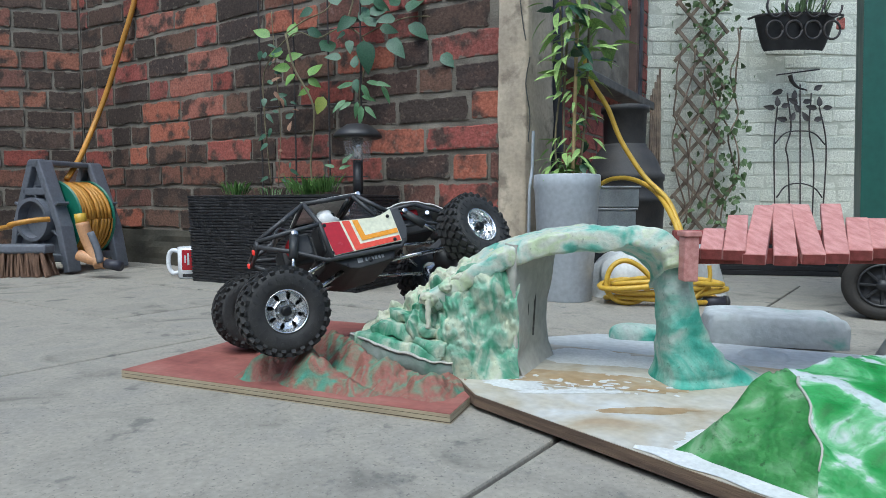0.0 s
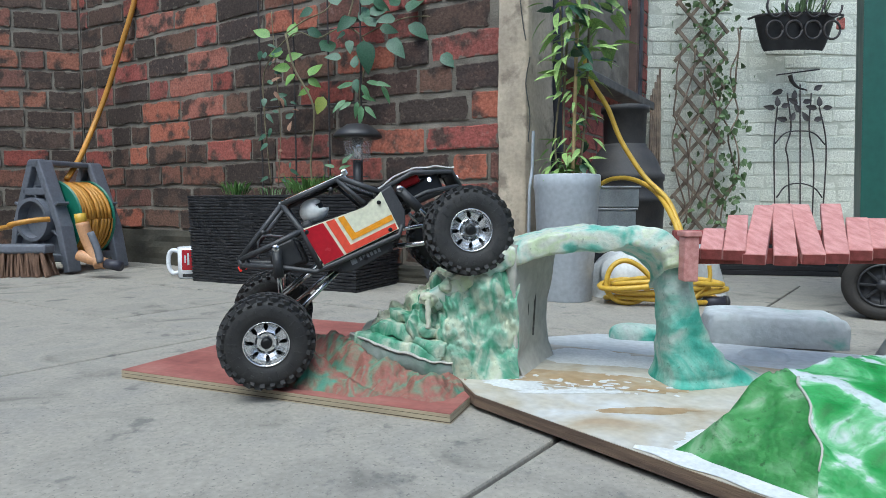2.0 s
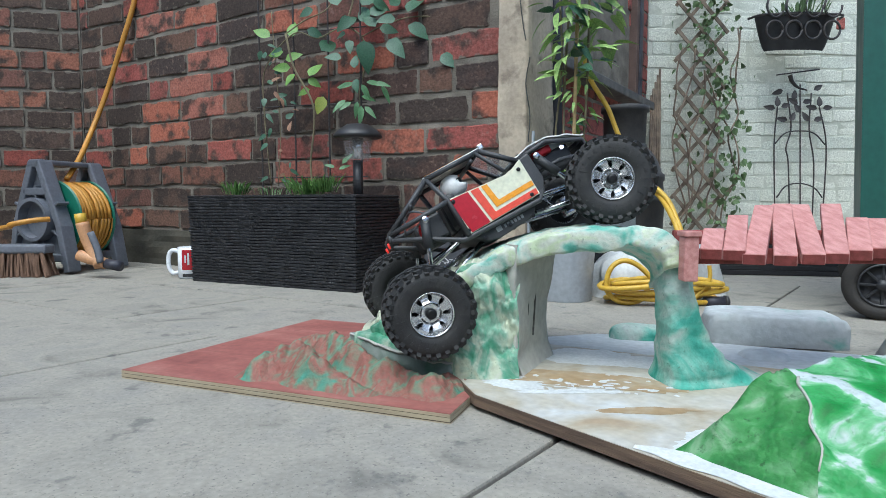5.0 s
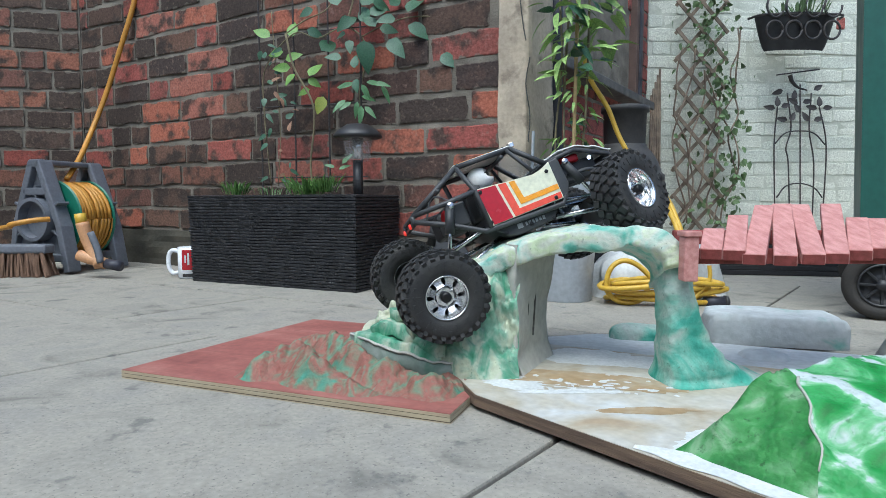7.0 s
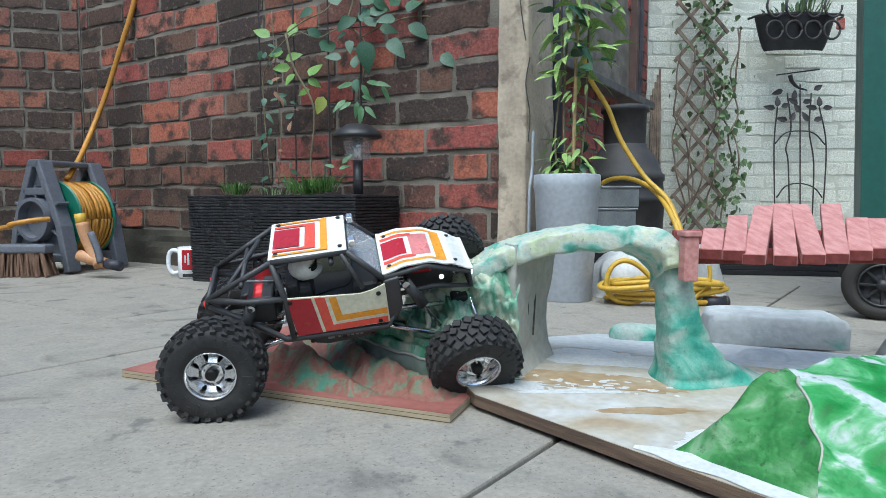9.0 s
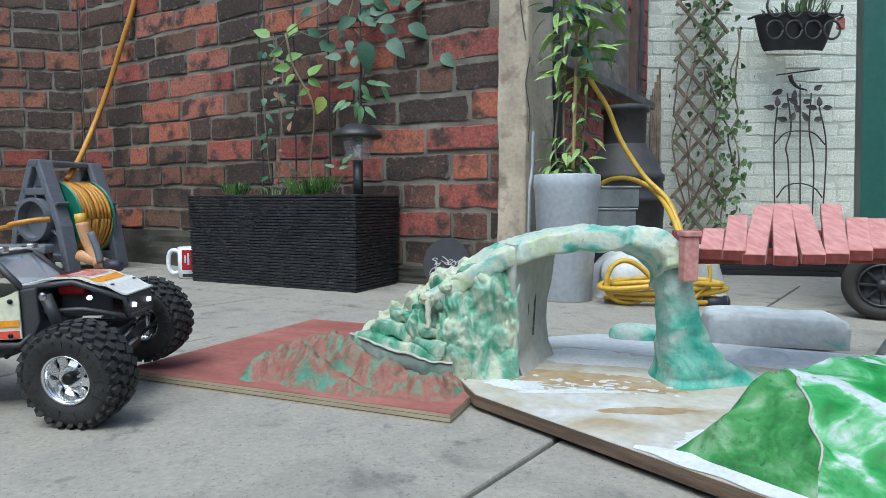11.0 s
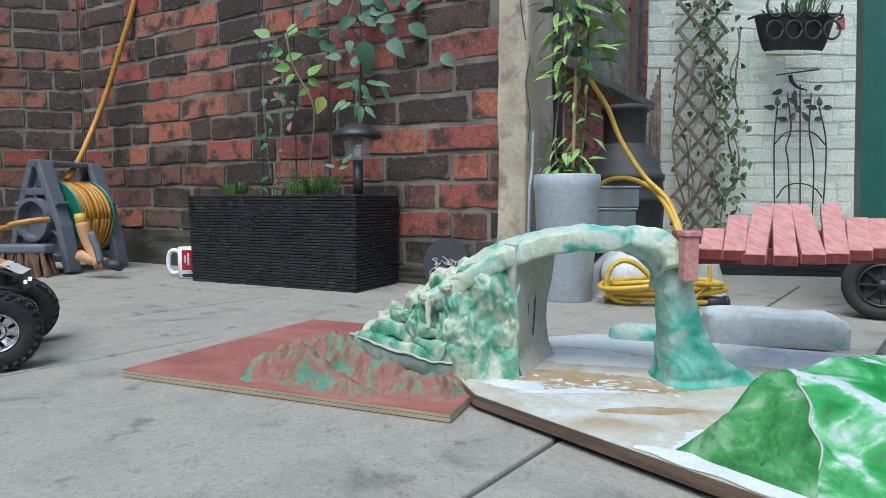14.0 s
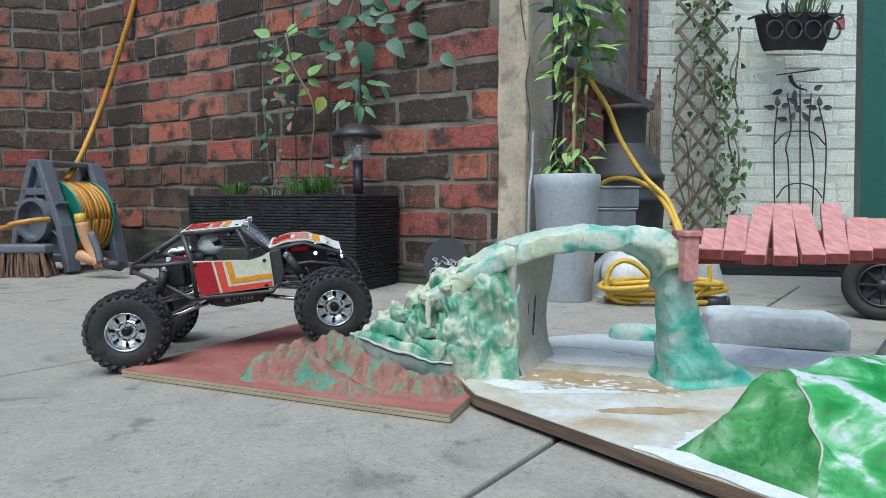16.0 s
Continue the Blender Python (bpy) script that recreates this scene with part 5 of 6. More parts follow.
def strip(path, ry, rz, n=12, sub=8, rough=0.002, t0=0.0, t1=1.0):
    """A flattened rounded bar along path: ry, rz half sizes in depth and height as functions of the run 0..1."""
    bm = bmesh.new()
    P = smooth_path(path, sub)
    rings = []
    for i, p in enumerate(P):
        t = i / (len(P) - 1)
        if t < t0 - 1e-6 or t > t1 + 1e-6:
            continue
        d = (P[min(i + 1, len(P) - 1)] - P[max(i - 1, 0)]).normalized()
        side = Vector((0, 1, 0))
        side = (side - d * side.dot(d)).normalized()
        up = side.cross(d)
        ring = []
        for k in range(n):
            a = 2 * math.pi * k / n
            c, s = math.cos(a), math.sin(a)
            c, s = math.copysign(abs(c) ** 0.28, c), math.copysign(abs(s) ** 0.28, s)
            q = p + side * c * ry(t) + up * s * rz(t)
            q += Vector((sway(q, 0.03), sway(q + Vector((3, 0, 0)), 0.03), sway(q + Vector((0, 5, 0)), 0.03))) * rough + Vector((0, sway(q, 0.011), sway(q + Vector((0, 2, 0)), 0.012))) * rough * 0.6 + Vector((sway(q, 0.0055), sway(q + Vector((0, 0, 4)), 0.0055), sway(q + Vector((0, 7, 0)), 0.0055))) * rough * 0.25
            ring.append(bm.verts.new(q))
        rings.append(ring)
    for a, b in zip(rings, rings[1:]):
        for k in range(n):
            bm.faces.new((a[k], a[(k + 1) % n], b[(k + 1) % n], b[k]))
    bm.faces.new(rings[0][::-1])
    bm.faces.new(rings[-1])
    bmesh.ops.recalc_face_normals(bm, faces=bm.faces)
    return bm



LEDGE = [(-0.120, 0.850, 0.047), (-0.103, 0.822, 0.047), (-0.072, 0.800, 0.041), (-0.036, 0.784, 0.034), (0.0, 0.772, 0.029), (0.018, 0.774, 0.028)]
part("ledge", strip(LEDGE, lambda t: 0.011, lambda t: 0.013 - 0.002 * t, 14, 10, 0.004), M["ledge_grey"], arch, "dark grey-green foam ledge", True)
part("ledge_lip", strip([(x, y - 0.001, z + 0.012) for x, y, z in LEDGE], lambda t: 0.0116, lambda t: 0.0014, 12, 10, 0.003), M["plaster"], arch, "pale chipped ledge lip", True)
part("terrace", strip([(-0.107, 0.842, 0.054), (-0.071, 0.820, 0.051), (-0.03, 0.800, 0.045), (0.005, 0.788, 0.042)], lambda t: 0.026, lambda t: 0.012, 16, 10, 0.005), M["foam"], arch, "", True)
part("terrace", strip([(-0.087, 0.832, 0.069), (-0.063, 0.815, 0.072), (-0.035, 0.798, 0.061), (-0.012, 0.782, 0.057), (0.006, 0.776, 0.055)], lambda t: 0.014, lambda t: 0.010 - 0.003 * t, 16, 10, 0.006), M["foam"], arch, "", True)
part("terrace", strip([(-0.063, 0.832, 0.089), (-0.045, 0.814, 0.087), (-0.025, 0.798, 0.077), (-0.008, 0.784, 0.073)], lambda t: 0.010, lambda t: 0.008 - 0.003 * t, 16, 10, 0.006), M["foam"], arch, "", True)
R = random.Random(15)
for x, y, z0, z1, r in ((-0.019, 0.779, 0.118, 0.080, 0.0040),):
    part("drip", tube([(x + R.uniform(-0.0008, 0.0008), y + 0.004 * (1 - k / 5), lerp(z0, z1, k / 5)) for k in range(6)], r, 8, sub=3, r2=r * 0.8), M["foam_crest"], arch, "", True)
for x, y, z, r in ((-0.020, 0.786, 0.118, 0.010), (0.004, 0.789, 0.134, 0.009), (0.024, 0.794, 0.144, 0.010), (0.048, 0.794, 0.159, 0.009)):
    bm = bmesh.new()
    bmesh.ops.create_icosphere(bm, subdivisions=4, radius=r, matrix=Matrix.Translation((x, y, z)))
    for v in bm.verts:
        d = (v.co - Vector((x, y, z))) / r
        v.co += d * r * (sway(v.co, 0.010, 0.5) + sway(v.co, 0.004, 0.28)) + Vector((0, 0.005, -0.002))
    part("boulder", bm, M["foam_crest"], arch, "", True)
ARCH = [(-0.01, 0.85, 0.112), (0.035, 0.845, 0.142), (0.075, 0.838, 0.166), (0.115, 0.83, 0.182), (0.165, 0.82, 0.193), (0.215, 0.81, 0.195), (0.250, 0.797, 0.189), (0.275, 0.775, 0.170), (0.283, 0.760, 0.142), (0.281, 0.750, 0.108), (0.279, 0.745, 0.074), (0.280, 0.741, 0.046), (0.282, 0.738, 0.026), (0.284, 0.736, 0.010)]


def arch_w(t):
    return curve1(t, [(0.0, 0.055), (0.2, 0.062), (0.5, 0.060), (0.61, 0.046), (0.72, 0.025), (0.87, 0.024), (1.0, 0.034)])


def arch_h(t):
    return curve1(t, [(0.0, 0.013), (0.42, 0.0155), (0.56, 0.0175), (0.70, 0.0145), (0.82, 0.0135), (0.91, 0.0155), (0.97, 0.020), (1.0, 0.022)])


part("deck", strip(ARCH, arch_w, arch_h, 40, 16, 0.0032, 0.0, 0.60), M["foam_top"], arch, "pale green and white arch deck", True)


def leg_pt(u, v):
    """Tapering leg that sweeps out into a wide concave foot."""
    z = lerp(0.0188, 0.182, v ** 1.15)
    left = curve1(z, [(0.019, 0.266), (0.035, 0.270), (0.10, 0.270), (0.14, 0.268), (0.18, 0.256)])
    right = curve1(z, [(0.019, 0.412), (0.023, 0.394), (0.034, 0.370), (0.05, 0.348), (0.075, 0.327), (0.11, 0.310), (0.14, 0.302), (0.18, 0.303)])
    front = curve1(z, [(0.019, 0.700), (0.03, 0.712), (0.08, 0.724), (0.17, 0.735)])
    back = curve1(z, [(0.019, 0.812), (0.05, 0.795), (0.10, 0.785), (0.17, 0.800)])
    a = u * 2 * math.pi
    c, q = math.cos(a), math.sin(a)
    c, q = math.copysign(abs(c) ** 0.55, c), math.copysign(abs(q) ** 0.55, q)
    wide = 0.5 + 0.5 * c
    p = Vector((lerp(left, right, wide), 0.5 * (front + back) + 0.5 * (back - front) * q + 0.03 * wide * (right - left - 0.05) / 0.07, z))
    return p + Vector((sway(p, 0.03, 0.003) + sway(p, 0.009, 0.0012), sway(p + Vector((2, 0, 0)), 0.03, 0.003) + sway(p + Vector((5, 0, 0)), 0.008, 0.0012), 0))


part("leg", sheet(leg_pt, 96, 70), M["foam_leg"], arch, "teal-stained leg sweeping into a concave foot", True)


def block_pt(u, v):
    ring = [(0.075, 0.80), (0.092, 0.770), (0.150, 0.885), (0.10, 0.90), (0.075, 0.80)]
    k = u * 4
    i = min(int(k), 3)
    x, y = lerp(ring[i][0], ring[i + 1][0], k - i), lerp(ring[i][1], ring[i + 1][1], k - i)
    f = 0.010 * max(0, 1 - v * 7) + 0.035 * max(0, v - 0.5) * min(1, max(0, (y - 0.78) / 0.06))
    x += f * (1 if x > 0.06 else 0) + sway((x, y, v * 0.2), 0.05, 0.004)
    return Vector((x, y - f * 0.3 + sway((x, v * 0.2, y), 0.04, 0.003), lerp(0.019, 0.188, v)))


part("pillar", sheet(block_pt, 60, 30), M["plaster"], arch, "bare grey plaster pillar", True)
for k, x in enumerate((0.112, 0.124)):
    part("groove", tube([(x, 0.812 + 0.02 * k, 0.165), (x + 0.002, 0.815 + 0.02 * k, 0.12), (x - 0.001, 0.812 + 0.02 * k, 0.06)], 0.0015, 5, sub=5), M["gap"], arch)

# ---- foam blocks on the board ----
def lump(name, label, c, size, rz, mt, seed, sharp=0.35, cuts=18):
    ob = thing(name, label, "foam rock", pose(*c, 0, 0, rz), "foam rocks")
    bm = bmesh.new()

    def f(u, v):
        a, b = u * 2 * math.pi, v * math.pi / 2
        ca, sa, cb, sb = math.cos(a), math.sin(a), math.cos(b), math.sin(b)
        p = Vector((math.copysign(abs(ca) ** sharp, ca) * cb ** sharp, math.copysign(abs(sa) ** sharp, sa) * cb ** sharp, sb ** sharp))
        j = 1 + sway((*p.xy * 1.0, seed), 0.9, 0.10) + sway((p.x, p.y, seed + p.z), 0.25, 0.04)
        return Vector((p.x * size[0] * j, p.y * size[1] * j, p.z * size[2] * (1 + sway((p.x, p.y, seed), 0.6, 0.10))))
    part("lump", sheet(f, 72, cuts, bm), mt, ob, smooth=True)
    return ob


lump("foam_rock", "pale grey-white foam rock block on the board", (0.525, 0.985, 0.019), (0.098, 0.052, 0.047), -14, M["foam_stained"], 1.3, 0.2)
lump("foam_rock", "low turquoise foam rock on the board", (0.322, 1.0, 0.019), (0.048, 0.028, 0.024), -10, M["foam_leg"], 4.6, 0.7)
lump("foam_rock", "pale foam rock beside the bridge leg", (0.46, 0.87, 0.0), (0.035, 0.03, 0.03), -10, M["foam_block"], 2.6, 0.6)

# ---- green hill in front ----
hill = thing("green_hill", "bright green painted foam hill with white patches", "foam hill", Matrix.Translation((0.036, 0.687, 0.0195)) @ pose(0, 0, 0, 0, 0, math.degrees(math.atan2(-0.797, 0.604))))


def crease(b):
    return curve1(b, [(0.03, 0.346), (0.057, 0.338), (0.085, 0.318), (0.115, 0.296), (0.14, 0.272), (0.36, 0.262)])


def hill_z(a, b):
    ridge_h = curve1(b, [(0.034, 0.0), (0.07, 0.036), (0.107, 0.062), (0.135, 0.072), (0.20, 0.080), (0.30, 0.070), (0.37, 0.04)])
    left = curve1(b, [(0.034, 0.222), (0.107, 0.232), (0.15, 0.250), (0.22, 0.262), (0.37, 0.28)])
    over = max(0, min(1, (a - crease(b)) / 0.07))
    steep = lerp(0.98, 0.62, over)
    h = min((b - 0.03) * steep, ridge_h * (1 - 0.12 * over))
    h *= max(0, min(1, (a - left) / 0.035)) ** 0.7 if a > left else 0.0
    t = min(1, h / 0.02)
    d = abs(a - crease(b))
    h += 0.004 * math.exp(-(d / 0.006) ** 2) * t * max(0, min(1, (0.13 - b) / 0.04))
    h += 0.006 * math.exp(-((a - 0.262 - 0.1 * (b - 0.09)) / 0.008) ** 2) * t * (1 if 0.05 < b < 0.12 else 0)
    return max(0.0, h + t * (sway((a, b, 1.0), 0.05, 0.005) + sway((a, b, 4.0), 0.016, 0.0022) + sway((a, b, 7.0), 0.005, 0.0011)))


def hill_pt(u, v, side):
    b = lerp(0.03, 0.37, v ** 1.4)
    c0 = crease(b)
    a = lerp(0.205, c0, u) if side == 0 else lerp(c0, 0.62, u ** 1.3)
    return Vector((a, b, hill_z(a, b)))


# left of the crease the hill is a darker green than its crown
part("slope", sheet(lambda u, v: hill_pt(u, v, 0), 90, 110), M["grass_dark"], hill, "darker green slope left of the crease", True)
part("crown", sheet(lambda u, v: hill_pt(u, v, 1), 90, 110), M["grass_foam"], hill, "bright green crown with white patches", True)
part("seam", tube([(crease(b), b, hill_z(crease(b), b) + 0.0012) for b in (0.05, 0.06, 0.07, 0.08, 0.09, 0.1, 0.11, 0.12)], 0.0008, 6, sub=3, r2=0.0014), M["plaster"], hill, "bare plaster crease", True)
part("white_skirt", sheet(lambda u, v: Vector((lerp(0.20, 0.60, u), lerp(0.041 * (lerp(0.20, 0.60, u) + 0.14) + 0.003 + 0.002 * math.sin(u * 40), 0.041 * (lerp(0.20, 0.60, u) + 0.14) + 0.006 + (0.034 - 0.012 * u) * min(1, u * 7) + sway((u * 9, 0, 0), 0.7, 0.005), v), 0.0016 + 0.0022 * v)), 120, 4), M["white_paint"], hill, "splashed white paint skirt", True)

# ---- slatted bridge ----
bridge = thing("slat_bridge", "red-stained timber slat bridge leaning on rock arch", "bridge", pose(0, 0, 0))
SLATS = [((0.313, 0.717, 0.187), (0.342, 0.777, 0.209)), ((0.338, 0.713, 0.186), (0.392, 0.819, 0.225)), ((0.356, 0.703, 0.182), (0.445, 0.855, 0.238)), ((0.391, 0.700, 0.181), (0.471, 0.859, 0.240)), ((0.425, 0.703, 0.182), (0.494, 0.857, 0.239)), ((0.453, 0.705, 0.183), (0.539, 0.859, 0.240)), ((0.485, 0.713, 0.186), (0.543, 0.809, 0.222)), ((0.515, 0.720, 0.188), (0.563, 0.808, 0.221)), ((0.542, 0.717, 0.187), (0.589, 0.808, 0.221))]
for (a, b) in SLATS:
    A, B = Vector(a), Vector(b)
    d = B - A
    w, th = 0.0245, 0.014
    side = d.cross(Vector((0, 0, 1))).normalized()
    up = side.cross(d).normalized()
    mm = Matrix.Translation((A + B) / 2) @ Matrix((side, d.normalized(), up)).transposed().to_4x4()
    s = part("slat", boxm((0, 0, -th / 2), (w, d.length, th), 0.0015, mm), M["pink_wood"], bridge)
    part("end_grain", boxm((0, -d.length / 2 - 0.0004, -th / 2), (w - 0.002, 0.001, th - 0.002), 0, mm), M["pink_end"], s)
for y, z in ((0.745, 0.176), (0.80, 0.196)):
    part("rail", boxm((0.50, y, z), (0.40, 0.014, 0.018), 0.0015), M["pink_end"], bridge)
part("post", boxm((0.285, 0.712, 0.176), (0.017, 0.018, 0.052), 0.0015), M["pink_wood"], bridge)
part("post_cap", boxm((0.285, 0.712, 0.205), (0.020, 0.024, 0.006), 0.001), M["pink_wood"], bridge)
part("leg", tube([(0.60, 0.82, 0.01), (0.64, 0.81, 0.09), (0.68, 0.80, 0.18)], 0.022, 14), M["plaster"], bridge, "grey plaster support leg", True)

# ---- radio-controlled rock crawler ----
M.update(
    tyre=mat("tyre_rubber", (0.02, 0.02, 0.021), (0.034, 0.033, 0.032), 60, 0.72, bump=0.25, fine=500),
    cage=mat("cage_plastic", (0.042, 0.043, 0.046), (0.055, 0.056, 0.06), 40, 0.5, bump=0.1),
    tub=mat("chassis_plastic", (0.025, 0.026, 0.028), (0.035, 0.036, 0.038), 50, 0.55, bump=0.1),
    cream=mat("cream_lexan", (0.72, 0.72, 0.56), (0.68, 0.68, 0.52), 20, 0.28, bump=0.0),
    white_panel=mat("white_lexan", (0.76, 0.76, 0.72), (0.72, 0.72, 0.68), 20, 0.28, bump=0.0),
    crimson=mat("crimson_decal", (0.42, 0.012, 0.025), (0.38, 0.012, 0.022), 20, 0.25, bump=0.0),
    coral=mat("coral_decal", (0.70, 0.085, 0.05), (0.66, 0.08, 0.045), 20, 0.28, bump=0.0),
    pink=mat("pink_decal", (0.72, 0.25, 0.24), None, 20, 0.28, bump=0.0),
    orange=mat("orange_decal", (0.80, 0.33, 0.02), (0.76, 0.31, 0.02), 20, 0.28, bump=0.0),
    steel=mat("steel_link", (0.55, 0.56, 0.58), (0.45, 0.46, 0.48), 60, 0.25, metal=1.0, bump=0.05),
    bolt=mat("bolt_black", (0.015, 0.015, 0.016), None, 60, 0.4, metal=0.4, bump=0.0),
    helmet=mat("helmet_white", (0.78, 0.78, 0.76), (0.74, 0.74, 0.72), 20, 0.3, bump=0.0),
    red_anod=mat("red_anodised", (0.45, 0.02, 0.025), None, 40, 0.35, metal=0.6, bump=0.0),
    led=glow("led_lens", (0.72, 0.76, 1.0), 1.8),
    tail=glow("tail_lens", (0.6, 0.03, 0.02), 0.6),
    screen=sheer("windscreen", (0.6, 0.66, 0.72), 0.35, 0.04),
    alloy=mat("polished_alloy", (0.86, 0.87, 0.88), (0.78, 0.79, 0.80), 60, 0.22, metal=0.9, bump=0.0),
    print=mat("pale_print", (0.30, 0.31, 0.32), None, 40, 0.5, bump=0.0),
)
crawler = thing("rock_crawler", "black caged model rock crawler with striped panels", "model car", pose(-0.1, 0.85, 0.17))


def bar(name, pts, r=0.0036, mt="cage", sub=0, both=True, parent=None, n=8):
    """A tube of the cage; both: also its mirror image across the middle."""
    out = []
    for s in ((1, -1) if both else (1,)):
        out.append(part(name, tube([(x, y * s, z) for x, y, z in pts], r, n, sub=sub), M[mt], parent or crawler, smooth=True))
    return out


# cage tubes (y: half width)
bar("cage_tube", [(-0.062, 0.044, 0.067), (0.022, 0.042, 0.069)], 0.0038)
bar("cage_tube", [(-0.062, 0.044, 0.067), (-0.14, 0.036, 0.024)], 0.0036)
bar("cage_tube", [(-0.062, 0.044, 0.067), (-0.052, 0.058, 0.026), (-0.050, 0.060, -0.028)], 0.0036)
bar("cage_tube", [(0.022, 0.042, 0.069), (0.062, 0.050, 0.030)], 0.0038)
bar("cage_tube", [(0.016, 0.044, 0.068), (0.036, 0.056, 0.026)], 0.0028)
bar("cage_tube", [(-0.14, 0.036, 0.024), (-0.095, 0.052, 0.024), (-0.052, 0.058, 0.026)], 0.0036)
bar("cage_tube", [(-0.14, 0.036, 0.016), (-0.10, 0.048, -0.004), (-0.058, 0.058, -0.030), (0.060, 0.058, -0.031), (0.072, 0.052, -0.018)], 0.0036)
bar("cage_tube", [(-0.14, 0.036, 0.024), (-0.142, 0.034, 0.012)], 0.0036)
bar("cage_tube", [(0.062, 0.050, 0.032), (0.112, 0.044, 0.038), (0.165, 0.036, 0.018), (0.168, 0.034, -0.004)], 0.0034)
bar("cage_tube", [(0.168, 0.034, -0.004), (0.12, 0.040, 0.006), (0.07, 0.046, 0.004)], 0.003)
for pts in ([(-0.062, 0.044, 0.067), (-0.062, -0.044, 0.067)], [(0.022, 0.042, 0.069), (0.022, -0.042, 0.069)], [(-0.14, 0.036, 0.024), (-0.14, -0.036, 0.024)], [(-0.141, 0.035, 0.013), (-0.141, -0.035, 0.013)], [(0.062, 0.05, 0.031), (0.062, -0.05, 0.031)], [(0.168, 0.034, -0.004), (0.168, -0.034, -0.004)], [(0.165, 0.036, 0.018), (0.165, -0.036, 0.018)], [(-0.098, 0.05, 0.044), (-0.098, -0.05, 0.044)], [(-0.08, 0.044, 0.055), (-0.12, -0.036, 0.032)], [(0.004, 0.05, 0.060), (0.004, -0.05, 0.060)]):
    bar("cross_tube", pts, 0.003, both=False)

# side panels with stripes
PANEL = [(-0.0525, 0.0275), (0.032, 0.0205), (0.046, 0.0235), (0.0615, 0.031), (0.0635, -0.0235), (-0.050, -0.027)]


def inside(x):
    """Top and foot of the side panel at x."""
    top = curve1(x, [(-0.055, 0.0255), (0.026, 0.020), (0.04, 0.0245), (0.055, 0.031)])
    return top, lerp(-0.0262, -0.0222, (x + 0.048) / 0.104)


for s in (-1, 1):
    face = pose(0, s * 0.060, 0, 90, 0, 0) if s > 0 else pose(0, s * 0.060 + 0.002, 0, 90, 0, 0)
    panel = part("side_panel", prism(PANEL, 0.002, m=face, bevel=0.0006), M["cream"], crawler, "cream lexan panel with red and orange stripes")
    yo = s * 0.0604

    def decal(poly, mt):
        poly = [(-0.0525 + (x + 0.0545) * 1.055, z) for x, z in poly]
        part("stripe", prism(poly, 0.0004, m=pose(0, yo, 0, 90)), M[mt], panel)
    decal([(-0.0535, 0.0255), (-0.027, inside(-0.027)[0]), (-0.020, -0.0252), (-0.047, -0.0258)], "crimson")
    decal([(-0.0235, inside(-0.0235)[0]), (-0.0125, inside(-0.0125)[0]), (-0.0075, -0.0165), (0.0535, -0.0140), (0.0535, -0.0222), (-0.0165, -0.0250)], "coral")
    decal([(-0.0085, inside(-0.0085)[0]), (-0.0005, inside(-0.0005)[0]), (0.0035, -0.0045), (0.0535, -0.0020), (0.0535, -0.0095), (-0.0035, -0.0120)], "orange")
    for x, z in ((-0.0471, 0.0214), (0.0530, 0.0190), (0.0522, -0.0195), (-0.0475, -0.0215)):
        part("bolt", lathe([(0, 0), (0.0028, 0), (0.0028, 0.0012), (0.0016, 0.002), (0, 0.002)], 10, m=pose(x, -0.0604 if s < 0 else 0.0604, z, 90 if s < 0 else -90)), M["bolt"], panel)

# roof and bonnet
roof = part("roof_panel", boxm((-0.019, 0, 0.0715), (0.088, 0.088, 0.002), 0.0008, pose(0, 0, 0, 0, -1.4, 0)), M["white_panel"], crawler, "white roof panel with red and orange stripes")


def flat(parent, x0, x1, y0, y1, mt, zf, dz):
    """A thin stripe lying on a panel whose height is zf(x)."""
    part("stripe", sheet(lambda u, v: Vector((lerp(x0, x1, u), lerp(y0, y1, v), zf(lerp(x0, x1, u)) + dz)), 8, 2), M[mt], parent)


def roof_z(x):
    return 0.0729 + (x + 0.019) * 0.0244


for x0, x1, y0, y1, mt in ((-0.060, -0.030, -0.022, 0.022, "crimson"), (-0.060, -0.024, -0.031, -0.026, "coral"), (-0.060, -0.024, 0.026, 0.031, "coral"), (-0.024, -0.012, -0.031, 0.031, "coral"), (-0.060, -0.006, -0.0395, -0.036, "orange"), (-0.060, -0.006, 0.036, 0.0395, "orange"), (-0.006, 0.002, -0.0395, 0.0395, "orange")):
    flat(roof, x0, x1, y0, y1, mt, roof_z, 0.0005)
for x in (-0.056, 0.016):
    for y in (-0.036, 0.036):
        part("bolt", lathe([(0, 0), (0.0026, 0), (0.0026, 0.001), (0, 0.0018)], 10, m=pose(x, y, roof_z(x))), M["bolt"], roof)


def hood_z(x):
    return curve1(x, [(0.06, 0.036), (0.09, 0.0425), (0.115, 0.0425), (0.14, 0.035), (0.17, 0.022)])


def hood_w(x):
    return lerp(0.050, 0.039, (x - 0.06) / 0.11)


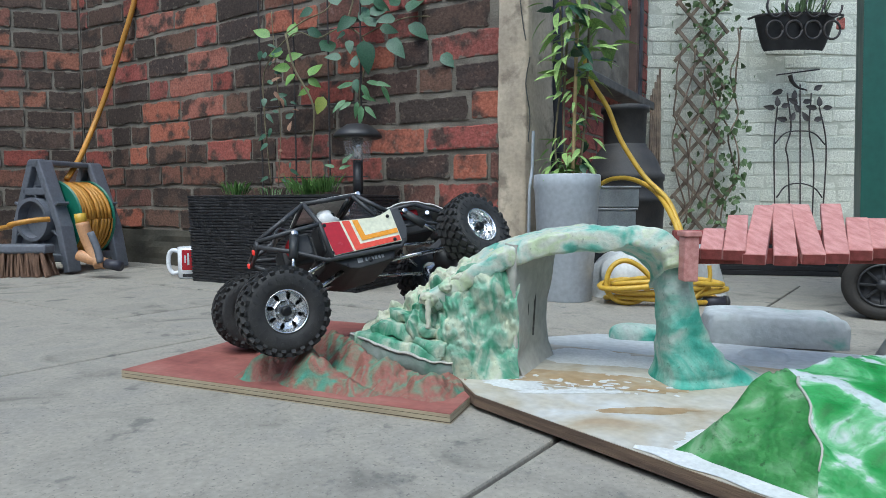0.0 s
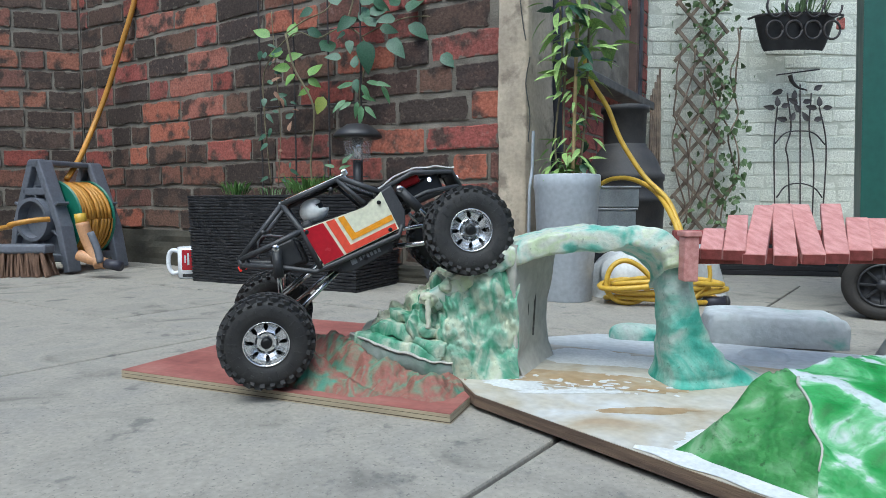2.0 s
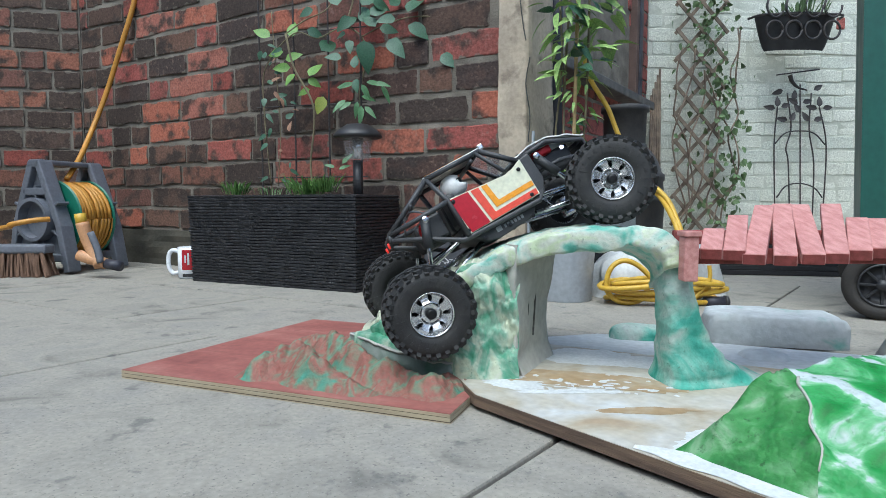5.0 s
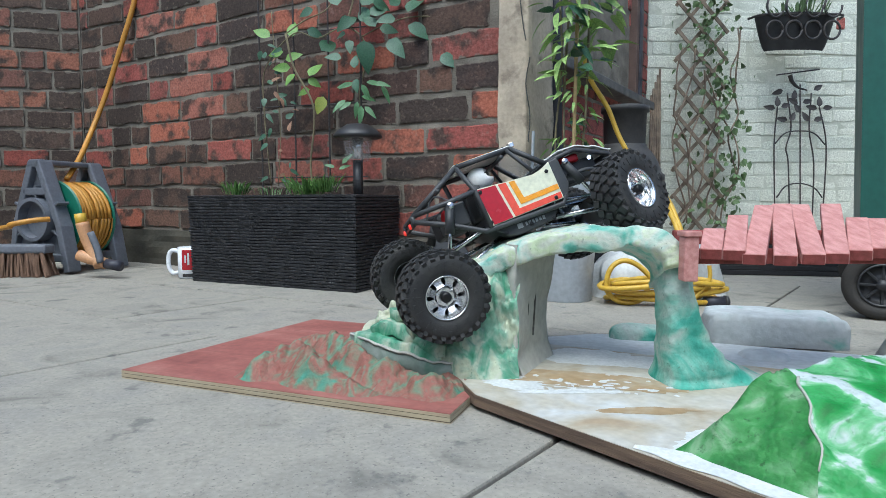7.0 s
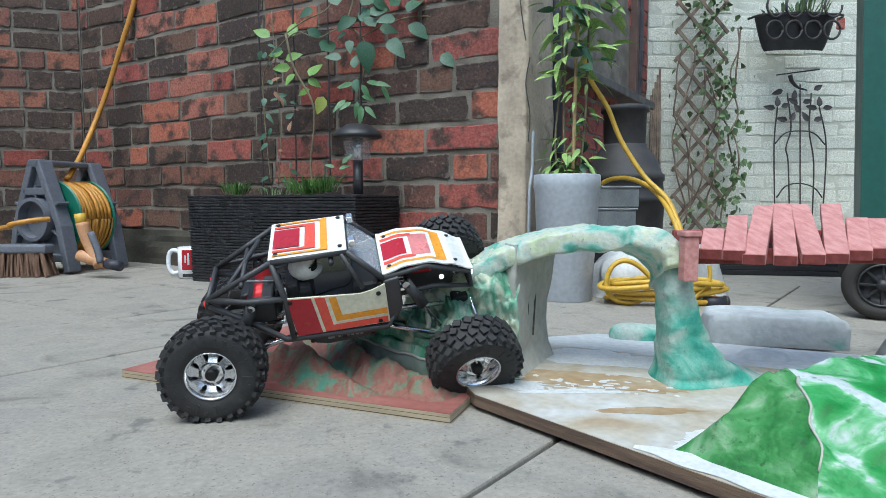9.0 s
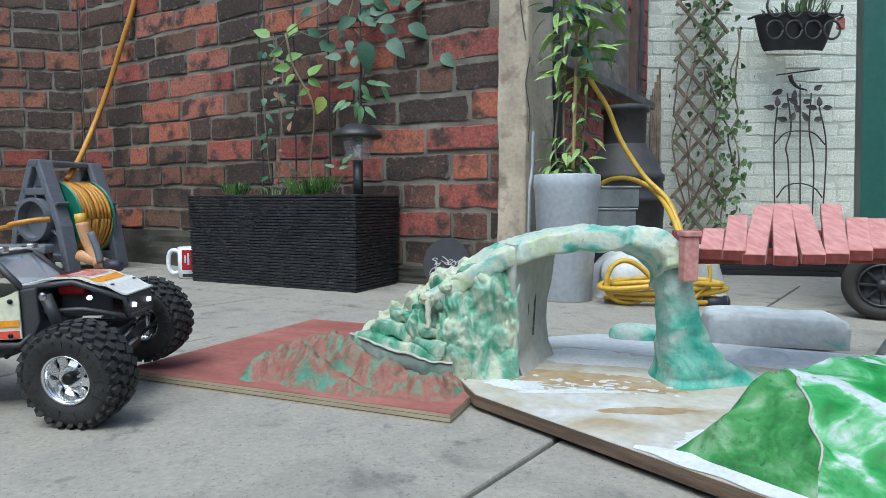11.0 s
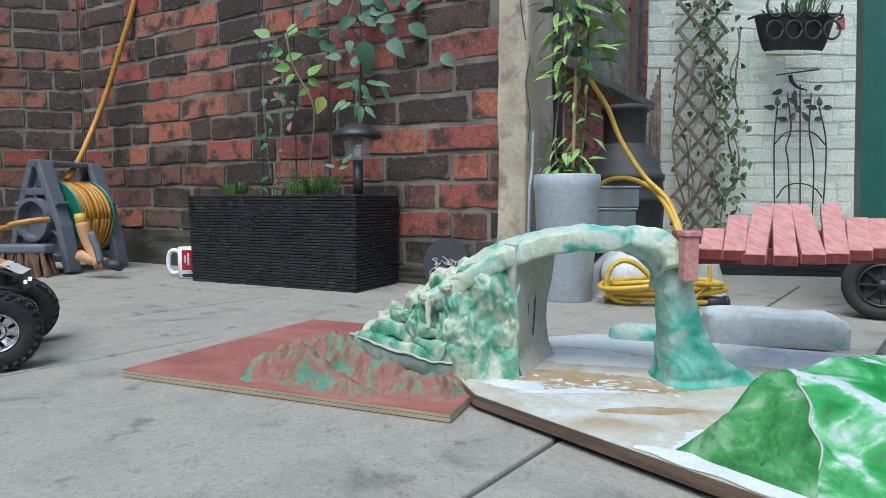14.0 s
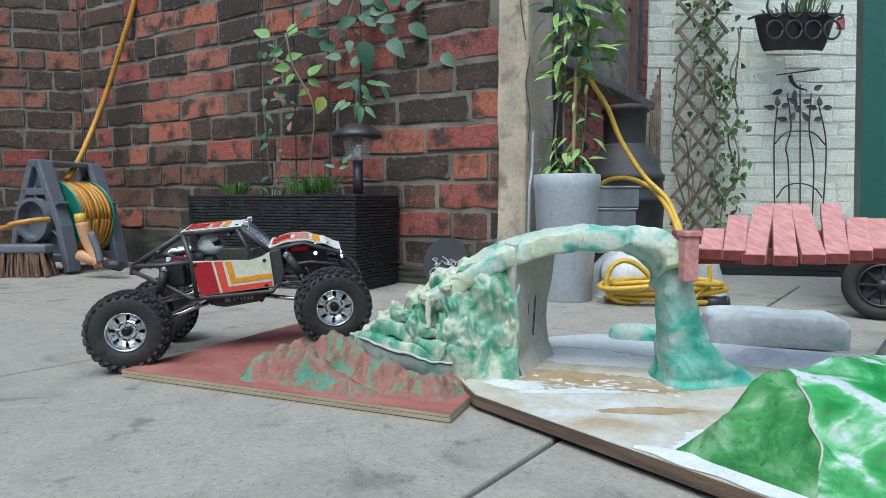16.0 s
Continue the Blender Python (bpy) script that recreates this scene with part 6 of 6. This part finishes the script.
hood = part("bonnet", sheet(lambda u, v: Vector((lerp(0.06, 0.17, u), (2 * v - 1) * hood_w(lerp(0.06, 0.17, u)), hood_z(lerp(0.06, 0.17, u)) + 0.0012)), 20, 8, back=lambda u, v: Vector((lerp(0.06, 0.17, u), (2 * v - 1) * hood_w(lerp(0.06, 0.17, u)), hood_z(lerp(0.06, 0.17, u)) - 0.0006))), M["white_panel"], crawler, "white bonnet panel with red and orange stripes")
for x0, x1, k0, k1, mt in ((0.064, 0.093, -0.42, 0.42, "crimson"), (0.064, 0.103, -0.64, -0.50, "coral"), (0.064, 0.103, 0.50, 0.64, "coral"), (0.099, 0.122, -0.56, 0.56, "pink"), (0.066, 0.127, -0.84, -0.74, "orange"), (0.066, 0.127, 0.74, 0.84, "orange"), (0.127, 0.139, -0.84, 0.84, "orange")):
    part("stripe", sheet(lambda u, v: Vector((lerp(x0, x1, u), lerp(k0, k1, v) * hood_w(lerp(x0, x1, u)), hood_z(lerp(x0, x1, u)) + 0.0017)), 10, 3), M[mt], hood)
for x in (0.07, 0.15):
    for k in (-0.75, 0.75):
        part("bolt", lathe([(0, 0), (0.0026, 0), (0.0026, 0.001), (0, 0.0018)], 10, m=pose(x, k * hood_w(x), hood_z(x) + 0.0014)), M["bolt"], hood)
part("windscreen", sheet(lambda u, v: Vector((lerp(0.024, 0.06, u), (2 * v - 1) * lerp(0.040, 0.048, u), lerp(0.067, 0.032, u))), 4, 4, back=lambda u, v: Vector((lerp(0.0235, 0.0595, u), (2 * v - 1) * lerp(0.040, 0.048, u), lerp(0.0662, 0.0312, u)))), M["screen"], crawler)

# tub, firewall, skid, gearbox, electronics, driver
part("firewall", prism([(0.060, 0.031), (0.078, 0.034), (0.081, -0.006), (0.072, -0.026), (0.060, -0.026)], 0.112, m=pose(0, 0.056, 0, 90), bevel=0.002), M["cage"], crawler)
skid = part("skid_plate", prism([(-0.05, -0.029), (0.054, -0.030), (0.045, -0.046), (-0.012, -0.050), (-0.026, -0.047)], 0.104, m=pose(0, 0.052, 0, 90), bevel=0.002), M["tub"], crawler, "black skid plate with pale maker's mark")
for k, (x0, x1) in enumerate(((-0.012, -0.004), (0.0, 0.003), (0.005, 0.0085), (0.0105, 0.0135), (0.0155, 0.019), (0.021, 0.0245), (0.0265, 0.030))):
    for s in (-1, 1):
        part("mark", boxm((0.5 * (x0 + x1), s * 0.0523, -0.0385), (x1 - x0, 0.0006, 0.007 if k == 0 else 0.0052)), M["print"], skid)
for x in (-0.03, 0.042, 0.008):
    for s in (-1, 1):
        part("bolt", lathe([(0, 0), (0.003, 0), (0.003, 0.0015), (0, 0.002)], 10, m=pose(x, s * 0.0522, -0.0445 if x > 0.03 else -0.041, 90 if s < 0 else -90)), M["bolt"], skid)
part("floor_tub", boxm((0.0, 0, -0.020), (0.10, 0.108, 0.016), 0.003), M["tub"], crawler)
part("seat", boxm((-0.044, -0.022, 0.012), (0.016, 0.042, 0.05), 0.006), M["tub"], crawler)
part("seat", boxm((-0.044, 0.026, 0.012), (0.016, 0.042, 0.05), 0.006), M["tub"], crawler)
part("dashboard", boxm((0.040, 0, 0.010), (0.03, 0.09, 0.026), 0.006), M["tub"], crawler)
part("gearbox", boxm((-0.085, 0, 0.0), (0.045, 0.05, 0.035), 0.005), M["tub"], crawler)
part("motor", tube([(-0.085, -0.04, 0.006), (-0.085, 0.03, 0.006)], 0.017, 20), M["red_anod"], crawler, "red motor can", True)
part("battery_box", boxm((-0.082, -0.018, 0.005), (0.03, 0.05, 0.034), 0.003), M["tub"], crawler)
part("servo_box", boxm((0.118, 0, 0.010), (0.06, 0.05, 0.03), 0.004), M["tub"], crawler)
part("servo_cover", boxm((0.105, -0.02, 0.028), (0.03, 0.03, 0.012), 0.003), M["red_anod"], crawler, "red electronics cover")
bar("cable", [(-0.12, -0.02, 0.015), (-0.105, -0.032, 0.04), (-0.08, -0.02, 0.03), (-0.06, 0.0, 0.015)], 0.0014, "print", sub=5, both=False)
bar("cable", [(-0.02, -0.01, -0.005), (0.0, -0.028, 0.012), (0.02, -0.01, 0.006), (0.03, 0.02, 0.012)], 0.0014, "tub", sub=5, both=False)


def helmet_bm():
    bm = bmesh.new()
    bmesh.ops.create_uvsphere(bm, u_segments=24, v_segments=16, radius=0.0165, matrix=Matrix.Diagonal((1.08, 0.95, 1.02, 1)))
    for v in bm.verts:
        if v.co.x > 0.006 and v.co.z < -0.003:
            v.co.x += 0.004
        if v.co.x > 0.009 and -0.003 < v.co.z < 0.007:
            v.co.x -= 0.004
    return bm


part("driver_helmet", helmet_bm(), M["helmet"], crawler, "white driver helmet", True, pose(-0.029, -0.022, 0.0445))
part("visor", sheet(lambda u, v: Vector((0.0172 * math.cos(lerp(-1.1, 1.1, u)), 0.0158 * math.sin(lerp(-1.1, 1.1, u)), lerp(-0.003, 0.006, v))), 14, 3), M["bolt"], crawler, "dark visor", False, pose(-0.0302, -0.022, 0.0445))
part("driver_torso", boxm((-0.033, -0.022, 0.008), (0.024, 0.036, 0.04), 0.008), M["tub"], crawler)
for s in (-1, 1):
    part("headlight", lathe([(0, 0.004), (0.0028, 0.0036), (0.0032, 0.0), (0, 0)], 14, m=pose(0.169, s * 0.022, 0.008, 0, 90, 0)), M["led"], crawler, "lit white headlight")
    part("front_lamp", lathe([(0, 0.003), (0.0025, 0.0025), (0.003, 0), (0, 0)], 12, m=pose(0.13, s * 0.0435, 0.02, 90 if s < 0 else -90)), M["led"], crawler, "lit white side lamp")
    part("tail_light", lathe([(0, 0.003), (0.0035, 0.0025), (0.004, 0), (0, 0)], 12, m=pose(-0.145, s * 0.026, 0.013, 0, -90, 0)), M["tail"], crawler, "red tail light")
for s in (-1, 1):
    part("roof_lamp", boxm((0.030, s * 0.030, 0.0745), (0.008, 0.013, 0.008), 0.0015), M["alloy"], crawler, "small silver roof lamp")
part("front_bumper", boxm((0.167, 0, 0.008), (0.004, 0.066, 0.026), 0.0015), M["tub"], crawler)

# axles
AX = {}
for nm, px in (("rear_axle", -0.1344), ("front_axle", 0.150)):
    ax = new(nm)
    ax.parent = crawler
    ax.matrix_local = pose(px, 0, -0.06)
    part("axle_tube", tube([(0, -0.085, 0), (0, 0.085, 0)], 0.0085, 14), M["tub"], ax, smooth=True)
    part("differential", lathe([(0, -0.02), (0.014, -0.018), (0.02, -0.008), (0.02, 0.008), (0.014, 0.018), (0, 0.02)], 20, m=pose(0, 0.012, 0.002, 90)), M["tub"], ax, smooth=True)
    part("link_mount", boxm((0, 0.01, 0.017), (0.022, 0.05, 0.012), 0.003), M["tub"], ax)
    for s in (-1, 1):
        part("knuckle", boxm((0, s * 0.076, 0.0), (0.024, 0.016, 0.032), 0.004), M["steel"] if px > 0 else M["tub"], ax)
    if px > 0:
        part("tie_rod", tube([(0.02, -0.07, 0.004), (0.02, 0.07, 0.004)], 0.0026, 8), M["steel"], ax, smooth=True)
        part("drag_link", tube([(0.016, -0.05, 0.012), (0.012, 0.05, 0.018)], 0.0026, 8), M["steel"], ax, smooth=True)
    AX[nm] = ax


WR = Matrix.Diagonal((0.962, 0.962, 1.0, 1))
RR = Matrix.Diagonal((0.90, 0.90, 1.0, 1))


def carcass_bm():
    """Round tyre body with a rolled bead."""
    bm = lathe([(0.0262, -0.019), (0.036, -0.0225), (0.047, -0.0225), (0.0535, -0.019), (0.0555, -0.011), (0.056, 0.0), (0.0555, 0.011), (0.0535, 0.019), (0.047, 0.0225), (0.036, 0.0225), (0.0262, 0.019)], 52, close=True)
    bm.transform(WR)
    return bm


def tread_bm():
    """Staggered tread lugs and side lugs."""
    bm = bmesh.new()
    n = 26
    for k in range(n):
        a = 2 * math.pi * k / n
        for z, da, sx, sz, r in ((-0.0055, 0.0, 0.0085, 0.0078, 0.0574), (0.0055, 0.12, 0.0085, 0.0078, 0.0574), (-0.0158, 0.12, 0.009, 0.0085, 0.0558), (0.0158, 0.0, 0.009, 0.0085, 0.0558)):
            m = Matrix.Rotation(a + da, 4, "Z") @ Matrix.Translation((r, 0, z)) @ Matrix.Rotation(0.45 * (1 if z > 0 else -1), 4, "X")
            box(bm, (0, 0, 0), (0.0052, sx, sz), m)
        for s in (-1, 1):
            m = Matrix.Rotation(a + 0.06 * s, 4, "Z") @ Matrix.Translation((0.0515, 0, s * 0.0205)) @ Matrix.Rotation(s * -0.5, 4, "Y")
            box(bm, (0, 0, 0), (0.0075 if k % 2 else 0.005, 0.0058, 0.0034), m)
            if k % 2 == 0:
                box(bm, (0, 0, 0), (0.004, 0.0035, 0.0016), Matrix.Rotation(a, 4, "Z") @ Matrix.Translation((0.0435, 0, s * 0.0226)))
        for s in (-1, 1):
            if k % 2:
                box(bm, (0, 0, 0), (0.011, 0.0022, 0.0012), Matrix.Rotation(a, 4, "Z") @ Matrix.Translation((0.0405, 0, s * 0.0226)))
    bm.transform(WR)
    return bm


def rim_bm():
    return lathe([(0.0240, 0.002), (0.0262, 0.015), (0.0285, 0.0195), (0.0302, 0.0212), (0.0302, 0.0185), (0.029, 0.0165), (0.029, -0.019), (0.027, -0.019), (0.0265, 0.0), (0.024, 0.0)], 44, close=True)


def disc_bm():
    """Dished wheel face with eight windows between its spokes."""
    bm = lathe([(0.0, 0.0105), (0.0125, 0.0105), (0.0150, 0.0125), (0.0165, 0.0118)], 40)
    for k in range(8):
        a = 2 * math.pi * k / 8
        m = Matrix.Rotation(a, 4, "Z")
        lo, hi = [], []
        for r, h, z in ((0.0150, 0.0058, 0.0116), (0.0205, 0.0058, 0.0085), (0.0264, 0.0092, 0.0062)):
            lo.append((bm.verts.new(m @ Vector((r, -h, z))), bm.verts.new(m @ Vector((r, h, z)))))
            hi.append((bm.verts.new(m @ Vector((r, -h * 0.9, z + 0.0018))), bm.verts.new(m @ Vector((r, h * 0.9, z + 0.0018)))))
        for i in range(2):
            bm.faces.new((hi[i][0], hi[i][1], hi[i + 1][1], hi[i + 1][0]))
            bm.faces.new((lo[i][0], lo[i + 1][0], hi[i + 1][0], hi[i][0]))
            bm.faces.new((lo[i][1], hi[i][1], hi[i + 1][1], lo[i + 1][1]))
    for k in range(6):
        lathe([(0, 0.014), (0.0014, 0.0138), (0.0016, 0.0105)], 6, bm, Matrix.Rotation(1.047 * k, 4, "Z") @ Matrix.Translation((0.0105, 0, 0)))
    return bm


wheel = new("wheel")
part("tyre", carcass_bm(), M["tyre"], wheel, "black chunky-lugged rubber tyre", True)
part("tread", tread_bm(), M["tyre"], wheel, "staggered rubber tread lugs")["kind"] = "stuff"
for nm, bm, mt, lab, sm in (("rim", rim_bm(), "alloy", "chrome rim", True), ("rim_face", disc_bm(), "alloy", "chrome eight-spoke wheel face", False), ("backing", lathe([(0, 0.0), (0.025, 0.0)], 32), "tub", "", False)):
    bm.transform(RR)
    part(nm, bm, M[mt], wheel, lab, sm)
part("hub", lathe([(0.0068, 0.0105), (0.0068, 0.0165), (0.0055, 0.0185), (0.003, 0.019), (0, 0.0185)], 20), M["bolt"], wheel, "black hub nut", True)
WHEELS = []
for k in range(4):
    w = wheel if k == 0 else copy_thing(wheel, Matrix())
    w.parent = crawler
    WHEELS.append(w)


def rod(name, r, mt, length, tip=None):
    ob = part(name, tube([(0, 0, 0), (length, 0, 0)], r, 10), M[mt], crawler, smooth=True)
    return ob


def aim(a, b):
    """A pose at a whose x axis points to b."""
    d = Vector(b) - Vector(a)
    return Matrix.Translation(a) @ d.to_track_quat("X", "Z").to_matrix().to_4x4()


LINKS = []
for end, sx in (("rear_axle", -1), ("front_axle", 1)):
    for s in (-1, 1):
        LINKS.append((rod("lower_link", 0.0034, "steel", 0.100), end, (sx * 0.030 + 0.005, s * 0.030, -0.040), (-sx * 0.012, s * 0.056, -0.004)))
        LINKS.append((rod("upper_link", 0.0030, "steel", 0.092), end, (sx * 0.038 + 0.005, s * 0.036, -0.020), (-sx * 0.004, s * 0.020, 0.022)))
        LINKS.append((rod("shock_body", 0.0066, "tub", 0.038), end, (sx * 0.0885 - 0.0025, s * 0.052, 0.024 if sx > 0 else 0.0185), (-sx * 0.022, s * 0.062, 0.004)))
        LINKS.append((rod("shock_shaft", 0.0028, "steel", 0.074), end, (sx * 0.0885 - 0.0025, s * 0.052, 0.024 if sx > 0 else 0.0185), (-sx * 0.022, s * 0.062, 0.004)))
for x, z in ((0.086, 0.024), (-0.091, 0.0185)):
    for s in (-1, 1):
        part("shock_bolt", lathe([(0, 0), (0.0045, 0), (0.0045, 0.003), (0.002, 0.004), (0, 0.004)], 14, m=pose(x, s * 0.056, z, 90 if s < 0 else -90)), M["steel"], crawler)


def motions():
    """The drive: up the rocks, back down, out of view and round again. Rows: seconds; place; heading, nose-up and lean; rear axle
    x, z, lean; front axle x, z, lean; steering."""
    rows = [
        (0.0, -0.1471, 0.9520, 0.1687, 30.1, 8.4, -26.9, -0.1456, -0.0665, 18.2, 0.1653, -0.0471, -2.2, 14.9),
        (0.5, -0.2246, 0.9291, 0.1633, 26.2, 9.6, -15.1, -0.1438, -0.0713, 14.6, 0.1695, -0.0575, -10.7, 9.4),
        (1.0, -0.2205, 0.8646, 0.1446, 10.6, 3.6, 9.4, -0.1356, -0.0710, -4.7, 0.1386, -0.0580, -4.6, 0.2),
        (1.5, -0.1882, 0.8627, 0.1560, 9.4, 7.9, 0.6, -0.1350, -0.0701, -0.9, 0.1369, -0.0597, 0.6, -2.3),
        (2.0, -0.1353, 0.8588, 0.1994, 12.0, 23.7, -3.0, -0.1435, -0.0704, 5.2, 0.1394, -0.0649, -2.5, 0.4),
        (2.5, -0.0947, 0.8617, 0.2091, 15.1, 23.8, -12.6, -0.1460, -0.0655, 12.6, 0.1432, -0.0547, 1.3, -8.6),
        (3.0, -0.0978, 0.8593, 0.2086, 13.7, 24.4, -11.5, -0.1430, -0.0664, 12.6, 0.1413, -0.0536, 1.6, -8.7),
        (3.5, -0.0042, 0.8694, 0.2247, 13.5, 30.9, -10.8, -0.1489, -0.0637, 10.3, 0.1405, -0.0574, -1.2, -16.0),
        (4.0, -0.0082, 0.8706, 0.2224, 13.7, 31.6, -11.2, -0.1480, -0.0636, 11.2, 0.1422, -0.0514, 1.7, -14.0),
        (4.2, 0.0138, 0.8706, 0.2254, 13.7, 31.6, -11.2, -0.1480, -0.0636, 11.2, 0.1422, -0.0514, 1.7, -14.0),
        (6.3, 0.0929, 0.8969, 0.2391, 13.4, 18.0, -16.5, -0.1518, -0.0665, 18.5, 0.1405, -0.0582, -3.1, -18.0),
        (6.5, 0.0929, 0.8969, 0.2391, 13.4, 18.0, -16.5, -0.1518, -0.0665, 18.5, 0.1405, -0.0582, -3.1, -18.0),
        (7.0, 0.0886, 0.8941, 0.2362, 15.7, 18.5, -13.3, -0.1523, -0.0656, 13.7, 0.1359, -0.0534, -1.3, 26.0),
        (7.5, 0.0732, 0.8838, 0.2357, 16.3, 22.7, -4.5, -0.1509, -0.0669, 7.6, 0.1416, -0.0329, 4.8, 24.0),
        (8.0, 0.0107, 0.8645, 0.2252, 17.7, 31.2, -1.8, -0.1517, -0.0637, 4.6, 0.1586, -0.0482, -1.3, 16.8),
        (8.5, -0.0782, 0.8301, 0.2068, 10.4, 27.3, 2.2, -0.1485, -0.0679, 2.1, 0.1596, -0.0584, -6.2, 8.2),
        (8.8, -0.1161, 0.7996, 0.1747, 3.9, 15.5, 10.3, -0.1420, -0.0637, -1.4, 0.1597, -0.0724, -3.8, -0.1),
        (9.0, -0.1369, 0.7603, 0.1387, 8.5, 6.4, 25.1, -0.1370, -0.0611, -17.9, 0.1569, -0.0515, 10.8, 2.8),
        (9.2, -0.1622, 0.7708, 0.1442, 8.9, 4.0, 24.3, -0.1386, -0.0743, -18.2, 0.1450, -0.0550, -7.3, 10.0),
        (9.8, -0.2400, 0.7350, 0.1167, 4.0, 1.0, 5.0, -0.1362, -0.0454, 1.7, 0.1407, -0.0389, -5.0, 10.0),
        (10.4, -0.3900, 0.7500, 0.1117, 4.0, 0.0, 0.0, -0.1362, -0.0540, 0.0, 0.1407, -0.0426, 6.7, -5.0),
        (11.0, -0.5400, 0.7350, 0.1117, 5.0, 0.0, 0.0, -0.1362, -0.0540, 0.0, 0.1407, -0.0426, 6.7, -12.0),
        (11.3, -0.5920, 0.7250, 0.1117, 4.5, 0.0, 0.0, -0.1362, -0.0540, 0.0, 0.1407, -0.0540, 0.0, -18.0),
        (11.5, -0.6170, 0.7190, 0.1117, 4.0, 0.0, 0.0, -0.1362, -0.0540, 0.0, 0.1407, -0.0540, 0.0, -22.0),
        (12.0, -0.7220, 0.8000, 0.1117, -8.0, 0.0, 0.0, -0.1362, -0.0540, 0.0, 0.1407, -0.0540, 0.0, -22.0),
        (12.5, -0.8930, 0.9190, 0.1117, -9.7, 0.0, 0.0, -0.1362, -0.0540, 0.0, 0.1407, -0.0540, 0.0, -10.0),
        (13.0, -1.0500, 0.9600, 0.1117, 0.0, 0.0, 0.0, -0.1362, -0.0540, 0.0, 0.1407, -0.0540, 0.0, 5.0),
        (13.5, -0.9900, 0.9300, 0.1117, 14.0, 0.0, 0.0, -0.1362, -0.0540, 0.0, 0.1407, -0.0540, 0.0, 8.0),
        (14.0, -0.8095, 0.8916, 0.1168, 26.1, -2.1, -0.1, -0.1420, -0.0644, 0.1, 0.1450, -0.0536, -0.0, 12.0),
        (14.5, -0.6166, 0.9359, 0.1129, 14.0, -3.0, -2.1, -0.1420, -0.0628, 2.1, 0.1325, -0.0487, 2.2, 10.9),
        (15.0, -0.5022, 0.9704, 0.1171, 7.8, -1.1, 0.6, -0.1224, -0.0693, -5.3, 0.1475, -0.0443, 3.1, 2.6),
        (15.5, -0.4635, 0.9658, 0.1168, 9.8, 0.3, -1.3, -0.1247, -0.0648, -2.8, 0.1511, -0.0480, 4.0, -2.6),
        (16.0, -0.3360, 0.9858, 0.1356, 11.8, 4.4, 5.1, -0.1384, -0.0686, -6.7, 0.1493, -0.0544, -0.9, 5.7),
    ]
    keys = []

    def at_time(t):
        i = max(k for k in range(len(rows)) if rows[k][0] <= t + 1e-6)
        if i == len(rows) - 1:
            return rows[-1]
        p, q = rows[i], rows[i + 1]
        a, b = rows[max(i - 1, 0)], rows[min(i + 2, len(rows) - 1)]
        h = q[0] - p[0]
        s = (t - p[0]) / h
        out = [t]
        for c in range(1, 14):
            d = (q[c] - p[c]) / h
            m0 = 0.0 if i == 0 else (d if p[0] == a[0] else (p[c] - a[c]) / (p[0] - a[0]))
            m1 = 0.0 if i + 2 >= len(rows) else (b[c] - q[c]) / (b[0] - q[0])
            m0 = 0.0 if m0 * d <= 0 else 2 * m0 * d / (m0 + d)
            m1 = 0.0 if m1 * d <= 0 else 2 * m1 * d / (m1 + d)
            out.append((2 * s ** 3 - 3 * s * s + 1) * p[c] + (s ** 3 - 2 * s * s + s) * h * m0 + (3 * s * s - 2 * s ** 3) * q[c] + (s ** 3 - s * s) * h * m1)
        return out

    spin, last = 0.0, None
    body, axr, axf, wheels, links = [], [], [], [[], [], [], []], [[] for _ in LINKS]
    for k in range(161):
        t, x, y, z, yaw, pit, rol, rx, rz, rr, fx, fz, fr, st = at_time(k / 10)
        m = Matrix.Translation((x, y, z)) @ pose(0, 0, 0, 0, 0, yaw) @ pose(0, 0, 0, 0, -pit, 0) @ pose(0, 0, 0, rol, 0, 0)
        if last is not None:
            spin += (m.translation - last.translation).dot(m.to_3x3() @ Vector((1, 0, 0))) / 0.0577
        last = m
        body.append((t, m))
        A = {"rear_axle": pose(rx, 0, rz, rr), "front_axle": pose(fx, 0, fz, fr)}
        axr.append((t, A["rear_axle"]))
        axf.append((t, A["front_axle"]))
        for j, (end, s, steer) in enumerate((("rear_axle", -1, 0), ("rear_axle", 1, 0), ("front_axle", -1, st), ("front_axle", 1, st))):
            w = A[end] @ pose(0, s * 0.098, 0, 0, 0, steer) @ Matrix.Rotation(spin, 4, "Y") @ pose(0, 0, 0, -90 * s, 0, 0)
            wheels[j].append((t, w))
        for j, (ob, end, p, q) in enumerate(LINKS):
            links[j].append((t, aim(p, A[end] @ Vector(q))))
    walk(crawler, body)
    walk(AX["rear_axle"], axr)
    walk(AX["front_axle"], axf)
    for ob, keyed in zip(WHEELS, wheels):
        walk(ob, keyed)
    for (ob, *_), keyed in zip(LINKS, links):
        walk(ob, keyed)


motions()
